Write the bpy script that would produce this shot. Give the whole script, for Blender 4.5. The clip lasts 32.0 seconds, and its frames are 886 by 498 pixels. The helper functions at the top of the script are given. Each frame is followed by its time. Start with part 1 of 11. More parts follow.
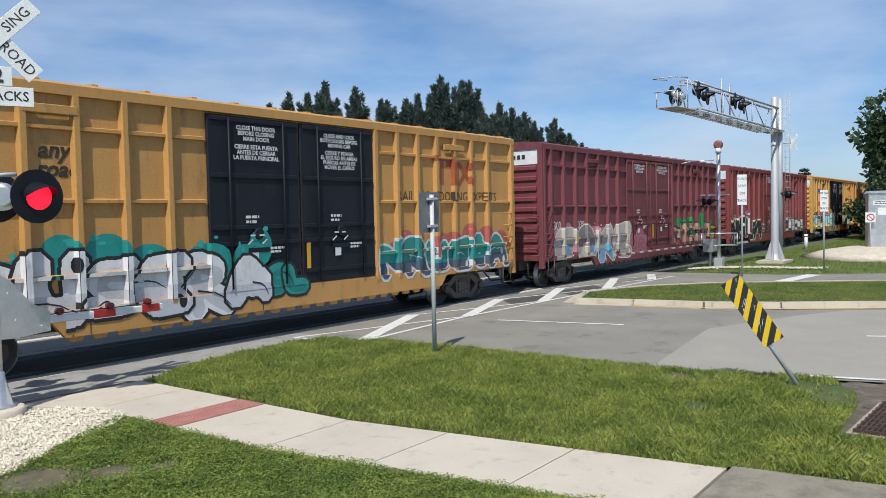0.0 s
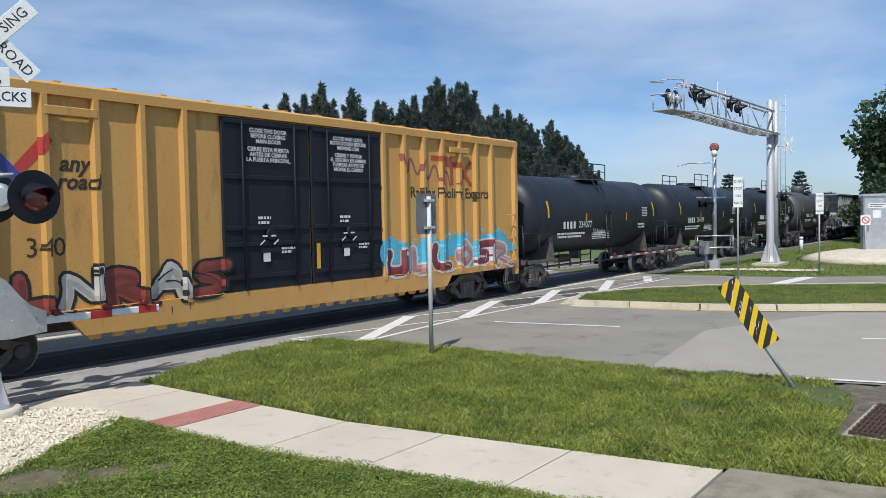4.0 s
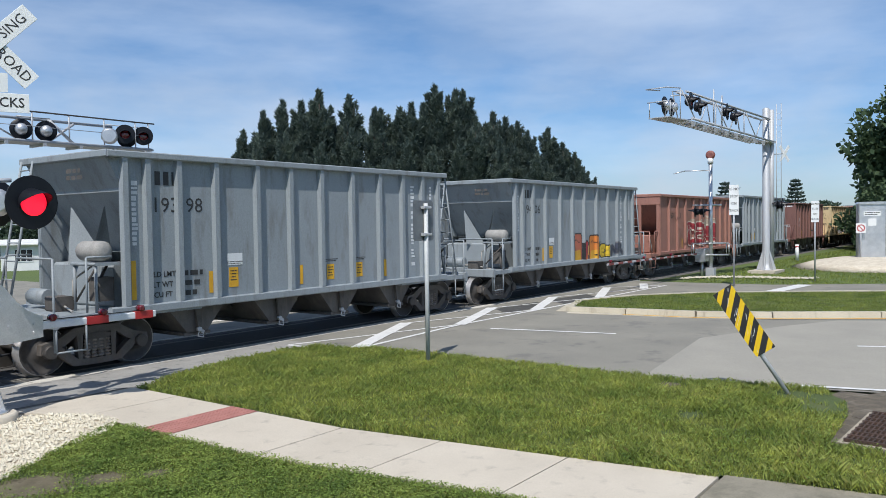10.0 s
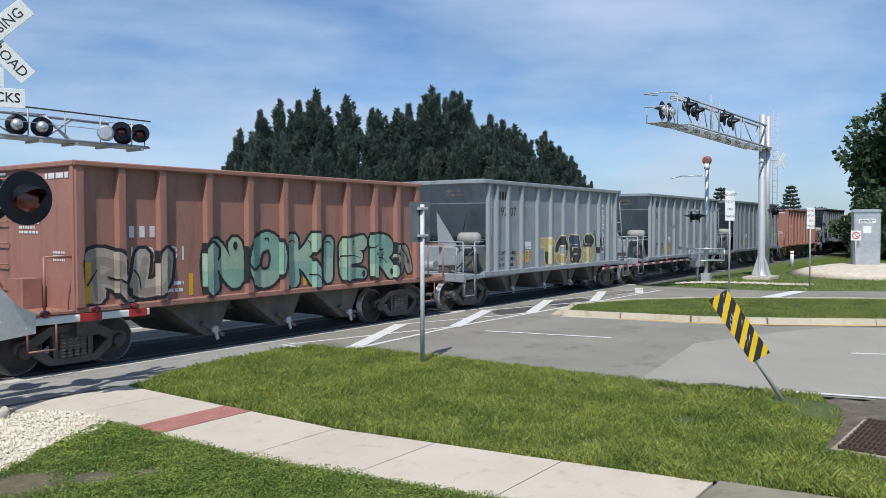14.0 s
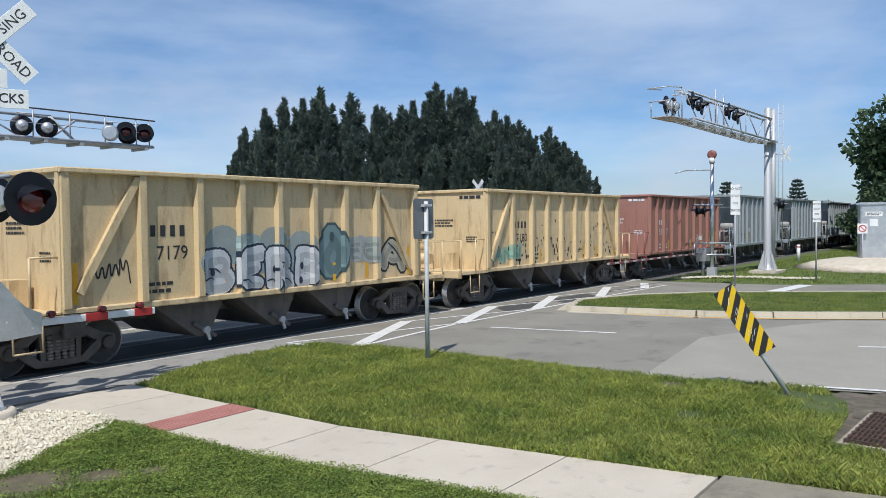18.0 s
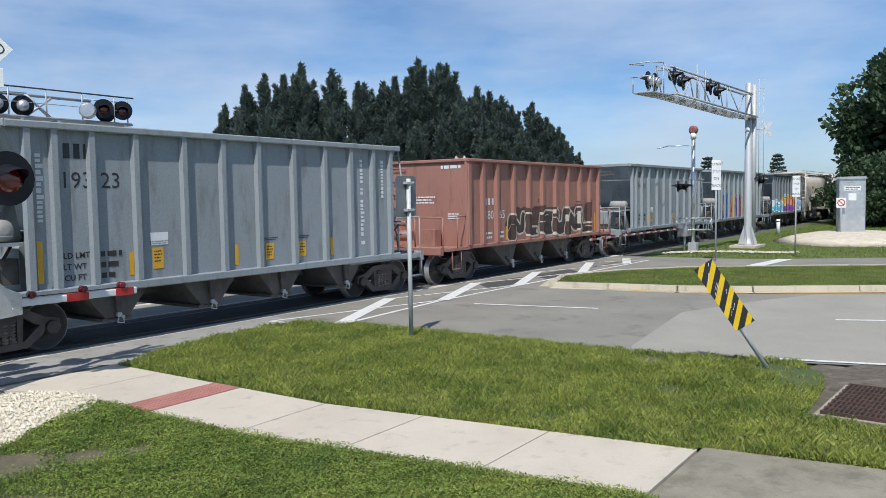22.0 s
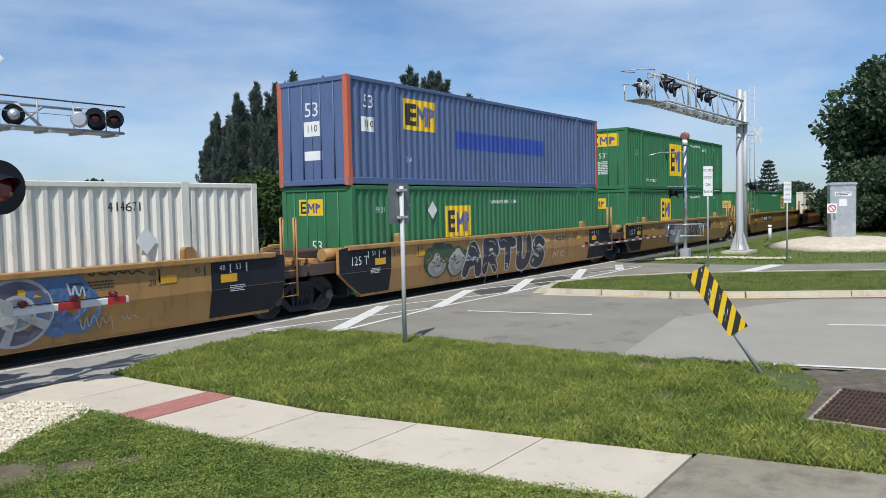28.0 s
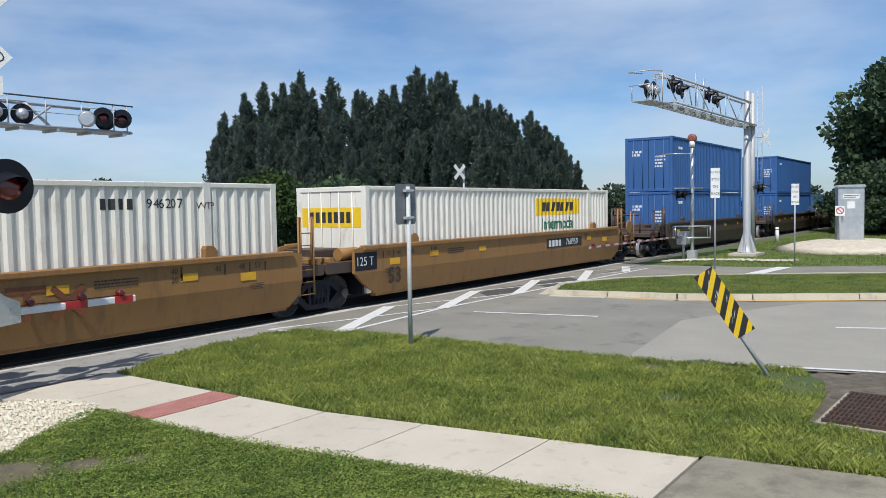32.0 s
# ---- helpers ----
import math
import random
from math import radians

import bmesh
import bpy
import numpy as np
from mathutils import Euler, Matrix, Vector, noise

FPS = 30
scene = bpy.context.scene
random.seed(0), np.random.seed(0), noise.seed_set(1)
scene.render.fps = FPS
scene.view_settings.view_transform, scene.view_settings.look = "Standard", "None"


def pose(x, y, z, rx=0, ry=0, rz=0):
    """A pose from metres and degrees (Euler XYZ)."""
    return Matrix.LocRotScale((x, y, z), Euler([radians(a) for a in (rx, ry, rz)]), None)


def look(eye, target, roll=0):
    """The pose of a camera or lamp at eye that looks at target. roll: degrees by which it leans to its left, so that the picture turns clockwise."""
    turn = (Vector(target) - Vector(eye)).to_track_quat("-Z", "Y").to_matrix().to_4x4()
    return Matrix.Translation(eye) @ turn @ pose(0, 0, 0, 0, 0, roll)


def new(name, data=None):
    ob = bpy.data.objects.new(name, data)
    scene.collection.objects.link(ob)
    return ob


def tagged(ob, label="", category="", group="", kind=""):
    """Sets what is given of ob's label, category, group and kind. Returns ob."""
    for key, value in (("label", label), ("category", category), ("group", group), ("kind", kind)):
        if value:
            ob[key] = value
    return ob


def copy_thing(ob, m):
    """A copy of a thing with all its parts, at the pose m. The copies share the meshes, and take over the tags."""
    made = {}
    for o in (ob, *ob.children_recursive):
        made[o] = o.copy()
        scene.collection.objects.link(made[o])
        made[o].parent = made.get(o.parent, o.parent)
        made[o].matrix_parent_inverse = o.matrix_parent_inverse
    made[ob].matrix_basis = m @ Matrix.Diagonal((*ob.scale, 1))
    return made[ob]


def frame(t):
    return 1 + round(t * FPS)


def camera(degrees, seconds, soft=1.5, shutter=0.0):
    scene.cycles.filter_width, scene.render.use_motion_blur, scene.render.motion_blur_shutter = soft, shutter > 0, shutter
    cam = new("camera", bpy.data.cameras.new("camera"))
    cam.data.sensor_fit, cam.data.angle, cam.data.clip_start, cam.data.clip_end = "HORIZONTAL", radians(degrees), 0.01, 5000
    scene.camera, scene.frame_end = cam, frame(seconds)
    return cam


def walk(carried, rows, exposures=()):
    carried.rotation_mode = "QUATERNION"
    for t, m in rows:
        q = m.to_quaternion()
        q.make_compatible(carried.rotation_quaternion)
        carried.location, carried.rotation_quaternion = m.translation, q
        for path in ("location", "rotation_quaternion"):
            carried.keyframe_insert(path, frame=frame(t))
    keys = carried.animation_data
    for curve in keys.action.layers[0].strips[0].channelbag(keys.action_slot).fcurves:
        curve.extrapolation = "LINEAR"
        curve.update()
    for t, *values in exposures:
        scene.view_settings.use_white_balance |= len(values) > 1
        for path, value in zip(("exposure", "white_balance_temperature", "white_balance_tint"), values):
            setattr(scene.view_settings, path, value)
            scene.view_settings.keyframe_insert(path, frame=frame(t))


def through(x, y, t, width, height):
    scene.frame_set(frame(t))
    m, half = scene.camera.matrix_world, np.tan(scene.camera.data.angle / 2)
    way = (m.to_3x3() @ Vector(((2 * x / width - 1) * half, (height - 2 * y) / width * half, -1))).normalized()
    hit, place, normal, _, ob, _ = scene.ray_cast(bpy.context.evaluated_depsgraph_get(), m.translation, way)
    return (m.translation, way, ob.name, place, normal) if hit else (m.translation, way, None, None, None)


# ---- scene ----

# ---------------------------------------------------------------- camera
cam = camera(58.86, 32.0, soft=0.6)
# seconds, eye, yaw to the left of +y, pitch up, roll
PATH = [
    (0, -15.762, -15.075, 2.664, -53.18, -2.44, -1.19),
    (0.5, -15.765, -15.071, 2.664, -53.29, -2.44, -1.14),
    (1, -15.769, -15.070, 2.664, -53.41, -2.38, -1.14),
    (1.5, -15.775, -15.069, 2.665, -53.53, -2.36, -1.11),
    (2, -15.779, -15.067, 2.665, -53.57, -2.39, -1.09),
    (2.5, -15.784, -15.068, 2.666, -53.56, -2.41, -1.11),
    (3, -15.786, -15.070, 2.666, -53.53, -2.37, -1.14),
    (3.5, -15.787, -15.072, 2.667, -53.46, -2.35, -1.09),
    (5.5, -15.777, -15.057, 2.662, -53.78, -2.25, -0.70),
    (6, -15.775, -15.060, 2.662, -53.83, -2.22, -0.61),
    (6.5, -15.775, -15.068, 2.664, -53.73, -2.18, -0.61),
    (7, -15.771, -15.075, 2.665, -53.65, -2.13, -0.68),
    (7.5, -15.768, -15.082, 2.665, -53.56, -2.10, -0.80),
    (8, -15.771, -15.086, 2.667, -53.48, -2.05, -0.92),
    (8.5, -15.775, -15.088, 2.667, -53.51, -1.98, -0.94),
    (9, -15.789, -15.089, 2.670, -53.57, -1.94, -0.91),
    (9.5, -15.802, -15.085, 2.670, -53.63, -1.90, -0.86),
    (10, -15.811, -15.082, 2.671, -53.73, -1.86, -0.84),
    (10.5, -15.817, -15.079, 2.670, -53.81, -1.78, -0.89),
    (11, -15.817, -15.079, 2.670, -53.91, -1.77, -0.89),
    (11.5, -15.810, -15.077, 2.668, -54.09, -1.75, -0.85),
    (12, -15.802, -15.073, 2.667, -54.24, -1.74, -0.63),
    (12.5, -15.798, -15.067, 2.667, -54.35, -1.71, -0.40),
    (13, -15.794, -15.062, 2.666, -54.34, -1.69, -0.21),
    (13.5, -15.791, -15.057, 2.664, -54.22, -1.71, -0.05),
    (14, -15.789, -15.054, 2.663, -54.06, -1.72, -0.07),
    (14.5, -15.790, -15.051, 2.663, -53.86, -1.70, -0.18),
    (16.5, -15.789, -15.081, 2.663, -53.52, -1.84, -0.71),
    (17, -15.785, -15.080, 2.662, -53.56, -1.89, -0.70),
    (17.5, -15.781, -15.079, 2.661, -53.61, -1.95, -0.63),
    (18, -15.775, -15.082, 2.661, -53.64, -1.95, -0.59),
    (18.5, -15.773, -15.090, 2.663, -53.64, -1.93, -0.56),
    (19, -15.772, -15.107, 2.669, -53.70, -1.95, -0.55),
    (19.5, -15.773, -15.125, 2.672, -53.89, -2.04, -0.60),
    (20, -15.774, -15.135, 2.677, -54.14, -2.36, -0.73),
    (20.5, -15.777, -15.135, 2.679, -54.45, -2.76, -0.87),
    (21, -15.779, -15.129, 2.679, -54.69, -3.22, -1.00),
    (21.5, -15.783, -15.114, 2.677, -54.78, -3.51, -1.05),
    (22, -15.783, -15.098, 2.677, -54.84, -3.68, -0.93),
    (22.5, -15.781, -15.090, 2.674, -54.87, -3.75, -0.86),
    (23, -15.778, -15.085, 2.672, -54.86, -3.73, -0.82),
    (23.5, -15.778, -15.085, 2.673, -54.92, -3.65, -0.83),
    (24, -15.777, -15.086, 2.673, -54.97, -3.53, -0.86),
    (24.5, -15.783, -15.089, 2.673, -54.99, -3.38, -0.97),
    (25, -15.786, -15.091, 2.673, -55.08, -3.23, -1.07),
    (25.5, -15.790, -15.094, 2.674, -55.17, -3.10, -1.23),
    (27.5, -15.784, -15.085, 2.670, -55.46, -3.09, -1.19),
    (28, -15.780, -15.082, 2.668, -55.38, -3.14, -1.19),
    (28.5, -15.779, -15.080, 2.668, -55.27, -3.17, -1.19),
    (29, -15.775, -15.078, 2.668, -55.13, -3.16, -1.21),
    (29.5, -15.773, -15.076, 2.667, -55.01, -3.16, -1.17),
    (30, -15.773, -15.076, 2.667, -54.91, -3.10, -1.16),
    (30.5, -15.775, -15.077, 2.668, -54.89, -3.09, -1.17),
    (31, -15.775, -15.077, 2.667, -54.85, -3.06, -1.09),
    (31.5, -15.775, -15.076, 2.667, -54.89, -3.10, -1.00),
    (32, -15.775, -15.076, 2.666, -54.93, -3.07, -0.95),
]


def eye_pose(x, y, z, yaw, pitch, roll):
    a, b = radians(yaw), radians(pitch)
    ahead = Vector((-math.sin(a) * math.cos(b), math.cos(a) * math.cos(b), math.sin(b)))
    return look((x, y, z), Vector((x, y, z)) + ahead * 10, roll)


walk(cam, [(t, eye_pose(*row)) for t, *row in PATH],
     exposures=[(0, 0.02, 6350, 10), (14.5, 0.02, 6250, 10), (17.5, 0.0, 6250, 10), (19, -0.06, 6200, 10), (20.5, 0.0, 6250, 10), (25.5, 0.04, 6300, 10), (27.5, 0.02, 6350, 10), (28.2, 0.02, 6350, 10), (29, 0.1, 6300, 10), (30.1, 0.12, 6300, 10), (31, 0.0, 6350, 10), (32, -0.02, 6350, 10)])

# ---------------------------------------------------------------- sky and sun
SUN = Vector((-1.74, -0.74, 2.73)).normalized()   # towards the sun
sun_data = bpy.data.lights.new("sun", "SUN")
sun_data.energy, sun_data.angle, sun_data.color = 4.5, radians(0.55), (1.0, 0.955, 0.88)
sun = new("sun", sun_data)
sun.matrix_world = look((0, 0, 60), Vector((0, 0, 60)) - SUN)

world = bpy.data.worlds.new("sky")
scene.world = world
world.use_nodes = True
wn, wl = world.node_tree.nodes, world.node_tree.links
wn.clear()
w_out, w_bg = wn.new("ShaderNodeOutputWorld"), wn.new("ShaderNodeBackground")
sky = wn.new("ShaderNodeTexSky")
sky.sky_type, sky.sun_disc = "NISHITA", False
sky.sun_elevation = math.asin(SUN.z)
sky.sun_rotation = math.atan2(SUN.x, SUN.y)
sky.air_density, sky.dust_density, sky.ozone_density, sky.altitude = 1.0, 0.3, 4.0, 0
w_bg.inputs["Strength"].default_value = 0.138
# thin cloud veils, the same all round the sky
w_co, w_map = wn.new("ShaderNodeTexCoord"), wn.new("ShaderNodeMapping")
w_map.inputs["Scale"].default_value = (1.6, 1.6, 6.5)
w_map.inputs["Location"].default_value = (1.9, -0.8, 0.42)
w_n1, w_r1 = wn.new("ShaderNodeTexNoise"), wn.new("ShaderNodeValToRGB")
w_n1.inputs["Scale"].default_value, w_n1.inputs["Detail"].default_value, w_n1.inputs["Roughness"].default_value = 1.7, 6, 0.52
w_r1.color_ramp.elements[0].position, w_r1.color_ramp.elements[1].position = 0.42, 0.86
w_mul = wn.new("ShaderNodeMath")
w_mul.operation = "MULTIPLY"
w_mul.inputs[1].default_value = 0.52
w_mix = wn.new("ShaderNodeMix")
w_mix.data_type = "RGBA"
w_mix.inputs[7].default_value = (6.6, 7.2, 8.0, 1)
wl.new(w_co.outputs["Generated"], w_map.inputs["Vector"])
wl.new(w_map.outputs["Vector"], w_n1.inputs["Vector"])
wl.new(w_n1.outputs["Fac"], w_r1.inputs["Fac"])
wl.new(w_r1.outputs["Color"], w_mul.inputs[0])
wl.new(w_mul.outputs["Value"], w_mix.inputs["Factor"])
# clearer, bluer air towards the horizon, all round
w_sep, w_rng, w_tint = wn.new("ShaderNodeSeparateXYZ"), wn.new("ShaderNodeValToRGB"), wn.new("ShaderNodeMix")
w_rng.color_ramp.elements[0].position, w_rng.color_ramp.elements[1].position = 0.0, 0.38
w_rng.color_ramp.elements[0].color, w_rng.color_ramp.elements[1].color = (0.48, 0.585, 0.745, 1), (0.76, 0.83, 0.86, 1)
wl.new(w_co.outputs["Generated"], w_sep.inputs["Vector"])
wl.new(w_sep.outputs["Z"], w_rng.inputs["Fac"])
w_tint.data_type, w_tint.blend_type = "RGBA", "MULTIPLY"
w_tint.inputs["Factor"].default_value = 1.0
wl.new(sky.outputs["Color"], w_tint.inputs[6])
wl.new(w_rng.outputs["Color"], w_tint.inputs[7])
wl.new(w_tint.outputs[2], w_mix.inputs[6])
# low puffs of grey-white cloud near the horizon, all round
w_m2, w_n2, w_r2, w_z2 = wn.new("ShaderNodeMapping"), wn.new("ShaderNodeTexNoise"), wn.new("ShaderNodeValToRGB"), wn.new("ShaderNodeValToRGB")
w_m2.inputs["Scale"].default_value, w_m2.inputs["Location"].default_value = (1, 1, 2.2), (0.3, 0.1, 0.0)
w_n2.inputs["Scale"].default_value, w_n2.inputs["Detail"].default_value, w_n2.inputs["Roughness"].default_value = 4.6, 7, 0.55
w_r2.color_ramp.elements[0].position, w_r2.color_ramp.elements[1].position = 0.42, 0.72
w_z2.color_ramp.elements[0].position, w_z2.color_ramp.elements[1].position = 0.03, 0.30
w_z2.color_ramp.elements[0].color, w_z2.color_ramp.elements[1].color = (0.85, 0.85, 0.85, 1), (0, 0, 0, 1)
w_f2, w_c2 = wn.new("ShaderNodeMath"), wn.new("ShaderNodeMix")
w_f2.operation, w_c2.data_type = "MULTIPLY", "RGBA"
w_c2.inputs[7].default_value = (4.3, 4.7, 5.3, 1)
wl.new(w_co.outputs["Generated"], w_m2.inputs["Vector"])
wl.new(w_m2.outputs["Vector"], w_n2.inputs["Vector"])
wl.new(w_n2.outputs["Fac"], w_r2.inputs["Fac"])
wl.new(w_sep.outputs["Z"], w_z2.inputs["Fac"])
wl.new(w_r2.outputs["Color"], w_f2.inputs[0])
wl.new(w_z2.outputs["Color"], w_f2.inputs[1])
wl.new(w_f2.outputs["Value"], w_c2.inputs["Factor"])
wl.new(w_mix.outputs[2], w_c2.inputs[6])
wl.new(w_c2.outputs[2], w_bg.inputs["Color"])
wl.new(w_bg.outputs["Background"], w_out.inputs["Surface"])

# ---------------------------------------------------------------- helpers
class Mesh:
    """Collects simple solids into one mesh."""

    def __init__(self):
        self.v, self.f, self.s = [], [], []

    def face(self, pts, smooth=False):
        n = len(self.v)
        self.v += [tuple(p) for p in pts]
        self.f.append(tuple(range(n, n + len(pts))))
        self.s.append(smooth)
        return self

    def box(self, x0, x1, y0, y1, z0, z1):
        n = len(self.v)
        self.v += [(x, y, z) for x in (x0, x1) for y in (y0, y1) for z in (z0, z1)]
        for q in ((0, 1, 3, 2), (4, 6, 7, 5), (0, 4, 5, 1), (2, 3, 7, 6), (0, 2, 6, 4), (1, 5, 7, 3)):
            self.f.append(tuple(n + i for i in q))
            self.s.append(False)
        return self

    def prism(self, poly, axis, a, b, smooth=False):
        """Extrudes a polygon: axis x takes (y, z), y takes (x, z), z takes (x, y)."""
        def put(p, d):
            return {"x": (d, p[0], p[1]), "y": (p[0], d, p[1]), "z": (p[0], p[1], d)}[axis]
        n, k = len(self.v), len(poly)
        self.v += [put(p, a) for p in poly] + [put(p, b) for p in poly]
        self.f += [tuple(range(n, n + k)), tuple(range(n + 2 * k - 1, n + k - 1, -1))]
        self.s += [False, False]
        for i in range(k):
            j = (i + 1) % k
            self.f.append((n + i, n + k + i, n + k + j, n + j))
            self.s.append(smooth)
        return self

    def cbox(self, x0, x1, y0, y1, z0, z1, c=0.02):
        """A box with chamfered edges along its longest side."""
        d = {"x": x1 - x0, "y": y1 - y0, "z": z1 - z0}
        ax = max(d, key=d.get)
        (a0, a1), (b0, b1), (e0, e1) = {"x": ((y0, y1), (z0, z1), (x0, x1)), "y": ((x0, x1), (z0, z1), (y0, y1)),
                                       "z": ((x0, x1), (y0, y1), (z0, z1))}[ax]
        poly = [(a0 + c, b0), (a1 - c, b0), (a1, b0 + c), (a1, b1 - c), (a1 - c, b1), (a0 + c, b1), (a0, b1 - c), (a0, b0 + c)]
        return self.prism(poly, ax, e0, e1)

    def cyl(self, p, q, r, n=10, r2=None):
        p, q = Vector(p), Vector(q)
        d = (q - p).normalized()
        a = d.orthogonal().normalized()
        b = d.cross(a)
        k, r2 = len(self.v), r if r2 is None else r2
        for base, rad in ((p, r), (q, r2)):
            for i in range(n):
                w = 2 * math.pi * i / n
                self.v.append(tuple(base + (a * math.cos(w) + b * math.sin(w)) * rad))
        self.f += [tuple(range(k + n - 1, k - 1, -1)), tuple(range(k + n, k + 2 * n))]
        self.s += [False, False]
        for i in range(n):
            j = (i + 1) % n
            self.f.append((k + i, k + j, k + n + j, k + n + i))
            self.s.append(True)
        return self

    def tube(self, pts, r, n=6):
        for p, q in zip(pts, pts[1:]):
            self.cyl(p, q, r, n)
        return self

    def lathe(self, prof, n=16, axis="x", at=(0, 0, 0), cap=True):
        """Turns (distance along the axis, radius) pairs round the axis."""
        k = len(self.v)
        for d, r in prof:
            for i in range(n):
                w = 2 * math.pi * i / n
                c, s = r * math.cos(w), r * math.sin(w)
                p = {"x": (d, c, s), "y": (s, d, c), "z": (c, s, d)}[axis]
                self.v.append((at[0] + p[0], at[1] + p[1], at[2] + p[2]))
        for m in range(len(prof) - 1):
            for i in range(n):
                j = (i + 1) % n
                self.f.append((k + m * n + i, k + m * n + j, k + (m + 1) * n + j, k + (m + 1) * n + i))
                self.s.append(True)
        if cap:
            self.f += [tuple(range(k + n - 1, k - 1, -1)), tuple(range(k + (len(prof) - 1) * n, k + len(prof) * n))]
            self.s += [False, False]
        return self

    def data(self, name, material):
        me = bpy.data.meshes.new(name)
        me.from_pydata(self.v, [], self.f)
        me.polygons.foreach_set("use_smooth", self.s)
        me.materials.append(material)
        bm = bmesh.new()
        bm.from_mesh(me)
        bmesh.ops.recalc_face_normals(bm, faces=bm.faces)
        bm.to_mesh(me)
        bm.free()
        return me


def part(name, mesh, material, parent, label="", at=None):
    """Links a mesh as one object under a thing or a part."""
    me = mesh if isinstance(mesh, bpy.types.Mesh) else mesh.data(name, material)
    ob = new(name, me)
    ob.parent = parent
    if at is not None:
        ob.location = at
    if label:
        ob["label"] = label
    return ob


def thing(name, label, category, group="", kind="", at=(0, 0, 0), turn=0.0):
    ob = new(name)
    ob.empty_display_size = 0.3
    ob.matrix_basis = pose(*at, 0, 0, turn)
    return tagged(ob, label, category, group, kind)


def solo(name, mesh, material, label, category, group="", kind="", at=(0, 0, 0), turn=0.0):
    ob = new(name, mesh if isinstance(mesh, bpy.types.Mesh) else mesh.data(name, material))
    ob.matrix_basis = pose(*at, 0, 0, turn)
    return tagged(ob, label, category, group, kind)


# ---------------------------------------------------------------- materials
def surface(name, color, rough=0.6, metal=0.0, second=None, amount=0.5, scale=3.0, fine=40.0, bump=0.1, stretch=(1, 1, 1),
            grime=None, grime_amount=0.35, grime_scale=1.2, vary=0.0, depth=0.01, coat=0.0, spec=0.5):
    """A weathered surface: a base colour, a second tone in large patches, fine grain, streaks of grime and slight relief."""
    m = bpy.data.materials.new(name)
    m.use_nodes = True
    nt, ln = m.node_tree.nodes, m.node_tree.links
    bsdf = nt["Principled BSDF"]
    co, mp = nt.new("ShaderNodeTexCoord"), nt.new("ShaderNodeMapping")
    mp.inputs["Scale"].default_value = stretch
    ln.new(co.outputs["Object"], mp.inputs["Vector"])
    big, tiny = nt.new("ShaderNodeTexNoise"), nt.new("ShaderNodeTexNoise")
    big.inputs["Scale"].default_value, big.inputs["Detail"].default_value, big.inputs["Roughness"].default_value = scale, 5, 0.6
    tiny.inputs["Scale"].default_value, tiny.inputs["Detail"].default_value = fine, 3
    ln.new(mp.outputs["Vector"], big.inputs["Vector"])
    ln.new(co.outputs["Object"], tiny.inputs["Vector"])
    second = second or tuple(c * 0.72 for c in color)
    ramp = nt.new("ShaderNodeValToRGB")
    ramp.color_ramp.elements[0].position, ramp.color_ramp.elements[1].position = 0.5 - 0.25 * amount, 0.5 + 0.35 * amount
    ramp.color_ramp.elements[0].color, ramp.color_ramp.elements[1].color = (*second, 1), (*color, 1)
    ln.new(big.outputs["Fac"], ramp.inputs["Fac"])
    grain = nt.new("ShaderNodeMix")
    grain.data_type, grain.blend_type = "RGBA", "OVERLAY"
    grain.inputs["Factor"].default_value = 0.35
    ln.new(ramp.outputs["Color"], grain.inputs[6])
    ln.new(tiny.outputs["Color"], grain.inputs[7])
    sat = nt.new("ShaderNodeHueSaturation")
    sat.inputs["Saturation"].default_value = 0.0
    ln.new(tiny.outputs["Color"], sat.inputs["Color"])
    ln.new(sat.outputs["Color"], grain.inputs[7])
    out = grain.outputs[2]
    if grime:
        gn, gm, gr = nt.new("ShaderNodeTexNoise"), nt.new("ShaderNodeMapping"), nt.new("ShaderNodeValToRGB")
        gm.inputs["Scale"].default_value = (1.0, 1.0, 0.22)
        gn.inputs["Scale"].default_value, gn.inputs["Detail"].default_value, gn.inputs["Roughness"].default_value = grime_scale * 3, 6, 0.68
        gr.color_ramp.elements[0].position, gr.color_ramp.elements[1].position = 0.62 - 0.35 * grime_amount, 0.86 - 0.2 * grime_amount
        ln.new(co.outputs["Object"], gm.inputs["Vector"])
        ln.new(gm.outputs["Vector"], gn.inputs["Vector"])
        ln.new(gn.outputs["Fac"], gr.inputs["Fac"])
        gx = nt.new("ShaderNodeMix")
        gx.data_type = "RGBA"
        gx.inputs[7].default_value = (*grime, 1)
        ln.new(gr.outputs["Color"], gx.inputs["Factor"])
        ln.new(out, gx.inputs[6])
        out = gx.outputs[2]
    if vary:
        info, hsv, rng = nt.new("ShaderNodeObjectInfo"), nt.new("ShaderNodeHueSaturation"), nt.new("ShaderNodeMapRange")
        rng.inputs["To Min"].default_value, rng.inputs["To Max"].default_value = 1 - vary, 1 + vary
        ln.new(info.outputs["Random"], rng.inputs["Value"])
        ln.new(rng.outputs["Result"], hsv.inputs["Value"])
        ln.new(out, hsv.inputs["Color"])
        out = hsv.outputs["Color"]
    ln.new(out, bsdf.inputs["Base Color"])
    rr = nt.new("ShaderNodeMapRange")
    rr.inputs["To Min"].default_value, rr.inputs["To Max"].default_value = max(rough - 0.12, 0.03), min(rough + 0.14, 1)
    ln.new(big.outputs["Fac"], rr.inputs["Value"])
    ln.new(rr.outputs["Result"], bsdf.inputs["Roughness"])
    bsdf.inputs["Metallic"].default_value = metal
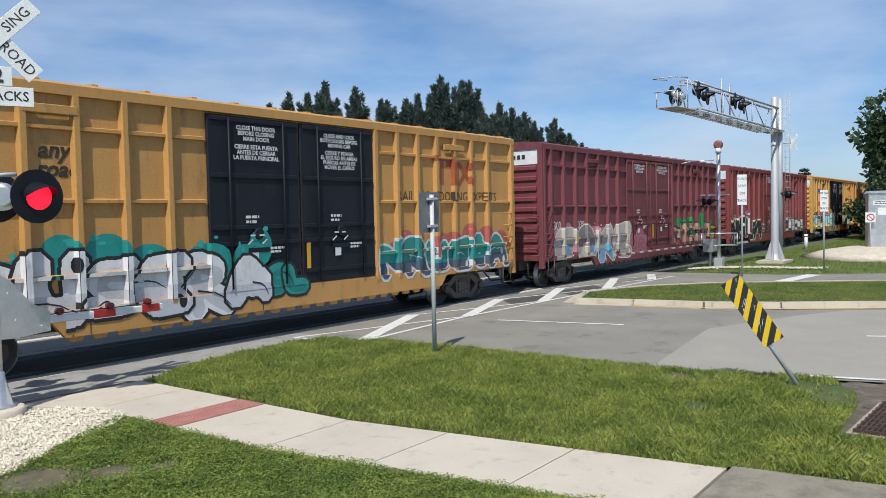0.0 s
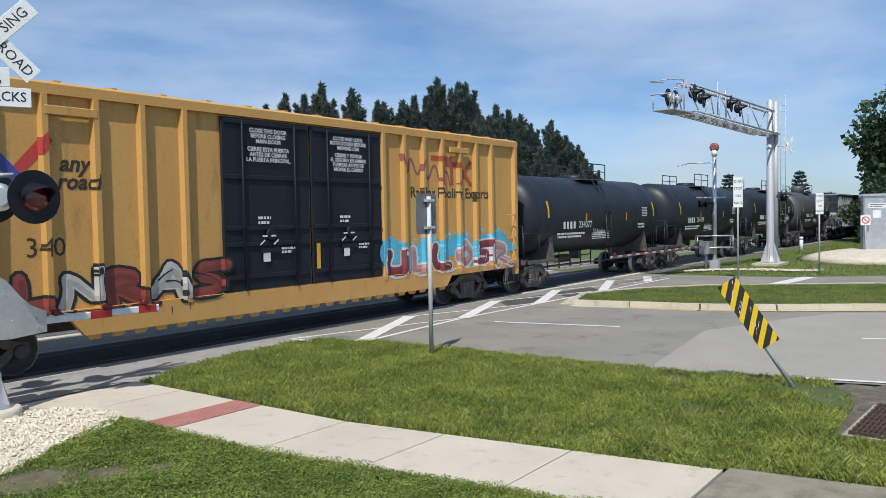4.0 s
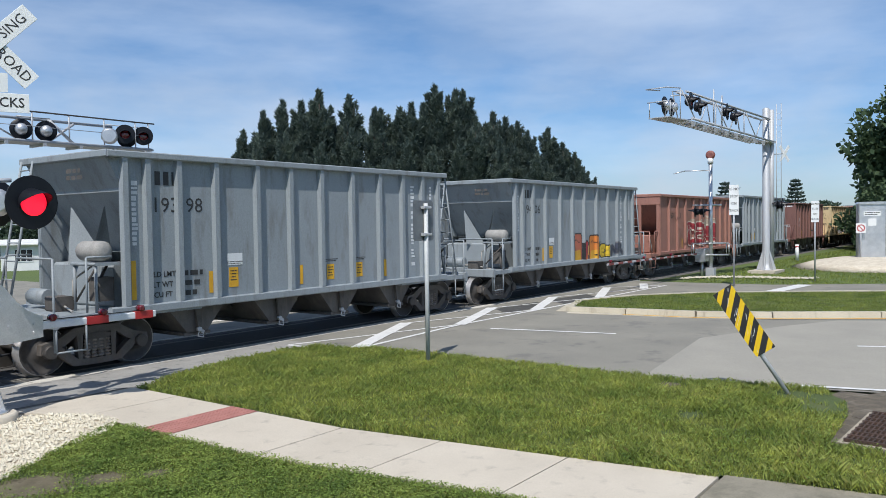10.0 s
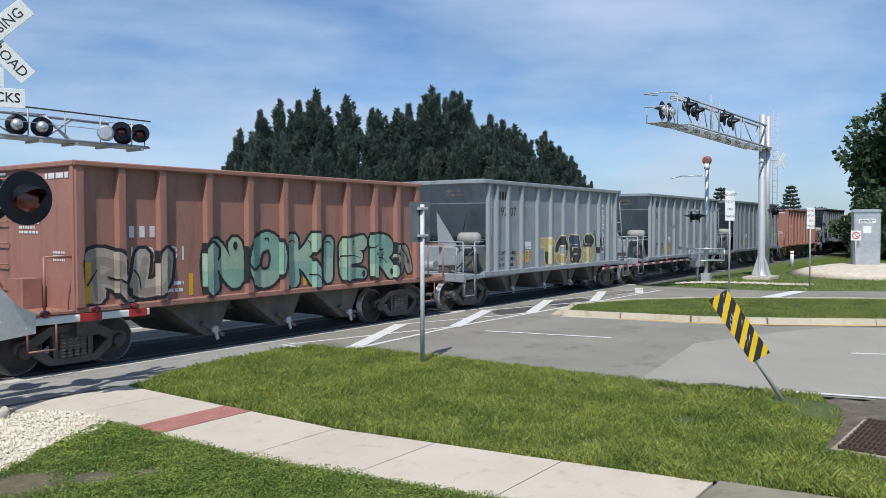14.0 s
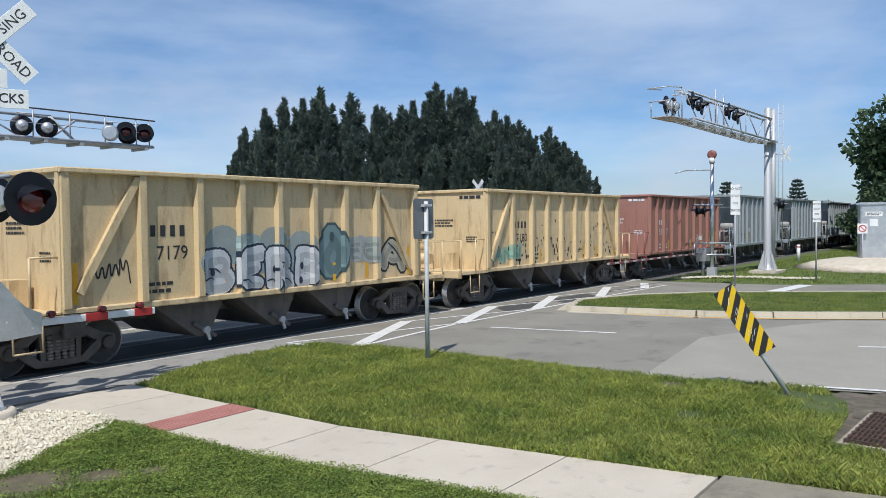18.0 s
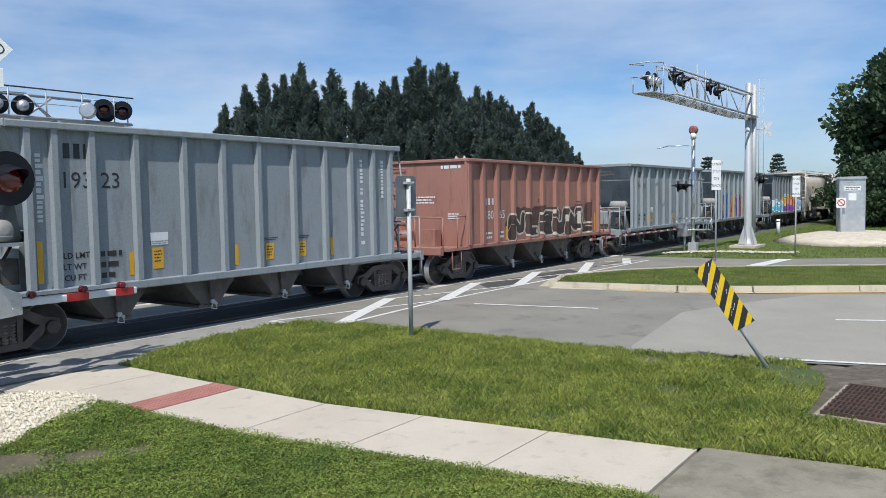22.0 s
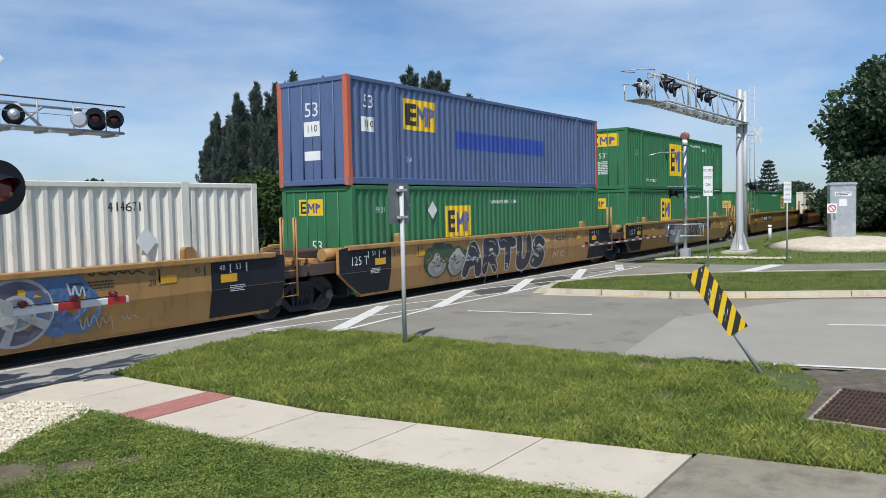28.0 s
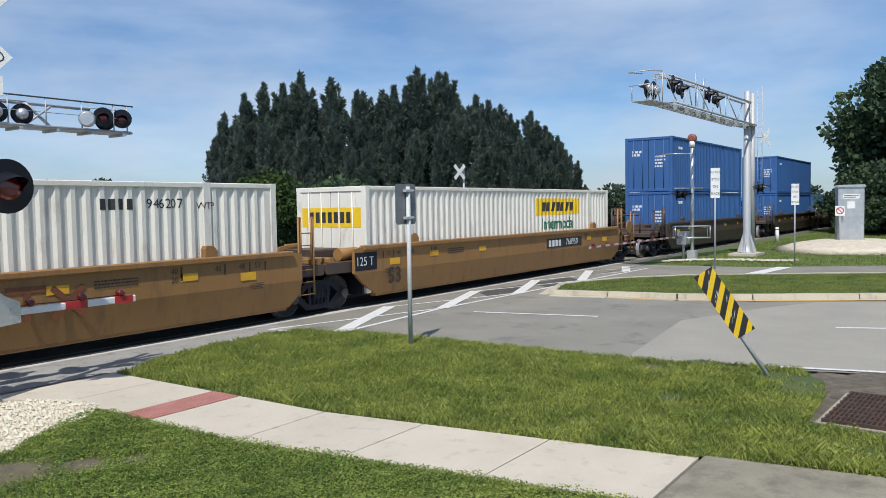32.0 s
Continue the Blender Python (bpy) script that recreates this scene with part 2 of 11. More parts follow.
    bsdf.inputs["Specular IOR Level"].default_value = spec
    if coat:
        bsdf.inputs["Coat Weight"].default_value = coat
    if bump:
        bp, ad = nt.new("ShaderNodeBump"), nt.new("ShaderNodeMath")
        ad.operation = "ADD"
        ln.new(big.outputs["Fac"], ad.inputs[0])
        ln.new(tiny.outputs["Fac"], ad.inputs[1])
        bp.inputs["Strength"].default_value, bp.inputs["Distance"].default_value = bump, depth
        ln.new(ad.outputs["Value"], bp.inputs["Height"])
        ln.new(bp.outputs["Normal"], bsdf.inputs["Normal"])
    return m


def glow(name, color, strength):
    m = bpy.data.materials.new(name)
    m.use_nodes = True
    b = m.node_tree.nodes["Principled BSDF"]
    b.inputs["Base Color"].default_value = (*color, 1)
    b.inputs["Emission Color"].default_value = (*color, 1)
    b.inputs["Emission Strength"].default_value = strength
    return m


RUST = (0.11, 0.055, 0.03)
DIRT = (0.10, 0.085, 0.07)
grass_ground = surface("grass_ground", (0.085, 0.115, 0.03), 0.95, second=(0.05, 0.07, 0.02), scale=0.5, fine=25, bump=0.5, amount=0.9, depth=0.04, grime=(0.15, 0.125, 0.06), grime_amount=0.2, grime_scale=0.25)
far_grass = surface("far_grass", (0.11, 0.15, 0.035), 0.95, second=(0.07, 0.10, 0.025), scale=0.12, fine=6, bump=0.5, amount=0.9, depth=0.05)
asphalt = surface("asphalt", (0.265, 0.248, 0.205), 0.85, second=(0.185, 0.174, 0.147), scale=0.55, fine=38, bump=0.35, amount=0.8, depth=0.006, grime=(0.075, 0.073, 0.075), grime_amount=0.2, grime_scale=0.3)
asphalt_new = surface("asphalt_patch", (0.325, 0.304, 0.255), 0.85, second=(0.265, 0.248, 0.21), scale=0.8, fine=38, bump=0.35, amount=0.8, depth=0.006)
asphalt_apron = surface("asphalt_apron", (0.31, 0.298, 0.275), 0.88, second=(0.25, 0.24, 0.22), scale=1.3, fine=40, bump=0.4, amount=0.8, depth=0.006, grime=(0.08, 0.078, 0.078), grime_amount=0.25)
concrete = surface("concrete", (0.54, 0.48, 0.39), 0.85, second=(0.455, 0.40, 0.32), scale=1.0, fine=70, bump=0.2, amount=0.9, depth=0.004, grime=(0.27, 0.24, 0.2), grime_amount=0.16, vary=0.05)
concrete_old = surface("concrete_old", (0.43, 0.38, 0.30), 0.9, second=(0.27, 0.235, 0.18), scale=2.2, fine=60, bump=0.35, amount=0.9, depth=0.006, grime=(0.13, 0.115, 0.09), grime_amount=0.35)
slab_old = surface("stained_slab", (0.31, 0.28, 0.215), 0.92, second=(0.19, 0.17, 0.125), scale=1.6, fine=55, bump=0.4, amount=0.95, depth=0.007, grime=(0.11, 0.10, 0.07), grime_amount=0.4, grime_scale=0.8)
kerb_mat = surface("kerb_concrete", (0.52, 0.47, 0.37), 0.88, second=(0.42, 0.37, 0.28), scale=0.8, fine=60, bump=0.25, amount=0.8, grime=(0.2, 0.17, 0.13), grime_amount=0.25)
panel_mat = surface("crossing_panel", (0.092, 0.09, 0.088), 0.85, second=(0.06, 0.059, 0.058), scale=1.0, fine=80, bump=0.3, amount=0.9, grime=(0.05, 0.05, 0.05), grime_amount=0.3)
brick_red = surface("tactile_paving", (0.40, 0.175, 0.145), 0.88, second=(0.32, 0.135, 0.11), scale=3, fine=60, bump=0.3)
paint_white = surface("road_paint", (0.72, 0.71, 0.68), 0.7, second=(0.58, 0.57, 0.55), scale=2.5, fine=90, bump=0.15, amount=0.9, grime=(0.25, 0.25, 0.25), grime_amount=0.22, grime_scale=3)
ballast_mat = surface("ballast", (0.17, 0.16, 0.15), 0.95, second=(0.09, 0.085, 0.08), scale=6, fine=30, bump=1.0, amount=0.9, depth=0.05)
rock_mat = surface("limestone", (0.68, 0.62, 0.49), 0.9, second=(0.5, 0.445, 0.34), scale=8, fine=60, bump=0.3, vary=0.15)
sand_mat = surface("limestone_bed", (0.62, 0.55, 0.44), 0.95, second=(0.5, 0.43, 0.33), scale=3, fine=30, bump=0.6, depth=0.03)
rail_steel = surface("rail_steel", (0.30, 0.28, 0.27), 0.35, 1.0, second=(0.2, 0.17, 0.15), scale=4, fine=60, bump=0.05)
galv = surface("galvanised_steel", (0.46, 0.47, 0.475), 0.58, 0.3, second=(0.42, 0.43, 0.45), scale=5, fine=50, bump=0.06, amount=0.8)
zinc = surface("dull_zinc", (0.52, 0.53, 0.52), 0.5, 0.0, second=(0.44, 0.45, 0.45), scale=5, fine=50, bump=0.05)
alum = surface("aluminium", (0.62, 0.63, 0.64), 0.38, 0.7, second=(0.52, 0.53, 0.55), scale=3, fine=40, bump=0.05)
sign_back = surface("sign_back", (0.20, 0.215, 0.225), 0.55, 0.3, second=(0.16, 0.17, 0.18), scale=4, fine=50, bump=0.05)
white_sign = surface("white_sheeting", (0.78, 0.79, 0.78), 0.45, second=(0.7, 0.71, 0.7), scale=2, fine=30, bump=0.02)
black_paint = surface("black_paint", (0.018, 0.018, 0.019), 0.5, second=(0.028, 0.028, 0.03), scale=3, fine=40, bump=0.05)
yellow_sign = surface("yellow_sheeting", (0.80, 0.52, 0.015), 0.42, second=(0.74, 0.46, 0.015), scale=3, fine=40, bump=0.03)
red_tape = surface("red_tape", (0.45, 0.03, 0.03), 0.4, second=(0.38, 0.03, 0.03), scale=3, fine=40, bump=0.02)
white_tape = surface("white_tape", (0.74, 0.75, 0.75), 0.4, second=(0.62, 0.64, 0.65), scale=3, fine=40, bump=0.02)
red_lens = surface("red_lens", (0.16, 0.006, 0.012), 0.15, second=(0.10, 0.004, 0.01), scale=6, fine=60, bump=0.08, coat=0.6)
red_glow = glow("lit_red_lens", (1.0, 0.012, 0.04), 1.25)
yellow_tape = surface("yellow_tape", (0.70, 0.38, 0.02), 0.45, second=(0.62, 0.32, 0.02), scale=3, fine=40, bump=0.02)
letter_white = surface("white_lettering", (0.72, 0.73, 0.73), 0.55, second=(0.6, 0.61, 0.62), scale=4, fine=30, bump=0.0)
letter_black = surface("black_lettering", (0.02, 0.02, 0.022), 0.55, second=(0.035, 0.035, 0.035), scale=4, fine=30, bump=0.0)
steel_dark = surface("truck_steel", (0.115, 0.105, 0.096), 0.75, 0.0, second=(0.07, 0.064, 0.058), scale=4, fine=40, bump=0.2, grime=(0.10, 0.07, 0.05), grime_amount=0.25)
wheel_steel = surface("wheel_steel", (0.075, 0.068, 0.062), 0.6, 0.15, second=(0.05, 0.045, 0.042), scale=5, fine=40, bump=0.1)
tread_steel = surface("wheel_tread", (0.46, 0.44, 0.42), 0.4, 0.6, second=(0.35, 0.33, 0.32), scale=5, fine=40, bump=0.03)
spring_steel = surface("spring_steel", (0.26, 0.235, 0.21), 0.6, 0.3, second=(0.11, 0.09, 0.075), scale=8, fine=40, bump=0.1)
# dusty steel, its base darkened for the shade under the cars
pocket_steel = surface("dusty_shaded_pocket_steel", (0.125, 0.116, 0.108), 0.8, second=(0.085, 0.078, 0.072), scale=2.5, fine=30, bump=0.15, grime=(0.19, 0.165, 0.14), grime_amount=0.3)
signal_black = surface("signal_black", (0.007, 0.008, 0.012), 0.4, second=(0.011, 0.012, 0.016), scale=3, fine=40, bump=0.03, spec=0.3)
edge_concrete = surface("pale_edge_concrete", (0.60, 0.57, 0.50), 0.85, second=(0.42, 0.39, 0.34), scale=2.0, fine=60, bump=0.2, amount=0.9, grime=(0.2, 0.18, 0.15), grime_amount=0.25)
soil_mat = surface("dark_soil", (0.15, 0.125, 0.09), 0.95, second=(0.085, 0.07, 0.05), scale=5, fine=30, bump=0.7, depth=0.03, grime=(0.27, 0.24, 0.19), grime_amount=0.25)

# ---------------------------------------------------------------- lettering
def letters(text, size, material, parent, at, facing="-y", wide=1.0, name="lettering", label="", bold=0.0, slant=0.0):
    """Words in the built-in font as a flat mesh; at is the middle, facing the side that it is read from."""
    cu = bpy.data.curves.new(name, "FONT")
    cu.body, cu.size, cu.align_x, cu.align_y = text, size, "CENTER", "CENTER"
    cu.resolution_u, cu.offset, cu.shear = 2, bold, slant
    tmp = bpy.data.objects.new(name, cu)
    me = bpy.data.meshes.new_from_object(tmp)
    bpy.data.objects.remove(tmp)
    bpy.data.curves.remove(cu)
    turn = {"-y": Matrix.Rotation(radians(90), 4, "X"),
            "-x": Matrix.Rotation(radians(-90), 4, "Z") @ Matrix.Rotation(radians(90), 4, "X"),
            "-y up": Matrix.Rotation(radians(90), 4, "X") @ Matrix.Rotation(radians(90), 4, "Z")}[facing]
    me.transform(turn @ Matrix.Diagonal((wide, 1, 1, 1)))
    me.name = name
    me.materials.clear()
    me.materials.append(material)
    ob = part(name, me, material, parent, label, at)
    return ob


def name_bars(parent, at, count, w, h, gap, material, facing="-y", slant=0.0):
    """A name that is not lettered: one plain upright bar for each of its characters."""
    m = Mesh()
    for i in range(count):
        x = i * (w + gap)
        q = [(x, -h / 2), (x + w, -h / 2), (x + w + slant, h / 2), (x + slant, h / 2)]
        m.face([(a, 0, b) for a, b in q] if facing == "-y" else [(0, -a, b) for a, b in q])
    return part("name_bar", m, material, parent, at=at)


def bars(rows, material, parent, at, y=0.0, seed=1, name="lettering", h=0.06, gap=0.045, facing="-y"):
    """Small print that cannot be read: rows of short dashes of the given total widths, downwards from at."""
    rnd, m = random.Random(seed), Mesh()
    for i, width in enumerate(rows):
        x, z = 0.0, -i * (h + gap)
        while x < width:
            w = min(rnd.uniform(0.7, 2.6) * h, width - x + 0.01)
            if facing == "-y":
                m.face([(x, 0, z - h), (x + w, 0, z - h), (x + w, 0, z), (x, 0, z)])
            else:
                m.face([(0, -x, z - h), (0, -x - w, z - h), (0, -x - w, z), (0, -x, z)])
            x += w + h * 0.45
    return part(name, m, material, parent, at=at)


# ---------------------------------------------------------------- ground
def sheet(name, pts, z, material, label, category="ground"):
    m = Mesh()
    m.face([(x, y, z) for x, y in pts])
    return solo(name, m, material, label, category, kind="structure")


gm = Mesh()
levels = ((-1500, -0.04), (14, -0.04), (18, -0.5), (26, -1.5), (1500, -1.5))
for (ya, za), (yb, zb) in zip(levels, levels[1:]):
    gm.face([(-1500, ya, za), (1500, ya, za), (1500, yb, zb), (-1500, yb, zb)])
solo("ground", gm, far_grass, "green mown grass reaching to the horizon", "ground", kind="structure")

sheet("road", [(-14, -3.7), (-3.05, -3.7), (-3.05, -10.5), (-2.5, -12.8), (-1.6, -16), (1.5, -24), (9, -40), (40, -90), (62, -90), (36, -40), (25, -19),
               (19.8, -10.6), (17.6, -7.0), (17.3, -3.3), (17.0, 13.5), (-14, 13.5)], 0.0, asphalt,
      "worn grey asphalt road crossing the railway tracks", "road")
sheet("road_patch", [(-2.95, -9.9), (1.82, -9.3), (4.85, -10.4), (6.6, -11.3), (12, -22), (20.5, -40), (9.2, -40), (1.7, -24), (-1.4, -16), (-2.35, -12.8)], 0.005,
      asphalt_new, "lighter grey asphalt resurfaced patch on the road", "road")
sheet("apron", [(-14, -3.1), (-3.3, -3.1), (-3.3, -1.1), (-14, -1.1)], 0.004, asphalt_apron, "grey asphalt strip beside the track", "road")
sheet("far_apron", [(-14, 6.0), (17, 6.0), (17, 11), (-14, 11)], 0.004, asphalt_apron, "grey asphalt strip beyond the second track", "road")
m = Mesh()
for (ya, za), (yb, zb) in (((13.5, 0.0), (18, -0.45)), ((18, -0.45), (26, -1.46)), ((26, -1.46), (130, -1.46))):
    m.face([(-9, ya, za), (15, ya, za), (15, yb, zb), (-9, yb, zb)])
solo("road_beyond", m, asphalt, "grey asphalt road running on beyond the tracks", "road", kind="structure")


def track(y0, label):
    tr = thing("railway_track", label, "railway track", "railway tracks", "structure")
    for s in (-1, 1):
        c = y0 + s * 0.7525
        r = Mesh()
        r.prism([(c - 0.065, -0.18), (c + 0.065, -0.18), (c + 0.02, -0.13), (c + 0.012, -0.05), (c + 0.036, -0.035), (c + 0.036, -0.006), (c + 0.026, 0.0),
                 (c - 0.026, 0.0), (c - 0.036, -0.006), (c - 0.036, -0.035), (c - 0.012, -0.05), (c - 0.02, -0.13)], "x", -60, 420)
        part("rail", r, rail_steel, tr, "rusty steel rail with a bright worn head")
    b = Mesh()
    for x0, x1 in ((-60, -14), (18.4, 420)):
        b.prism([(y0 - 2.3, -0.08), (y0 - 1.5, -0.022), (y0 + 1.5, -0.022), (y0 + 2.3, -0.08)], "x", x0, x1)
    part("ballast", b, ballast_mat, tr, "dark grey stone ballast")
    t = Mesh()
    for i in range(80):
        x = 18.9 + i * 0.55
        t.box(x, x + 0.22, y0 - 1.28, y0 + 1.28, -0.09, -0.012)
    ob = part("sleepers", t, concrete_old, tr)
    ob["kind"] = "stuff"
    x = -14.0
    mid, out = Mesh(), Mesh()
    mid.cbox(0, 2.42, -0.68, 0.68, -0.16, 0.002, 0.012)
    out.cbox(0, 2.42, 0.82, 1.18, -0.16, 0.002, 0.012)
    md, od = mid.data("panel", panel_mat), out.data("panel", panel_mat)
    mo = Mesh()
    mo.cbox(0, 2.42, -1.08, -0.82, -0.16, 0.002, 0.012)
    oo = mo.data("panel", panel_mat)
    for i in range(13):
        for d in (md, od, oo):
            part("panel", d, panel_mat, tr, at=(x + i * 2.45, y0, 0))
    e = Mesh()
    for s in (-1, 1):
        for i in range(13):
            e.box(x + i * 2.45, x + i * 2.45 + 2.43, *sorted((y0 + s * (1.1 if s < 0 else 1.2), y0 + s * 1.38)), -0.1, 0.009)
    part("panel_edge", e, edge_concrete, tr, "pale concrete edging of the crossing panels")
    return tr


track(0.0, "railway track set in dark crossing panels across the road")
track(4.5, "second railway track set in dark crossing panels")

# ---- pavement of slabs
def walk_edge(y):
    return -8.42 if y > -8.0 else -8.42 + (-8.0 - y) * 0.152


pavement = thing("pavement", "pale concrete pavement slabs with a red tactile strip", "pavement", kind="structure")
cuts = [-3.25, -4.45, -5.75, -6.33, -7.98, -9.43, -11.02, -12.62]
for a, b in zip(cuts, cuts[1:]):
    red = a == -5.75
    ra, rb = walk_edge(a - 0.008), walk_edge(b + 0.008)
    m = Mesh()
    left_a = ra - (2.08 if a == -3.25 else 1.46)
    m.prism([(left_a, a - 0.008), (ra, a - 0.008), (rb, b + 0.008), (rb - 1.46, b + 0.008)], "z", -0.1, 0.028 + (0.004 if red else 0))
    part("slab", m, brick_red if red else concrete, pavement, "red tactile paving strip" if red else "")
    if red:
        d = Mesh()
        for i in range(24):
            for j in range(9):
                x, y = ra - 0.04 - i * 0.06, a - 0.05 - j * 0.062
                d.lathe([(0.0, 0.014), (0.006, 0.009)], 6, "z", (x, y, 0.032))
        ob = part("tactile_domes", d, brick_red, pavement, "red truncated domes")
        ob["kind"] = "stuff"
for a, b in ((-12.64, -14.6), (-14.62, -16.6), (-16.62, -20)):
    m = Mesh()
    ra, rb = walk_edge(a), walk_edge(b)
    m.prism([(ra - 1.75, a), (ra + 0.12, a), (rb + 0.12, b), (rb - 1.75, b)], "z", -0.1, 0.02)
    part("slab", m, slab_old, pavement, "stained older driveway slab")

# ---- median with kerb
med_l = [(5.15, -4.35), (5.45, -6.0), (5.75, -7.9), (6.5, -9.7), (7.9, -12.1), (11.2, -18), (16, -28), (22.5, -40)]
med_r = [(7.0, -3.75), (9.6, -4.6), (11.7, -6.4), (14.6, -11), (18.3, -18), (24, -28), (31, -40)]
med = Mesh()
med.prism([(x + 0.16, y) for x, y in med_l] + [(x - 0.16, y) for x, y in reversed(med_r)], "z", -0.05, 0.13)
solo("median", med, grass_ground, "grass-covered median between the lanes", "median", kind="structure")
kerb = thing("kerb", "pale concrete kerb round the median", "kerb", kind="structure")
loop = med_l + list(reversed(med_r)) + [med_l[0]]
rnd = random.Random(3)
for p, q in zip(loop, loop[1:]):
    p, q = Vector(p), Vector(q)
    n = max(1, round((q - p).length / 3.2))
    d = (q - p).normalized()
    for i in range(n):
        a, b = p.lerp(q, i / n) + d * 0.012, p.lerp(q, (i + 1) / n) - d * 0.012
        side = Vector((-d.y, d.x))
        h = 0.15 + rnd.uniform(-0.006, 0.006)
        m = Mesh()
        for (o0, o1, z0, z1) in ((-0.16, 0.10, -0.1, h), (-0.42, -0.16, -0.1, 0.012)):
            pts = [a + side * o0, b + side * o0, b + side * o1, a + side * o1]
            k = len(m.v)
            lean = side * 0.045 if z1 > 0.1 else side * 0
            m.v += [(*pts[0], z0), (*pts[1], z0), (*pts[2], z0), (*pts[3], z0), (*(pts[0] + lean), z1), (*(pts[1] + lean), z1), (*pts[2], z1), (*pts[3], z1)]
            for f in ((0, 3, 2, 1), (4, 5, 6, 7), (0, 1, 5, 4), (1, 2, 6, 5), (2, 3, 7, 6), (3, 0, 4, 7)):
                m.f.append(tuple(k + i2 for i2 in f))
                m.s.append(False)
        part("kerb_stone", m, kerb_mat, kerb)

# ---- road markings
def strip(name, pts, wid, label="white painted road line", z=0.009, material=None):
    m = Mesh()
    for p, q in zip(pts, pts[1:]):
        p, q = Vector(p), Vector(q)
        d = (q - p).normalized()
        s = Vector((-d.y, d.x)) * wid / 2
        m.face([(*(p - s), z), (*(q - s), z), (*(q + s), z), (*(p + s), z)])
    return solo(name, m, material or paint_white, label, "road marking", "road markings", "structure")


asphalt_dark = surface("dark_asphalt", (0.075, 0.073, 0.068), 0.9, second=(0.05, 0.049, 0.046), scale=2.5, fine=40, bump=0.5, amount=0.8, depth=0.01, grime=(0.16, 0.15, 0.13), grime_amount=0.3)
for pts in ([(3.9, -2.85), (4.6, -2.1), (5.5, -1.95), (7.2, -2.1), (6.5, -2.75), (5.0, -3.0)], [(7.6, -2.35), (8.2, -2.15), (10.4, -2.3), (9.7, -3.1), (7.0, -3.2)]):
    sheet("road_patch", pts, 0.0065, asphalt_dark, "dark broken asphalt patch inside the crossing marking", "road")
strip("road_marking", [(-3.4, -3.62), (-0.65, -3.38), (1.0, -3.24), (15.4, -3.45)], 0.12)
strip("road_marking", [(-3.75, -1.92), (0.95, -3.2)], 0.11)
strip("road_marking", [(-3.8, -1.9), (-3.72, -2.9)], 0.11, z=0.0102)
feet = (-3.3, 1.0, 5.0, 9.5, 13.6)
for i, x0 in enumerate(feet):
    x1 = min(x0 + 3.9, 15.9)
    strip("road_marking", [(x0, -3.55 if i == 0 else -3.25), (x1, -1.78 if x1 < 15.5 else -2.3)], 0.33, "broad white diagonal bar of the crossing marking", 0.012)
    if i < 4:
        x2 = feet[i + 2] if i < 3 else 15.4
        strip("road_marking", [(x1 - 0.1, -1.76), (x2, -3.25)], 0.11, "thin white line of the crossing marking", 0.0105)
strip("road_marking", [(0.80, -4.35), (1.50, -7.42)], 0.13, "white dashed lane line")
strip("road_marking", [(2.3, -12.4), (3.6, -15.6)], 0.13, "white dashed lane line")
strip("road_marking", [(-2.46, -12.3), (-1.5, -16), (1.6, -24), (9.1, -40)], 0.12, "white edge line along the road", 0.014)
strip("road_marking", [(5.15, -6.0), (5.4, -7.9), (6.1, -9.8), (7.5, -12.2), (10.8, -18.1), (22, -40)], 0.11, "yellow edge line beside the median", 0.0155, yellow_tape)
strip("road_marking", [(12.6, -7.65), (18.0, -8.2)], 0.55, "broad white stop line on the far lanes", 0.014)
strip("road_marking", [(14.6, -9.2), (20, -17)], 0.12, "white lane line on the far lanes", 0.014)
strip("asphalt_seam", [(-14, -3.12), (-8.5, -3.2)], 0.07, "dark joint between asphalt and pavement", 0.031, black_paint)

# ---- drain
drain = thing("storm_drain", "rusty iron drain grate set in stained concrete", "drain", at=(-4.80, -13.99, 0.0), turn=-3)
m = Mesh()
m.box(-0.89, 0.92, -0.58, 0.58, -0.06, 0.022)
part("surround", m, concrete_old, drain, "stained concrete surround")
iron = surface("drain_iron", (0.10, 0.06, 0.045), 0.8, 0.3, second=(0.06, 0.04, 0.03), scale=8, fine=60, bump=0.3)
m = Mesh()
for i in range(19):
    y = -0.5 + i * 0.0556
    m.cbox(-0.82, 0.82, y - 0.011, y + 0.011, 0.024, 0.062, 0.004)
for i in range(9):
    x = -0.82 + i * 0.205
    m.box(x - 0.018, x + 0.018, -0.52, 0.52, 0.026, 0.066)
part("grate", m, iron, drain, "rusty iron grate")
# no hole here: a thin black sheet painted as the darkness below the bars
m = Mesh()
m.box(-0.8, 0.8, -0.5, 0.5, 0.0225, 0.0235)
part("pit", m, black_paint, drain, "flat black sheet for the shade under the grate")
m = Mesh()
m.prism([(-1.5, -0.2), (-0.75, -0.75), (0.75, -0.7), (0.9, 0.4), (0.2, 0.75), (-1.1, 0.6)], "z", -0.05, 0.016)
solo("concrete_pad", m, soil_mat, "dark stained pad behind the drain", "concrete pad", kind="structure", at=(-3.1, -13.9, 0))

m = Mesh()
m.face([(x, y, 0.009) for x, y in ((-6.05, -13.25), (-5.2, -13.1), (-4.2, -13.0), (-3.2, -12.75), (-2.55, -12.9), (-2.7, -15.4), (-6.0, -15.4))])
solo("soil_border", m, soil_mat, "dark soil round the drain", "ground", kind="structure")

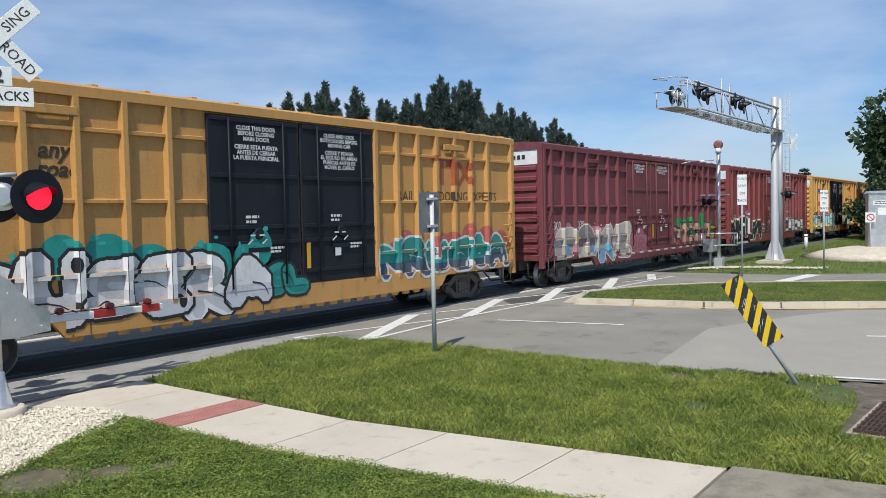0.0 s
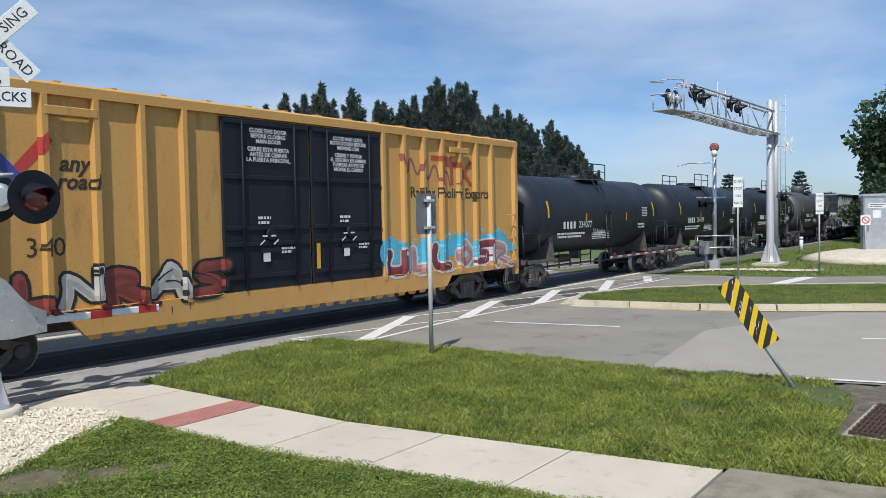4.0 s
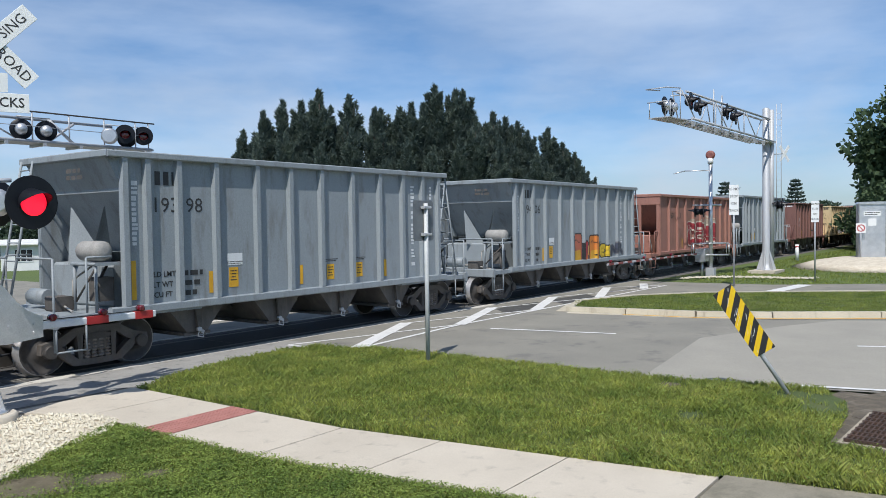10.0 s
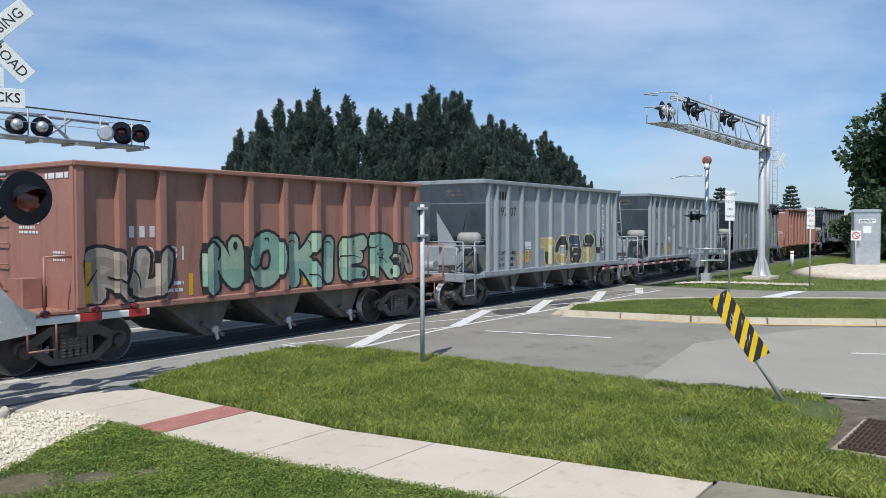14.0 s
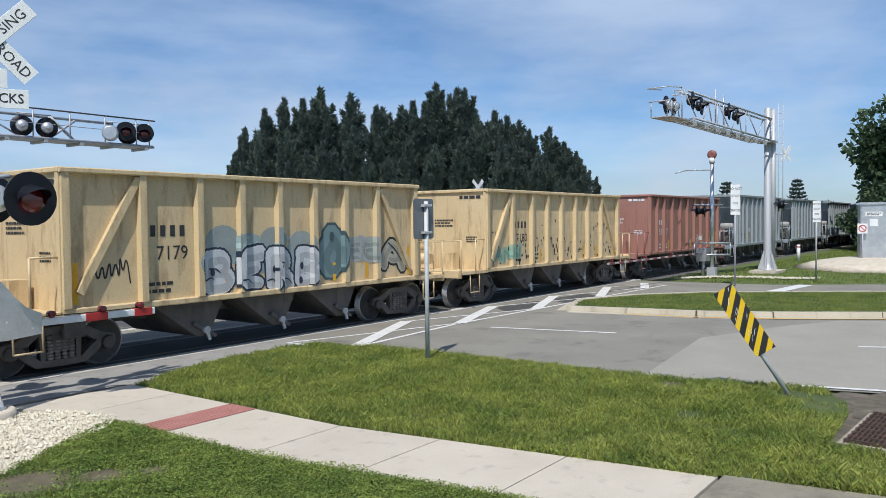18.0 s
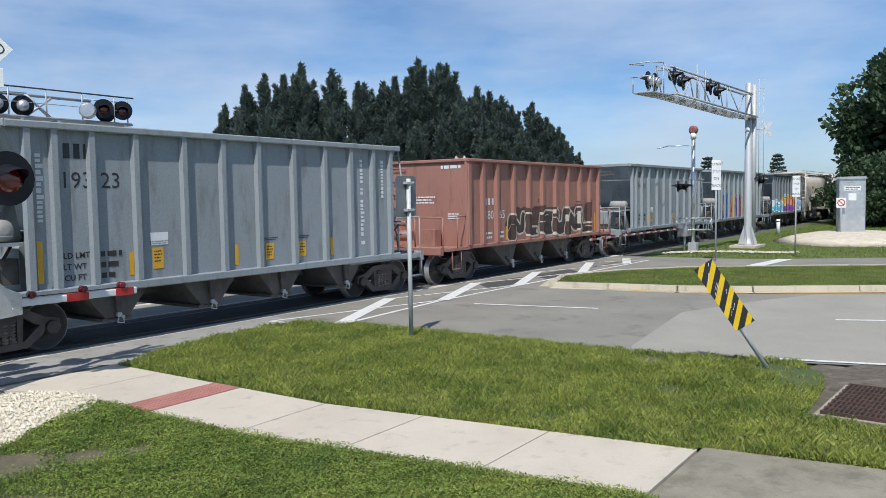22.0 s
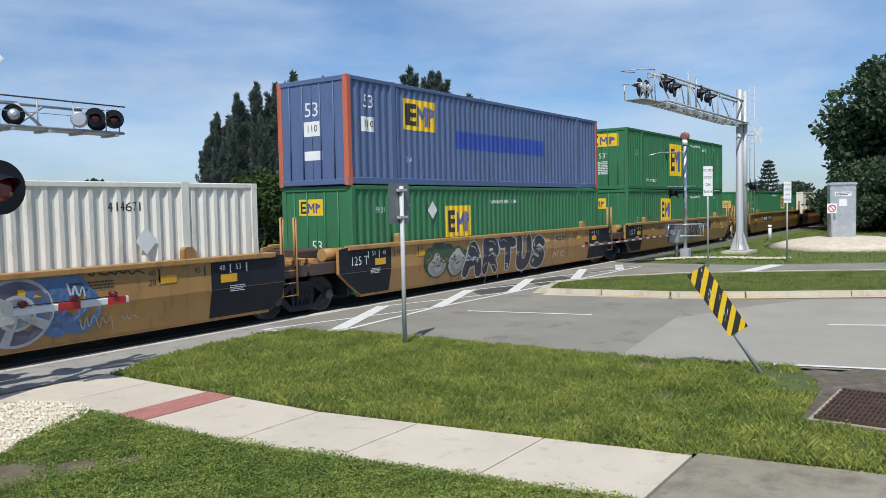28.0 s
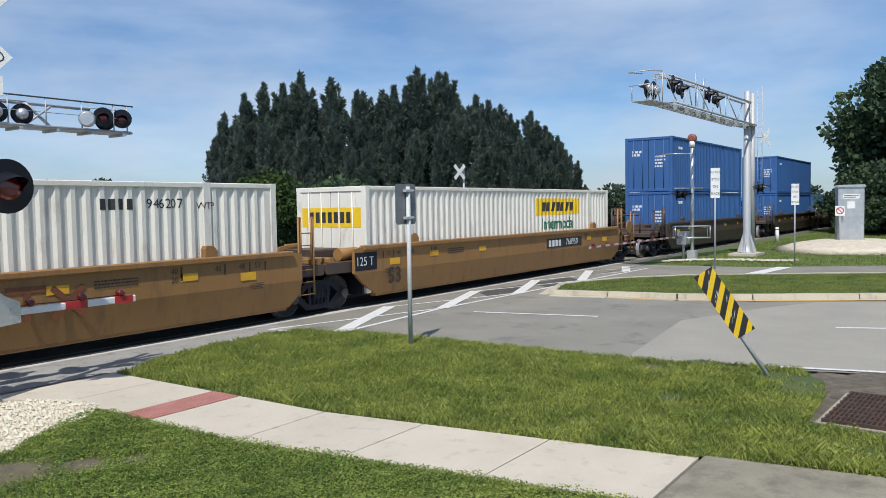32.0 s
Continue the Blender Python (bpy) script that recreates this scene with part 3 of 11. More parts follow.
# ---- lawns
def inside(poly, x, y):
    c = np.zeros(x.shape, bool)
    for (x0, y0), (x1, y1) in zip(poly, poly[1:] + poly[:1]):
        hit = ((y0 > y) != (y1 > y)) & (x < (x1 - x0) * (y - y0) / (y1 - y0 + 1e-12) + x0)
        c ^= hit
    return c


def patchy(x, y):
    """An uneven field, about 0 to 2, for clumps in the grass."""
    f = 1 + 0.5 * np.sin(x * 2.1 + np.sin(y * 1.7) * 2) * np.cos(y * 1.3 + x * 0.6)
    return f + 0.35 * np.sin(x * 5.3 - y * 2.9 + np.sin(x * 3.1)) + 0.25 * np.sin(y * 9.1 + x * 7.3)




def blade_material(tone):
    m = bpy.data.materials.new("grass_blades")
    m.use_nodes = True
    nt, ln = m.node_tree.nodes, m.node_tree.links
    b = nt["Principled BSDF"]
    geo, ramp = nt.new("ShaderNodeNewGeometry"), nt.new("ShaderNodeValToRGB")
    r = ramp.color_ramp
    r.elements[0].color, r.elements[1].color = (*(c * 0.42 for c in tone), 1), (tone[0] * 1.3, tone[1] * 1.25, tone[2] * 1.1, 1)
    e = r.elements.new(0.93)
    e.color = (tone[0] * 1.15, tone[1] * 1.12, tone[2], 1)
    e2 = r.elements.new(0.96)
    e2.color = (0.26, 0.21, 0.08, 1)
    ln.new(geo.outputs["Random Per Island"], ramp.inputs["Fac"])
    big, co, mx = nt.new("ShaderNodeTexNoise"), nt.new("ShaderNodeTexCoord"), nt.new("ShaderNodeMix")
    big.inputs["Scale"].default_value, big.inputs["Detail"].default_value, big.inputs["Roughness"].default_value = 1.1, 6, 0.7
    ln.new(co.outputs["Object"], big.inputs["Vector"])
    r2 = nt.new("ShaderNodeValToRGB")
    r2.color_ramp.elements[0].position, r2.color_ramp.elements[1].position = 0.32, 0.72
    r2.color_ramp.elements[0].color, r2.color_ramp.elements[1].color = (0.52, 0.62, 0.52, 1), (1.4, 1.24, 1.15, 1)
    ln.new(big.outputs["Fac"], r2.inputs["Fac"])
    mx.data_type, mx.blend_type = "RGBA", "MULTIPLY"
    mx.inputs["Factor"].default_value = 1.0
    ln.new(ramp.outputs["Color"], mx.inputs[6])
    ln.new(r2.outputs["Color"], mx.inputs[7])
    ln.new(mx.outputs[2], b.inputs["Base Color"])
    b.inputs["Roughness"].default_value = 0.6
    b.inputs["Specular IOR Level"].default_value = 0.25
    tr, ms = nt.new("ShaderNodeBsdfTranslucent"), nt.new("ShaderNodeMixShader")
    ln.new(mx.outputs[2], tr.inputs["Color"])
    ms.inputs["Fac"].default_value = 0.35
    out = nt["Material Output"]
    ln.new(b.outputs["BSDF"], ms.inputs[1])
    ln.new(tr.outputs["BSDF"], ms.inputs[2])
    ln.new(ms.outputs["Shader"], out.inputs["Surface"])
    return m


def blades(name, poly, z, count, tall, wide, material, label, seed, bare=(), wild=0.35, clump=0.0):
    rs = np.random.RandomState(seed)
    xs, ys = [p[0] for p in poly], [p[1] for p in poly]
    x, y = rs.uniform(min(xs), max(xs), count * 2), rs.uniform(min(ys), max(ys), count * 2)
    ok = inside(poly, x, y)
    if clump:
        ok &= patchy(x + 3, y) > clump * rs.uniform(0.4, 1.1, x.shape)
    for bx, by, br in bare:
        ok &= (np.hypot(x - bx, y - by) > br * rs.uniform(0.4, 1.25, x.shape))
    x, y = x[ok][:count], y[ok][:count]
    n = len(x)
    tuft = 0.45 + 0.4 * patchy(x, y)
    h = tall * rs.uniform(0.45, 1.15, n) * tuft
    w = wide * rs.uniform(0.6, 1.3, n)
    a = rs.uniform(0, 2 * np.pi, n)
    lean = rs.uniform(0.1, 0.9, n) * h
    la = rs.uniform(0, 2 * np.pi, n)
    dx, dy = np.cos(a) * w, np.sin(a) * w
    v = np.empty((n, 4, 3))
    v[:, 0] = np.stack([x - dx, y - dy, np.full(n, z)], 1)
    v[:, 1] = np.stack([x + dx, y + dy, np.full(n, z)], 1)
    v[:, 2] = np.stack([x + dx * 0.7 + np.cos(la) * lean * wild, y + dy * 0.7 + np.sin(la) * lean * wild, z + h * 0.6], 1)
    v[:, 3] = np.stack([x + np.cos(la) * lean, y + np.sin(la) * lean, z + h], 1)
    me = bpy.data.meshes.new(name)
    base = np.arange(n)[:, None] * 4
    tri = np.concatenate([base + [0, 1, 2], base + [0, 2, 3]]).astype(np.int32)
    me.vertices.add(n * 4)
    me.vertices.foreach_set("co", v.ravel())
    me.loops.add(len(tri) * 3)
    me.loops.foreach_set("vertex_index", tri.ravel())
    me.polygons.add(len(tri))
    me.polygons.foreach_set("loop_start", np.arange(0, len(tri) * 3, 3, dtype=np.int32))
    me.update(calc_edges=True)
    me.materials.append(material)
    ob = new(name, me)
    return tagged(ob, label, "grass", kind="stuff")


lawn_a = [(-8.44, -3.35), (-6.6, -2.72), (-4.6, -2.42), (-3.7, -2.7), (-3.2, -4.0), (-3.05, -7), (-3.05, -10.5), (-2.6, -12.6), (-3.3, -13.1), (-4.2, -13.25),
          (-5.8, -13.3), (-5.85, -15), (-6.3, -20), (-6.52, -20), (-7.03, -16.6), (-7.62, -12.6), (-7.75, -12.6), (-8.0, -10.9), (-8.2, -9.4), (-8.38, -8.0), (-8.36, -5.5)]
lawn_b = [(-9.95, -5.2), (-9.92, -8.0), (-9.7, -9.43), (-9.45, -11.0), (-9.22, -12.6), (-9.4, -12.7), (-9.0, -16), (-8.6, -20), (-14, -22), (-20, -12), (-16, -5.5), (-13.0, -6.6), (-12.2, -6.5), (-11.5, -6.15), (-10.9, -5.75), (-10.35, -5.4)]
for nm, poly, lab in (("lawn_verge", lawn_a, "bright green grass verge between pavement and road"), ("lawn_front", lawn_b, "green weedy lawn before the pavement")):
    m = Mesh()
    m.face([(x, y, 0.012) for x, y in poly])
    solo(nm, m, grass_ground, lab, "lawn", kind="structure")
tone_a, tone_b = blade_material((0.37, 0.445, 0.115)), blade_material((0.275, 0.355, 0.095))
tone_c, tone_d = blade_material((0.39, 0.46, 0.15)), blade_material((0.27, 0.38, 0.10))
dry = ((-3.25, -12.35, 0.42), (-3.55, -10.6, 0.35), (-4.0, -12.9, 0.5), (-3.3, -12.9, 0.5), (-5.3, -11.5, 0.25))
worn = ((-11.9, -6.9, 0.7), (-11.3, -7.3, 0.35), (-12.6, -8.2, 0.8), (-10.9, -7.6, 0.25))
blades("grass_verge", lawn_a, 0.01, 130000, 0.10, 0.0052, tone_a, "tall bright green grass blades on the verge", 11, dry)
blades("long_grass", lawn_a, 0.01, 30000, 0.135, 0.0034, tone_c, "pale long grass blades in tufts on the verge", 15, dry, clump=1.2)
lawn_near = [(-9.95, -5.2), (-9.92, -8.0), (-9.7, -9.43), (-9.45, -11.0), (-9.22, -12.6), (-9.6, -13.5), (-11.5, -13.5), (-14.2, -9.5), (-13.4, -6.6), (-12.2, -6.5), (-11.5, -6.15), (-10.9, -5.75), (-10.35, -5.4)]
blades("grass_front", lawn_near, 0.01, 90000, 0.075, 0.0050, tone_b, "green grass blades on the front lawn", 12, worn, 0.6)


def weeds(name, poly, count, size, tall, material, label, seed, bare=(), clump=0.0):
    """Small broad leaves lying at all angles, like clover."""
    rs = np.random.RandomState(seed)
    xs, ys = [p[0] for p in poly], [p[1] for p in poly]
    x, y = rs.uniform(min(xs), max(xs), count * 3), rs.uniform(min(ys), max(ys), count * 3)
    ok = inside(poly, x, y)
    if clump:
        ok &= patchy(x, y) > clump * rs.uniform(0.3, 1.2, x.shape)
    for bx, by, br in bare:
        ok &= (np.hypot(x - bx, y - by) > br * rs.uniform(0.3, 1.25, x.shape))
    x, y = x[ok][:count], y[ok][:count]
    n = len(x)
    c = np.stack([x, y, 0.015 + rs.uniform(0.1, 1, n) * tall * (0.65 + 0.5 * patchy(x * 1.7, y * 1.7))], 1)
    u = np.stack([rs.normal(0, 1, n), rs.normal(0, 1, n), rs.normal(0, 0.35, n)], 1)
    u /= np.linalg.norm(u, axis=1)[:, None]
    w = np.cross(u, np.stack([rs.normal(0, 0.35, n), rs.normal(0, 0.35, n), np.ones(n)], 1))
    w /= np.linalg.norm(w, axis=1)[:, None]
    s = (size * rs.uniform(0.5, 1.3, n))[:, None]
    v = np.empty((n, 4, 3))
    v[:, 0], v[:, 1], v[:, 2], v[:, 3] = c - u * s, c + w * s * 0.55 + u * s * 0.2, c + u * s, c - w * s * 0.55 + u * s * 0.2
    me = bpy.data.meshes.new(name)
    me.vertices.add(n * 4)
    me.vertices.foreach_set("co", v.ravel())
    me.loops.add(n * 4)
    me.loops.foreach_set("vertex_index", np.arange(n * 4, dtype=np.int32))
    me.polygons.add(n)
    me.polygons.foreach_set("loop_start", np.arange(0, n * 4, 4, dtype=np.int32))
    me.update(calc_edges=True)
    me.materials.append(material)
    return tagged(new(name, me), label, "weeds", kind="stuff")


dirt = surface("bare_soil", (0.15, 0.125, 0.08), 0.95, second=(0.09, 0.075, 0.045), scale=4, fine=40, bump=0.6, depth=0.02, grime=(0.12, 0.14, 0.05), grime_amount=0.3)
rd = random.Random(17)
for bx, by, br in [(q[0], q[1], q[2] * 0.7) for q in worn + dry[1:2]]:
    m = Mesh()
    m.face([(bx + br * rd.uniform(0.75, 1.15) * math.cos(a * 0.3927), by + br * rd.uniform(0.75, 1.15) * math.sin(a * 0.3927), 0.017) for a in range(16)])
    solo("bare_patch", m, dirt, "bare brown soil showing through the grass", "ground", kind="structure")
weeds("lawn_weeds", lawn_near, 170000, 0.0145, 0.068, tone_d, "leafy green clover-like weeds in the front lawn", 21, worn)
weeds("verge_weeds", lawn_a, 55000, 0.017, 0.085, tone_d, "leafy green weeds in patches on the verge", 22, dry, 1.0)
med_poly = [(x + 0.3, y) for x, y in med_l[:6]] + [(x - 0.3, y) for x, y in reversed(med_r[:5])]
blades("grass_median", med_poly, 0.128, 60000, 0.055, 0.009, tone_b, "green grass on the median", 13)
far_poly = [(17.9, -3.2), (18.2, -7.2), (20.4, -10.6), (25.5, -19), (60, -30), (60, -3.2), (40, -2.6)]
blades("grass_far_verge", far_poly, -0.04, 70000, 0.09, 0.016, tone_b, "rough green grass on the far verge", 14)

# ---- white stones round the signal mast
rs = random.Random(5)
bed = [(-13.6, -3.5), (-10.68, -3.45), (-10.2, -4.05), (-9.98, -4.5), (-9.96, -5.0), (-10.35, -5.45), (-10.9, -5.75), (-11.5, -6.15), (-12.2, -6.5), (-13.6, -6.6)]
m = Mesh()
m.prism(bed, "z", -0.05, 0.03)
solo("stone_bed", m, sand_mat, "bed of pale crushed limestone", "ground", kind="structure")
m = Mesh()
bx, by = np.array([p[0] for p in bed]), np.array([p[1] for p in bed])
count = 0
while count < 6500:
    x, y = rs.uniform(-12.6, -9.8), rs.uniform(-6.7, -3.4)
    if not inside([(a - 0.1 + 0.25 * (a > -10.6), b - 0.08) for a, b in bed], np.array([x]), np.array([y]))[0]:
        continue
    count += 1
    r = rs.uniform(0.010, 0.026) if rs.random() < 0.9 else rs.uniform(0.026, 0.04)
    z = 0.03 + rs.uniform(0, 0.025)
    k = len(m.v)
    for dx, dy, dz in ((1, 0, 0), (0, 1, 0), (-1, 0, 0), (0, -1, 0), (0, 0, 1), (0, 0, -0.6)):
        q = rs.uniform(0.7, 1.25) * r
        m.v.append((x + dx * q + rs.uniform(-.3, .3) * r, y + dy * q + rs.uniform(-.3, .3) * r, z + dz * q * 0.8))
    for a, b in ((0, 1), (1, 2), (2, 3), (3, 0)):
        m.f += [(k + a, k + b, k + 4), (k + b, k + a, k + 5)]
        m.s += [False, False]
solo("limestone_rocks", m, rock_mat, "loose white crushed limestone rocks", "rocks", kind="stuff")

# ---- pale rubble along the far verge
rs = random.Random(6)
m = Mesh()
line = [Vector(q) for q in ((19.3, -2.7), (20.4, -3.4), (20.9, -4.2), (21.4, -5.5), (21.3, -6.3), (21.6, -7.8))]
for p, q in zip(line, line[1:]):
    for i in range(int((q - p).length * 120)):
        c = p.lerp(q, rs.random())
        x, y = c.x + rs.gauss(0, 0.28), c.y + rs.gauss(0, 0.1)
        r = rs.uniform(0.02, 0.07)
        k = len(m.v)
        for dx, dy, dz in ((1, 0, 0), (0, 1, 0), (-1, 0, 0), (0, -1, 0), (0, 0, 1), (0, 0, -0.6)):
            e = rs.uniform(0.7, 1.25) * r
            m.v.append((x + dx * e + rs.uniform(-.3, .3) * r, y + dy * e + rs.uniform(-.3, .3) * r, 0.03 + dz * e * 0.8))
        for a, b in ((0, 1), (1, 2), (2, 3), (3, 0)):
            m.f += [(k + a, k + b, k + 4), (k + b, k + a, k + 5)]
            m.s += [False, False]
solo("limestone_rubble", m, rock_mat, "pale limestone rubble along the far verge", "rocks", kind="stuff")

# ---------------------------------------------------------------- signs and signals
def lamp_unit(parent, at, turn, lens=None, size=0.3, name="signal_lamp", shell=None):
    """A round black flasher with visor: housing, backplate, lens and hood, facing local -y."""
    h = Mesh()
    h.lathe([(-0.02, size), (0.0, size), (0.012, size * 0.97), (0.012, 0.12)], 24, "y")
    ob = part(name, h, signal_black, parent, "black round flasher with backplate")
    ob.matrix_basis = pose(*at, 0, 0, turn)
    h = Mesh()
    h.lathe([(0.012, size * 0.56), (0.14, size * 0.54), (0.22, size * 0.36), (0.25, size * 0.12)], 18, "y")
    part("rear_housing", h, shell or signal_black, ob, "round rear housing")
    v = Mesh()
    n, k = 18, 0
    r = size * 0.52
    for i in range(n):
        a0, a1 = radians(-20 + 220 * i / n), radians(-20 + 220 * (i + 1) / n)
        for (ra, da) in ((r, 0),):
            l0, l1 = 0.28 * max(0, math.sin(a0)) ** 0.8, 0.28 * max(0, math.sin(a1)) ** 0.8
            p = [(r * math.cos(a0), -0.02, r * math.sin(a0)), (r * math.cos(a1), -0.02, r * math.sin(a1)),
                 (r * math.cos(a1), -0.06 - l1, r * math.sin(a1) - 0.27 * l1), (r * math.cos(a0), -0.06 - l0, r * math.sin(a0) - 0.27 * l0)]
            v.face(p, True)
            v.face([(x * 1.03, y, z * 1.03) for x, y, z in reversed(p)], True)
    part("visor", v, signal_black, ob)
    le = Mesh()
    le.lathe([(-0.035, 0.02), (-0.03, r * 0.6), (-0.022, r * 0.92), (-0.015, r * 0.93)], 20, "y")
    part("lens", le, lens or red_lens, ob, "dark red glass lens")
    return ob


def flash_stand_in(lamp, size):
    """A made-up disc, added for the lamp's blinking: it turns its glowing side to and from the road."""
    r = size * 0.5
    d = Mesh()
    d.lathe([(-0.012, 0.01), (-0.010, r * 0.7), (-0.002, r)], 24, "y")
    lit = part("rotor", d, red_glow, lamp, "added turning disc with one glowing red side", (0, -0.05, 0))
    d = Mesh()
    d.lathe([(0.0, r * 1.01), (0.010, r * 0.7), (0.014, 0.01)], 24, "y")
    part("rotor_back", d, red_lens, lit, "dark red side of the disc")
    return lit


def crossbuck(parent, at, turn, scale=1.0, words=True):
    ob = None
    for sgn, word in ((1, "CROSSING"), (-1, "RAILROAD")):
        b = Mesh()
        b.cbox(-0.61 * scale, 0.61 * scale, -0.006 - 0.009 * sgn, 0.006 - 0.009 * sgn, -0.115 * scale, 0.115 * scale, 0.004)
        blade = part("crossbuck_blade", b, white_sign, parent, "white crossbuck blade with black words")
        blade.matrix_basis = pose(*at, 0, 0, turn) @ pose(0, 0, 0, 0, -45 * sgn, 0)
        if words:
            for half, cx in ((word[:4], -0.335), (word[4:], 0.335)):
                letters(half, 0.172 * scale, letter_black, blade, (cx * scale, -0.0085 - 0.009 * sgn, 0), wide=0.98)
    return ob


# -- near signal mast with lowered gate
mast = thing("crossing_signal", "grey crossing signal mast with crossbuck and red flashers", "crossing signal", "crossing signals", at=(-10.86, -3.705, 0))
m = Mesh()
m.lathe([(-0.1, 0.33), (0.12, 0.33), (0.15, 0.30)], 24, "z")
part("foundation", m, concrete, mast, "round concrete foundation")
m = Mesh()
m.lathe([(0.15, 0.21), (0.18, 0.21), (0.2, 0.11), (0.62, 0.085), (0.64, 0.075)], 14, "z")
for i in range(4):
    a = math.pi / 4 + i * math.pi / 2
    m.prism([(0.08, 0.14), (0.2, 0.14), (0.09, 0.55)], "y", -0.012, 0.012)
    k = len(m.v) - 6
    for j in range(k, k + 6):
        x, y, z = m.v[j]
        m.v[j] = (x * math.cos(a) - y * math.sin(a), x * math.sin(a) + y * math.cos(a), z)
part("base", m, alum, mast, "flared aluminium mast base")
m = Mesh()
m.cyl((0, 0, 0.6), (0, 0, 6.0), 0.062, 14)
part("pole", m, alum, mast)
m = Mesh()
m.lathe([(6.0, 0.07), (6.05, 0.06), (6.09, 0.01)], 12, "z")
part("cap", m, alum, mast)
m = Mesh()
m.tube([(-0.62, 0.1, 3.06), (0.35, -0.3, 3.06)], 0.028, 8)
m.tube([(-0.1, -0.02, 3.33), (0.25, -0.25, 3.35)], 0.03, 8)
m.cbox(-0.09, 0.09, -0.16, 0.07, 2.95, 3.2, 0.01)
part("lamp_bracket", m, galv, mast, "galvanised lamp cross arm")
lamp_b = lamp_unit(mast, (0.40, -0.48, 3.04), 4, size=0.37)
lamp_a = lamp_unit(mast, (-0.66, -0.02, 3.03), 4, size=0.37)
for at_ in ((0.30, 0.52, 3.06), (-0.5, 1.0, 3.06)):
    lamp_unit(mast, at_, 176, size=0.37, shell=alum)
ROTORS = [(flash_stand_in(lamp_b, 0.37), 0.0), (flash_stand_in(lamp_a, 0.37), 0.61)]
m = Mesh()
m.lathe([(0.0, 0.19), (0.1, 0.19), (0.13, 0.12)], 16, "y")
ob = part("bell", m, alum, mast, "silver rear lamp housing")
ob.matrix_basis = pose(0.05, -0.26, 3.04, 0, 0, 150)
crossbuck(mast, (0.065, -0.19, 5.18), -23, 1.12)
m = Mesh()
m.cbox(-0.17, 0.17, -0.012, 0.0, 4.54, 4.80, 0.004)
pl = part("number_plate", m, white_sign, mast, "white plate with a black number two")
pl.matrix_basis = pose(0.08, -0.20, 0, 0, 0, -22)
letters("2", 0.27, letter_black, pl, (0, -0.018, 4.67), bold=0.008)
m = Mesh()
m.cbox(-0.40, 0.40, -0.012, 0.0, 4.27, 4.53, 0.004)
pl = part("tracks_plate", m, white_sign, mast, "white plate with black lettering")
pl.matrix_basis = pose(0.10, -0.21, 0, 0, 0, -22)
letters("TRACKS", 0.185, letter_black, pl, (0.03, -0.0145, 4.40), wide=0.92, bold=0.002)

gate = thing("crossing_gate", "lowered crossing gate arm with red lamps and striped tape", "crossing gate", at=(-10.86, -3.705, 0))
m = Mesh()
m.cbox(-0.35, 0.1, 0.08, 0.75, 0.95, 1.55, 0.03)
part("mechanism", m, alum, gate, "grey gate motor housing")
m = Mesh()
m.prism([(-0.4, 1.7), (0.0, 1.95), (0.5, 1.92), (0.66, 1.82), (0.84, 1.58), (1.0, 1.42), (1.24, 1.30), (1.24, 0.98), (0.7, 0.93), (0.2, 0.95), (-0.4, 1.05)], "y", 0.985, 1.015)
for x, z in ((0.62, 1.62), (0.72, 1.2), (1.1, 1.2), (1.1, 1.07)):
    m.cyl((x, 0.965, z), (x, 0.99, z), 0.022, 6)
part("arm_bracket", m, alum, gate, "cast aluminium gate arm bracket")
m = Mesh()
m.cbox(0.9, 3.26, 1.02, 1.09, 1.09, 1.205, 0.012)
arm = part("gate_arm", m, white_tape, gate, "white gate arm")
for x0, x1 in ((1.98, 2.36), (2.86, 3.2)):
    m = Mesh()
    m.box(x0, x1, 1.012, 1.098, 1.083, 1.212)
    part("red_stripe", m, red_tape, arm, "red reflective stripe")
m = Mesh()
m.box(0.9, 1.22, 1.012, 1.098, 1.083, 1.212)
part("grey_sleeve", m, alum, arm)
for x in (1.42, 2.28, 2.98):
    m = Mesh()
    m.lathe([(-0.07, 0.03), (-0.06, 0.055), (0.06, 0.055), (0.07, 0.03)], 12, "y", (x, 1.05, 1.265))
    m.box(x - 0.03, x + 0.03, 1.03, 1.07, 1.2, 1.23)
    part("arm_lamp", m, red_lens, arm, "small red gate arm lamp")
m = Mesh()
m.tube([(1.0, 1.05, 1.22), (1.4, 1.05, 1.235), (2.28, 1.05, 1.225), (2.98, 1.05, 1.23)], 0.009, 5)
part("cable", m, black_paint, arm)
m = Mesh()
m.prism([(-1.5, 0.55), (-0.9, 0.5), (-0.55, 0.75), (-0.3, 1.1), (-0.6, 1.15), (-1.2, 0.95)], "y", 0.95, 1.0)
part("counterweight", m, steel_dark, gate, "dark steel counterweight")

# -- road sign seen from behind
sign = thing("road_sign", "grey metal sign back on a galvanised post", "road sign", "road signs", at=(-4.02, -6.04, 0))
m = Mesh()
m.cyl((0, 0, -0.05), (0, 0, 3.06), 0.042, 12)
part("post", m, zinc, sign, "galvanised tube post")
m = Mesh()
m.prism([(-0.33, 2.39), (-0.29, 2.35), (0.25, 2.35), (0.29, 2.39), (0.29, 3.07), (0.25, 3.11), (-0.29, 3.11), (-0.33, 3.07)], "y", 0.045, 0.05)
part("plate", m, sign_back, sign, "unpainted dark grey plate")
for z in (2.47, 2.98):
    m = Mesh()
    m.cbox(-0.1, 0.11, -0.05, 0.044, z - 0.025, z + 0.025, 0.006)
    m.cyl((0.09, -0.07, z), (0.09, 0.06, z), 0.012, 6)
    part("clamp", m, galv, sign)

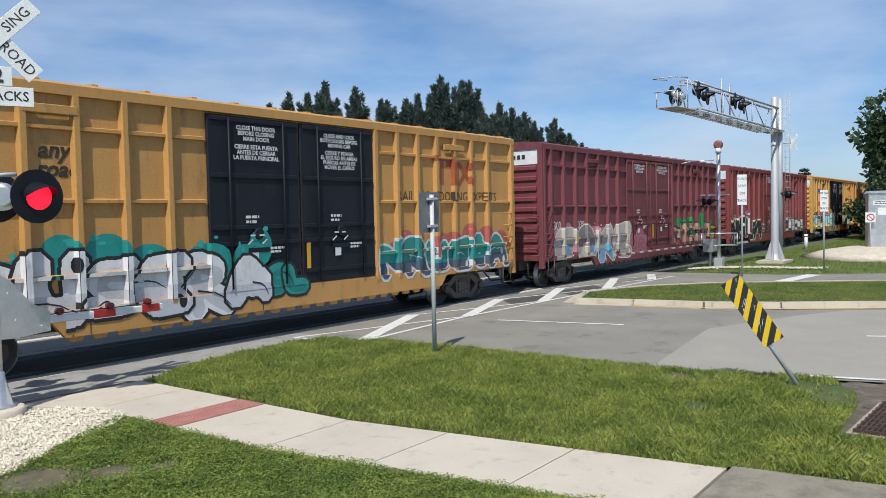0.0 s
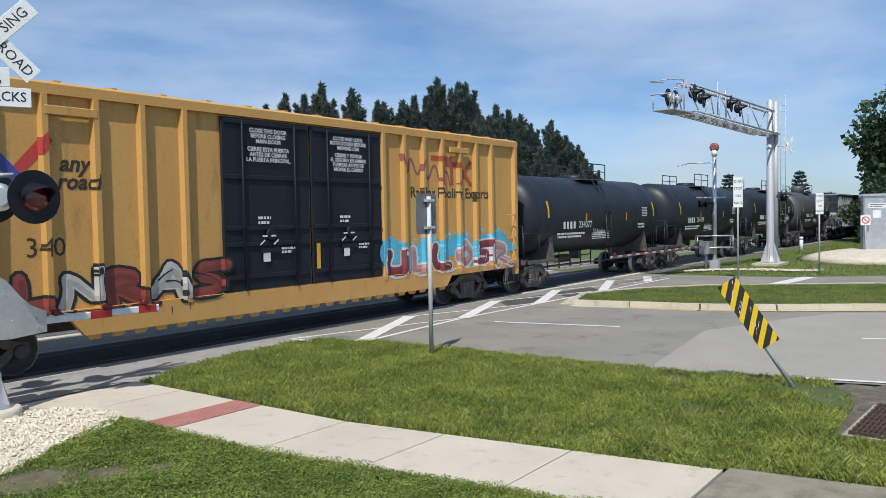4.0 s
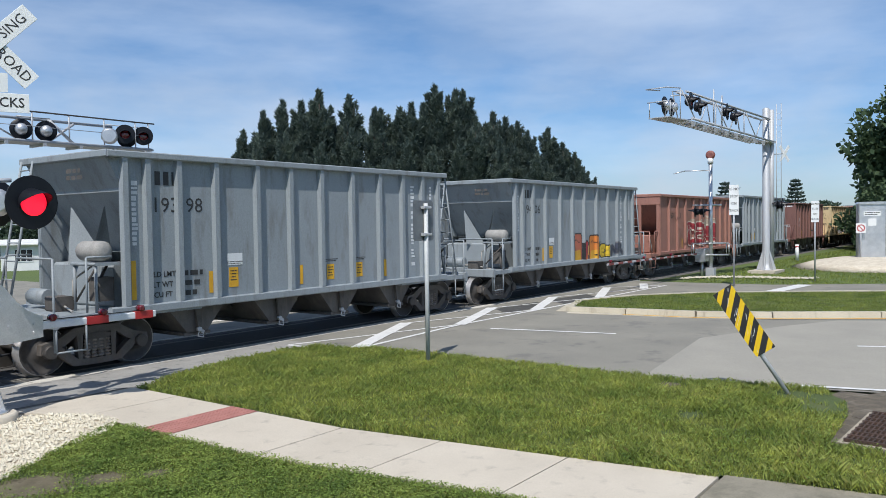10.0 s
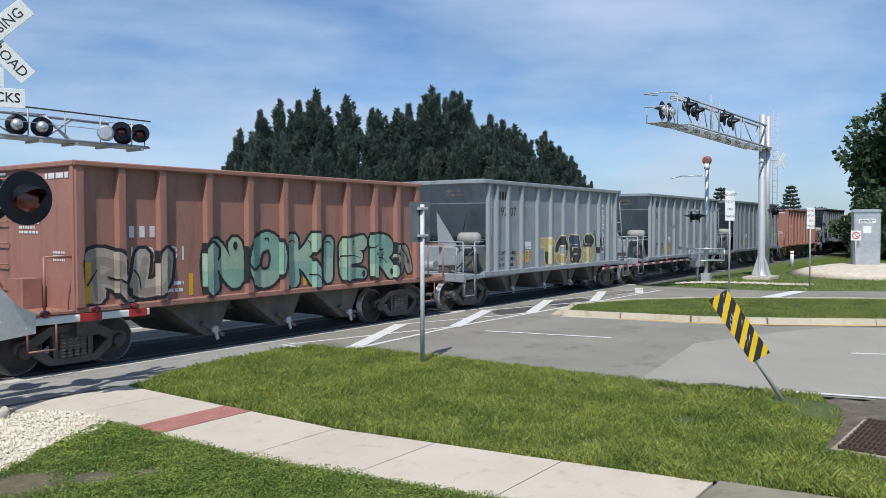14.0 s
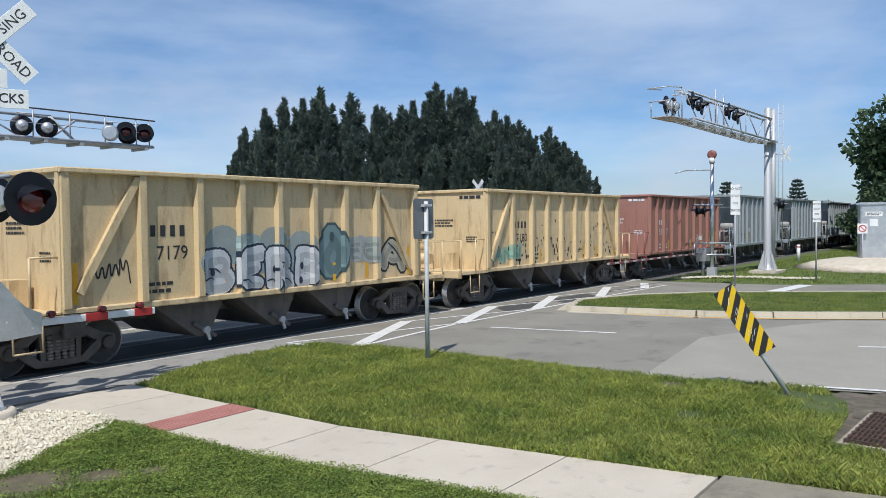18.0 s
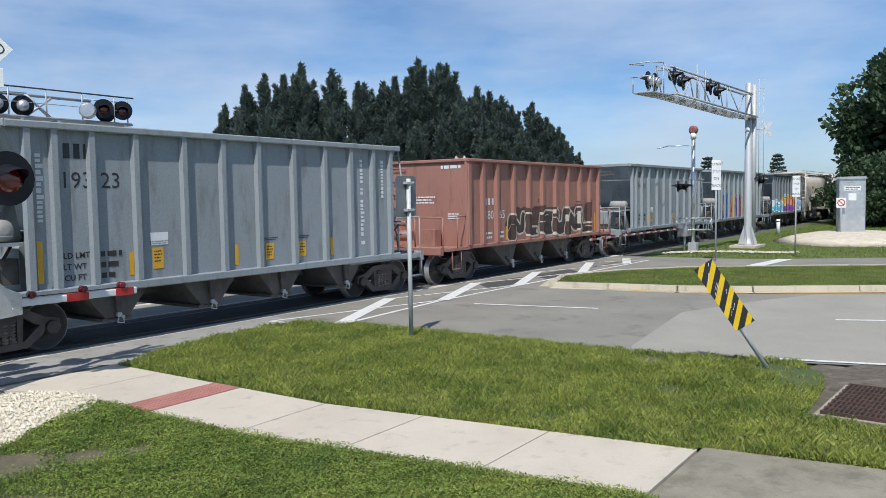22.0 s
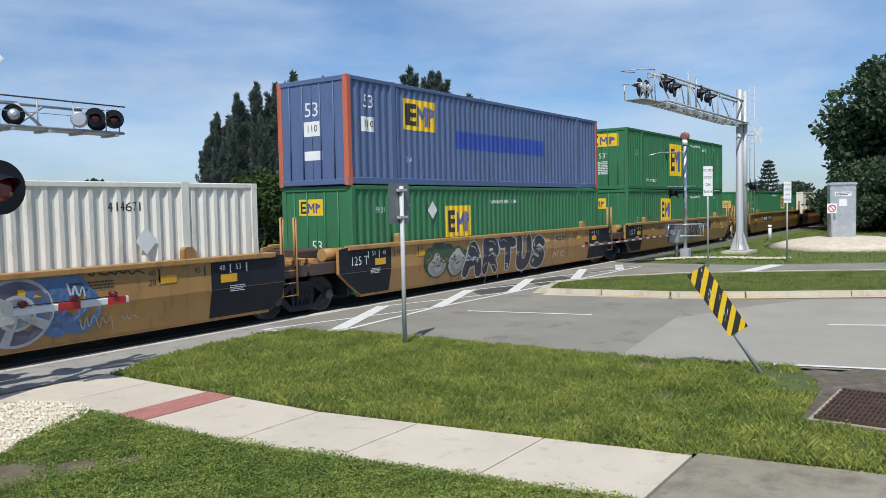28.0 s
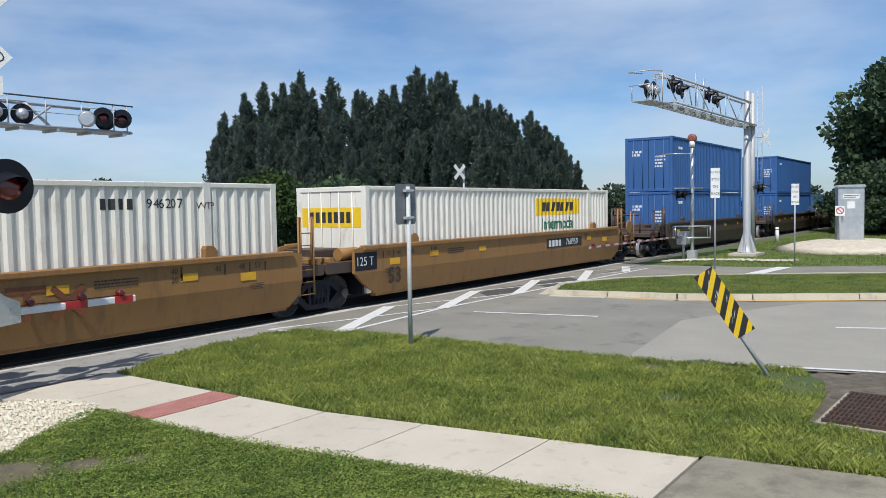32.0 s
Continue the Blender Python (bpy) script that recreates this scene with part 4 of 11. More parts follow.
# -- leaning striped board
board = thing("object_marker", "leaning yellow and black striped hazard board on a bent post", "hazard marker", at=(-3.22, -12.33, 0))
p0, p1 = Vector((0, 0, -0.05)), Vector((-0.28, 1.0, 1.55))
m = Mesh()
m.cyl(p0, p1 * 0.93, 0.033, 10)
part("post", m, galv, board, "leaning dark steel post")
up = (p1 - Vector((0, 0, 0))).normalized()
right = Vector((0.2, -0.9, 0.44))
right = (right - up * right.dot(up)).normalized()
nrm = right.cross(up)
if nrm.y > 0 or nrm.x > 0:
    nrm = -nrm
base_m = Matrix((( right.x, -nrm.x, up.x, 0), (right.y, -nrm.y, up.y, 0), (right.z, -nrm.z, up.z, 0), (0, 0, 0, 1)))
centre = Vector((-0.177, 0.645, 1.12))
bm_ = Matrix.Translation(centre + nrm * 0.045) @ base_m
W2, H2 = 0.158, 0.565
m = Mesh()
m.prism([(-W2 + .02, -H2), (W2 - .02, -H2), (W2, -H2 + .02), (W2, H2 - .02), (W2 - .02, H2), (-W2 + .02, H2), (-W2, H2 - .02), (-W2, -H2 + .02)], "y", -0.004, 0.004)
bd = part("panel", m, yellow_sign, board, "yellow reflective panel with black diagonal stripes")
bd.matrix_basis = bm_


def clip(poly, inside_fn, cut_fn):
    out = []
    for a, b in zip(poly, poly[1:] + poly[:1]):
        ia, ib = inside_fn(a), inside_fn(b)
        if ia:
            out.append(a)
        if ia != ib:
            out.append(cut_fn(a, b))
    return out


def clip_x(poly, lo, hi):
    """A convex polygon of (x, z) cut to lo < x < hi."""
    for lim, s in ((lo, 1), (hi, -1)):
        if not poly:
            return poly
        poly = clip(poly, lambda p: (p[0] - lim) * s >= 0, lambda a, b: (lim, a[1] + (b[1] - a[1]) * (lim - a[0]) / (b[0] - a[0])))
    return poly


def clip_z(poly, lo, hi):
    turned = clip_x([(z, x) for x, z in poly], lo, hi)
    return [(x, z) for z, x in turned]


for i in range(-1, 7):
    z0 = -0.66 + i * 0.235
    poly = clip_z([(-W2, z0 - 0.05), (W2, z0 + 0.27), (W2, z0 + 0.395), (-W2, z0 + 0.075)], -H2, H2)
    if len(poly) > 2:
        m = Mesh()
        m.face([(x, -0.007, z) for x, z in poly])
        part("stripe", m, black_paint, bd)

rk = random.Random(31)
for i in range(16):
    x, z = rk.uniform(-0.13, 0.13), rk.uniform(-0.1, 0.58) if i < 11 else rk.uniform(-0.55, -0.2)
    a, l = rk.uniform(0.4, 1.4), rk.uniform(0.03, 0.14)
    dx, dz = math.cos(a) * l, math.sin(a) * l
    w = rk.uniform(0.002, 0.006)
    if abs(x + dx) < 0.15 and z + dz < 0.59:
        m = Mesh()
        m.face([(x - w, -0.0085, z), (x + w, -0.0085, z), (x + dx + w, -0.0085, z + dz), (x + dx - w, -0.0085, z + dz)])
        part("scratch", m, white_tape, bd, "pale scratch in the sheeting")

# -- cantilever signal bridge on the near side of the far lanes
def rod(name, p, q, r, material, parent, n=6, label=""):
    m = Mesh()
    m.cyl(p, q, r, n)
    return part(name, m, material, parent, label)


bridge = thing("cantilever_signal", "galvanised cantilever signal bridge with flashers over the far lanes", "signal bridge", "signal bridges", at=(25.5, -4.87, 0))
m = Mesh()
m.prism([(-0.95, -0.65), (0.95, -0.65), (0.95, 0.65), (-0.95, 0.65)], "z", -0.1, 0.1)
part("foundation", m, concrete, bridge, "concrete foundation block")
m = Mesh()
m.lathe([(0.1, 0.34), (0.14, 0.34), (0.16, 0.24), (0.5, 0.19), (8.15, 0.165), (8.2, 0.1)], 18, "z")
for i in range(6):
    a = i * math.pi / 3
    k = len(m.v)
    m.prism([(0.17, 0.12), (0.48, 0.12), (0.18, 1.1)], "y", -0.02, 0.02)
    for j in range(k, k + 6):
        x, y, z = m.v[j]
        m.v[j] = (x * math.cos(a) - y * math.sin(a), x * math.sin(a) + y * math.cos(a), z)
part("column", m, galv, bridge, "tapered galvanised column")
rod("column", (0.24, -0.20, 0.3), (0.24, -0.20, 8.1), 0.12, galv, bridge, 12)
ladder_p = rod("ladder", (0.4, -0.40, 2.0), (0.4, -0.40, 8.4), 0.016, galv, bridge, 6, "narrow maintenance ladder")
rod("ladder_rail", (0.4, -0.62, 2.0), (0.4, -0.62, 8.4), 0.016, galv, ladder_p)
for i in range(20):
    rod("rung", (0.4, -0.40, 2.2 + i * 0.3), (0.4, -0.62, 2.2 + i * 0.3), 0.010, galv, ladder_p, 5)
am = Mesh()
am.cbox(-0.35, 0.3, -0.4, 0.4, -0.06, 0.05, 0.02)
arm = part("arm", am, galv, bridge, "lattice cantilever arm")
arm.matrix_basis = pose(-0.1, 0, 6.48, 0, 0, -4.8)
for y in (-0.36, 0.36):
    rod("lower_chord", (0, y, 0.0), (-9.6, y, 0.28), 0.052, galv, arm, 8)
    rod("upper_chord", (0, y * 0.55, 1.12), (-9.8, y * 0.55, 1.36), 0.05, galv, arm, 8)
for i, x in enumerate((-0.5, -2.4, -3.9, -5.9, -7.2, -9.3)):
    z0, z1 = -x * 0.03, 1.12 - x * 0.0245
    x2 = x - (0.9 if i % 2 else -0.45)
    for y in (-0.36, 0.36):
        rod("lacing", (x, y, z0), (x2, y * 0.55, z1 + 0.01), 0.026, galv, arm)
    rod("lacing", (x, -0.36, z0), (x, 0.36, z0), 0.026, galv, arm)
    rod("lacing", (x2, -0.2, z1), (x2, 0.2, z1), 0.02, galv, arm)
m = Mesh()
for y in (-0.34, -0.17, 0.0, 0.17, 0.34):
    m.prism([(-1.2, -0.12), (-10.4, 0.14), (-10.4, 0.20), (-1.2, -0.06)], "y", y - 0.03, y + 0.03)
for i in range(24):
    x = -1.3 - i * 0.39
    m.box(x - 0.03, x + 0.03, -0.36, 0.36, -0.10 - (x + 1.2) * 0.0283, -0.075 - (x + 1.2) * 0.0283)
walkway = part("walkway", m, galv, arm, "grey walkway grating")
for i in range(8):
    x = -1.6 - i * 1.15
    m = Mesh()
    m.prism([(x - 0.09, -0.10 - (x + 1.2) * 0.028), (x + 0.09, -0.10 - (x + 1.2) * 0.028), (x + 0.04, -0.30 - (x + 1.2) * 0.028), (x - 0.04, -0.30 - (x + 1.2) * 0.028)], "y", -0.5, -0.38)
    part("walkway_bracket", m, galv, walkway)
m = Mesh()
m.box(-11.9, -10.1, -0.45, 0.4, 0.12, 0.15)
cage = part("platform", m, galv, arm, "railed platform at the arm's end")
for p_, q_ in (((-10.9, -0.45, 0.15), (-10.9, -0.45, 1.33)), ((-12.1, -0.45, 1.22), (-10.9, -0.45, 1.33)), ((-11.8, 0.4, 0.15), (-11.8, 0.4, 0.75)), ((-11.8, -0.45, 0.15), (-11.8, -0.45, 0.75)),
               ((-12.1, -0.45, 1.22), (-12.1, 0.4, 1.22)), ((-12.1, 0.4, 1.22), (-10.9, 0.4, 1.33)), ((-12.0, -0.45, 0.72), (-12.0, 0.4, 0.72)), ((-11.0, -0.1, 1.05), (-9.6, -0.1, 1.25))):
    rod("rail", p_, q_, 0.022, galv, cage)
for x, z in ((-9.55, 0.98), (-8.7, 0.84), (-5.75, 0.92), (-4.75, 0.80)):
    lamp_unit(arm, (x, -0.3, z), 12, size=0.37)
    rod("lamp_hanger", (x, -0.1, z), (x, -0.1, 1.3), 0.03, galv, arm)
for x in (-11.5, -10.9):
    lamp_unit(arm, (x, -0.1, 0.62), 186, size=0.36, shell=alum)
    rod("lamp_hanger", (x, -0.1, 0.15), (x, -0.1, 0.6), 0.04, galv, arm)
rod("aerial", (-6.5, 0.0, 0.3), (-6.5, 0.0, 1.85), 0.03, galv, arm)
rod("aerial", (-6.1, -0.2, 0.2), (-6.1, -0.2, 1.6), 0.035, alum, arm)
lamp_unit(bridge, (0.2, -0.72, 3.35), 12, size=0.34)
lamp_unit(bridge, (0.3, -0.45, 3.35), 190, size=0.34)
rod("lamp_bracket", (0.1, 0.0, 3.3), (0.25, -0.6, 3.3), 0.03, galv, bridge)

# -- crossbuck seen edge-on behind the column
buck = thing("crossbuck_sign", "white crossbuck on a thin post far beyond the road", "crossbuck", "crossing signals", at=(33.0, -3.25, 0))
m = Mesh()
m.cyl((0, 0, -0.05), (0, 0, 6.9), 0.05, 8)
part("post", m, galv, buck)
crossbuck(buck, (-0.06, -0.8, 6.45), -20, 1.0, False)
rod("bracket", (0, 0, 6.45), (0, -0.8, 6.45), 0.03, galv, buck)

# -- post with round red disc and lamps by the far lanes
post = thing("gate_signal_post", "aluminium signal post with a round red disc and side lamps", "signal post", "crossing signals", at=(21.5, -3.37, 0))
m = Mesh()
m.cyl((0, 0, -0.05), (0, 0, 5.45), 0.09, 10)
part("pole", m, alum, post)
m = Mesh()
m.lathe([(-0.09, 0.1), (-0.07, 0.21), (0.05, 0.21), (0.09, 0.1)], 16, "x", (0, 0, 5.7))
part("disc", m, surface("faded_red", (0.27, 0.10, 0.085), 0.6), post, "faded red round top lamp")
m = Mesh()
m.cyl((0, 0, 5.3), (0, 0, 5.55), 0.13, 10)
part("collar", m, white_sign, post)
m = Mesh()
m.tube([(0, 0, 4.98), (-0.6, 1.0, 4.98), (-1.0, 1.4, 4.85)], 0.025, 6)
part("side_arm", m, alum, post, "thin bent side arm")
m = Mesh()
m.tube([(-0.35, 0.75, 3.35), (0.2, -0.45, 3.35)], 0.04, 6)
part("lamp_bracket", m, alum, post)
lamp_unit(post, (-0.3, 0.62, 3.05), 190, size=0.27)
lamp_unit(post, (-0.12, 0.3, 3.05), 12, size=0.27)
m = Mesh()
for z in (1.0, 1.55):
    m.tube([(-0.5, 0.65, z), (0.3, -0.75, z), (0.75, -0.5, z), (-0.05, 0.9, z), (-0.5, 0.65, z)], 0.03, 6)
for x, y in ((-0.5, 0.65), (0.3, -0.75), (0.75, -0.5), (-0.05, 0.9)):
    m.cyl((x, y, 1.0), (x, y, 1.55), 0.025, 6)
part("gate_bracket", m, alum, post, "pale gate bracket frame")
m = Mesh()
m.cbox(-0.2, 0.2, -0.2, 0.2, -0.05, 0.4, 0.03)
part("base_box", m, galv, post)


gate2 = thing("crossing_gate", "lowered red and white striped gate arm before the train", "crossing gate", "crossing gates", at=(21.5, -3.37, 0))
m = Mesh()
m.cbox(-0.45, 0.25, 0.15, 0.6, 0.7, 1.3, 0.03)
part("mechanism", m, alum, gate2, "grey gate motor housing")
m = Mesh()
m.cyl((-0.1, 0.38, -0.05), (-0.1, 0.38, 0.72), 0.07, 8)
part("pedestal", m, alum, gate2)
m = Mesh()
m.cbox(-10.7, -0.4, 0.36, 0.42, 1.05, 1.12, 0.01)
faded_tape = surface("faded_red_tape", (0.25, 0.07, 0.06), 0.6)
arm3 = part("gate_arm", m, galv, gate2, "long pale gate arm")
for i in range(12):
    m = Mesh()
    x = -10.6 + i * 0.84
    m.box(x, x + 0.42, 0.352, 0.428, 1.045, 1.125)
    part("red_stripe", m, faded_tape, arm3, "red reflective stripe")
for x in (-10.4, -7.2, -4.2):
    m = Mesh()
    m.lathe([(-0.06, 0.03), (-0.05, 0.05), (0.05, 0.05), (0.06, 0.03)], 10, "y", (x, 0.39, 1.19))
    m.box(x - 0.02, x + 0.02, 0.37, 0.41, 1.12, 1.15)
    part("arm_lamp", m, red_lens, arm3, "small red gate arm lamp")
m = Mesh()
m.prism([(0.1, 0.9), (0.9, 0.8), (1.0, 1.2), (0.2, 1.25)], "y", 0.62, 0.68)
part("counterweight", m, alum, gate2, "pale steel counterweight")


def small_sign(at, turn, z0, z1, wide, words, label, size=0.13):
    ob = thing("road_sign", label, "road sign", "road signs", at=at, turn=turn)
    p = Mesh()
    p.cyl((0, 0.035, -0.05), (0, 0.035, z1), 0.035, 8)
    part("post", p, galv, ob)
    p = Mesh()
    p.cbox(-wide / 2, wide / 2, -0.006, 0.0, z0, z1, 0.003)
    pl = part("plate", p, white_sign, ob, "white sign plate with black words")
    for i, w in enumerate(words):
        zz = z1 - (z1 - z0) * (i + 0.6) / (len(words) + 0.2)
        letters(w, size, letter_black, pl, (0, -0.012, zz), wide=0.85)
    return ob


small_sign((16.1, -5.98, 0), -62, 2.84, 4.03, 0.36, ("DO NOT", "STOP", "ON", "TRACKS"), "white do not stop on tracks sign on a post", 0.15)
small_sign((20.35, -8.12, 0), -62, 2.5, 3.4, 0.32, ("DO NOT", "STOP", "ON", "TRACKS"), "small white track warning sign on a post", 0.12)
ob = small_sign((33.0, -8.02, 0), -75, 1.8, 2.35, 0.5, (), "white prohibition sign with a red ring")
ring = Mesh()
for i in range(20):
    a0, a1 = 2 * math.pi * i / 20, 2 * math.pi * (i + 1) / 20
    ring.face([(0.2 * math.cos(a0), -0.012, 2.08 + 0.2 * math.sin(a0)), (0.2 * math.cos(a1), -0.012, 2.08 + 0.2 * math.sin(a1)),
               (0.15 * math.cos(a1), -0.012, 2.08 + 0.15 * math.sin(a1)), (0.15 * math.cos(a0), -0.012, 2.08 + 0.15 * math.sin(a0))])
ring.face([(-0.13, -0.0125, 2.19), (-0.1, -0.0125, 2.22), (0.13, -0.0125, 1.97), (0.1, -0.0125, 1.94)])
part("ring", ring, red_tape, ob)

cabinet = thing("signal_cabinet", "silver aluminium signal cabinet on a mound of pale gravel", "signal cabinet", at=(34.0, -8.36, 0.45), turn=-75)
m = Mesh()
m.cbox(-0.67, 0.67, -0.6, 0.6, 0.0, 2.95, 0.02)
part("body", m, alum, cabinet)
m = Mesh()
m.prism([(-0.74, 2.95), (0.74, 2.95), (0.66, 3.08), (-0.66, 3.08)], "y", -0.7, 0.7)
part("roof", m, alum, cabinet, "overhanging folded roof")
m = Mesh()
m.cbox(-0.62, 0.62, -0.625, -0.6, 0.15, 2.85, 0.008)
part("door", m, alum, cabinet)
m = Mesh()
m.box(-0.42, 0.42, -0.632, -0.628, 2.3, 2.55)
m.box(-0.2, 0.2, -0.632, -0.628, 1.75, 2.15)
part("notice", m, white_sign, cabinet, "white notices")
bars((0.7, 0.6), letter_black, cabinet, (-0.35, -0.634, 2.5), h=0.05)
m = Mesh()
m.box(-0.75, 0.75, -0.62, 0.62, -0.05, 0.0)
part("plinth", m, steel_dark, cabinet)
mound = Mesh()
pts = []
for r, z in ((4.6, -0.05), (3.4, 0.25), (2.2, 0.42), (0.9, 0.45)):
    pts.append((z, r))
mound.lathe([(z, r) for z, r in pts], 22, "z")
ob = solo("gravel_mound", mound, sand_mat, "low mound of pale crushed limestone", "mound", kind="structure", at=(33.4, -8.6, 0))
ob.scale = (1.35, 0.9, 1)
m = Mesh()
m.cyl((0, 0, -0.05), (0, 0, 1.0), 0.11, 12)
marker = solo("marker_post", m, white_sign, "short white plastic marker post in the grass", "marker post", at=(38.0, -3.66, 0))
m = Mesh()
m.lathe([(0.82, 0.115), (0.9, 0.115)], 12, "z")
part("band", m, red_tape, marker, "faded orange band")

# -- cantilever beyond the tracks
far_c = thing("cantilever_signal", "galvanised cantilever arm with red flashers beyond the tracks", "signal bridge", "signal bridges", at=(-12.5, 9.0, 0))
m = Mesh()
m.lathe([(0.0, 0.34), (0.05, 0.34), (0.08, 0.2), (7.2, 0.18)], 16, "z")
part("column", m, galv, far_c)
m = Mesh()
m.cbox(-0.3, 0.3, -0.35, 0.35, -0.1, 0.05, 0.02)
arm2 = part("arm", m, galv, far_c, "lattice cantilever arm")
arm2.matrix_basis = pose(0, 0, 5.3, 0, 0, 180)
m = Mesh()
m.box(-12.45, -0.2, -0.38, 0.42, -0.04, 0.02)
deck = part("walkway", m, galv, arm2, "grey walkway grating")
for i in range(11):
    m = Mesh()
    m.box(-0.9 - i * 1.13, -0.8 - i * 1.13, -0.42, 0.46, -0.12, -0.04)
    part("walkway_bracket", m, galv, deck)
for y, z in ((-0.35, 0.0), (0.4, 0.0)):
    rod("lower_chord", (0, y, z), (-12.4, y, z), 0.05, galv, arm2, 8)
rod("upper_chord", (0, 0.0, 0.72), (-11.2, 0.0, 0.70), 0.045, galv, arm2, 8)
rod("handrail", (-0.5, 0.4, 0.88), (-12.5, 0.4, 0.88), 0.026, steel_dark, arm2)
rod("handrail", (-0.5, 0.4, 0.44), (-12.3, 0.4, 0.44), 0.012, galv, arm2)
for x in (-1.4, -3.4, -5.4, -7.2, -8.41, -9.54, -10.69, -11.79, -12.27):
    rod("rail_post", (x, 0.4, 0), (x, 0.4, 0.9), 0.022, galv, arm2)
rod("brace", (-9.05, 0.1, 0.72), (-9.85, 0.1, 0.02), 0.05, galv, arm2)
rod("brace", (-9.85, 0.1, 0.66), (-9.0, 0.1, 0.02), 0.04, galv, arm2)
rod("brace", (-6.9, 0.1, 0.72), (-8.2, 0.1, 0.02), 0.03, galv, arm2)
rod("brace", (-5.5, 0.1, 0.02), (-6.9, 0.1, 0.72), 0.03, galv, arm2)
for x, tr_, sh in ((-8.13, -22, alum), (-8.87, -22, alum), (-11.54, -22, alum)):
    lamp_unit(arm2, (x, 0.30, 0.34), tr_, size=0.31, shell=alum)
for x, tr_ in ((-10.86, -35),):
    m = Mesh()
    m.lathe([(-0.2, 0.08), (-0.12, 0.25), (0.08, 0.26), (0.18, 0.2)], 16, "y")
    part("lamp_housing", m, alum, arm2, "silver lamp housing seen from behind").matrix_basis = pose(x, 0.42, 0.34, 0, 0, tr_)
lamp_unit(arm2, (-11.36, 0.50, 0.44), 150, size=0.31)
lamp_unit(arm2, (-12.06, 0.44, 0.44), 150, size=0.31)
rod("lamp_arm", (-10.8, 0.3, 0.72), (-12.2, 0.3, 0.72), 0.02, galv, arm2)
rod("lamp_arm", (-8.0, 0.3, 0.72), (-9.0, 0.3, 0.72), 0.02, galv, arm2)

# ---------------------------------------------------------------- train: shared parts
def paint(name, color, second=None, grime=RUST, amount=0.3, rough=0.55, scale=1.3, spec=0.5):
    return surface(name, color, rough, second=second or tuple(c * 0.82 for c in color), scale=scale, fine=35, bump=0.12, amount=0.8,
                   grime=grime, grime_amount=amount, stretch=(1, 1, 0.35), spec=spec)


P_YELLOW = paint("boxcar_yellow", (0.53, 0.285, 0.085), (0.46, 0.24, 0.072), (0.2, 0.12, 0.05), 0.2)
P_YELLOW2 = paint("boxcar_golden", (0.58, 0.325, 0.095), (0.51, 0.275, 0.08), (0.22, 0.14, 0.06), 0.15)
P_BLACK = paint("door_black", (0.010, 0.012, 0.019), (0.015, 0.017, 0.025), (0.03, 0.028, 0.026), 0.12, spec=0.25)
P_MAROON = paint("boxcar_maroon", (0.19, 0.048, 0.056), (0.15, 0.041, 0.048), (0.07, 0.03, 0.025), 0.3)
P_OXIDE = paint("boxcar_oxide", (0.235, 0.056, 0.054), (0.19, 0.047, 0.046), (0.09, 0.035, 0.028), 0.3)
P_TANK = paint("tank_black", (0.014, 0.019, 0.028), (0.019, 0.024, 0.033), (0.035, 0.034, 0.034), 0.15, 0.45, spec=0.3)
P_TANK2 = paint("tank_grey", (0.058, 0.064, 0.072), (0.07, 0.075, 0.082), (0.09, 0.08, 0.07), 0.3, 0.5)
P_GREY = paint("hopper_grey", (0.27, 0.30, 0.318), (0.235, 0.262, 0.28), (0.15, 0.145, 0.135), 0.3)
P_GREY2 = paint("hopper_dark_grey", (0.175, 0.195, 0.215), (0.15, 0.168, 0.186), (0.10, 0.09, 0.08), 0.25)
P_SALMON = paint("hopper_salmon", (0.335, 0.165, 0.128), (0.285, 0.14, 0.108), (0.17, 0.085, 0.065), 0.32)
P_BROWN = paint("hopper_brown", (0.20, 0.098, 0.082), (0.165, 0.082, 0.07), (0.10, 0.05, 0.04), 0.35)
P_CREAM = paint("hopper_cream", (0.64, 0.49, 0.285), (0.57, 0.425, 0.24), (0.22, 0.13, 0.06), 0.34)
P_CEMENT = paint("covered_hopper_white", (0.60, 0.57, 0.51), (0.54, 0.505, 0.445), (0.36, 0.31, 0.25), 0.24)
P_WELL_BRIGHT = paint("well_golden_ochre", (0.40, 0.225, 0.075), (0.34, 0.185, 0.062), (0.16, 0.09, 0.045), 0.3)
P_WELL = paint("well_ochre", (0.30, 0.158, 0.05), (0.25, 0.128, 0.042), (0.14, 0.08, 0.04), 0.3)
P_WELLDARK = paint("well_dark", (0.075, 0.05, 0.04), (0.055, 0.04, 0.034), RUST, 0.3)
C_BLUE = paint("container_blue", (0.09, 0.135, 0.265), (0.075, 0.115, 0.23), (0.10, 0.085, 0.08), 0.2)
C_BLUE2 = paint("container_bright_blue", (0.035, 0.115, 0.31), (0.03, 0.095, 0.26), (0.08, 0.07, 0.07), 0.15)
C_GREEN = paint("container_green", (0.036, 0.168, 0.07), (0.028, 0.14, 0.058), (0.06, 0.07, 0.05), 0.2)
C_WHITE = paint("container_white", (0.78, 0.745, 0.66), (0.70, 0.665, 0.585), (0.36, 0.31, 0.25), 0.18)
C_ORANGE = paint("container_orange", (0.50, 0.13, 0.07), (0.44, 0.11, 0.06), RUST, 0.2)
dusty_grey = surface("dusty_grey_paint", (0.34, 0.33, 0.31), 0.8, second=(0.26, 0.25, 0.235), scale=3, fine=30, bump=0.1, grime=(0.15, 0.13, 0.11), grime_amount=0.25)
CACHE = {}


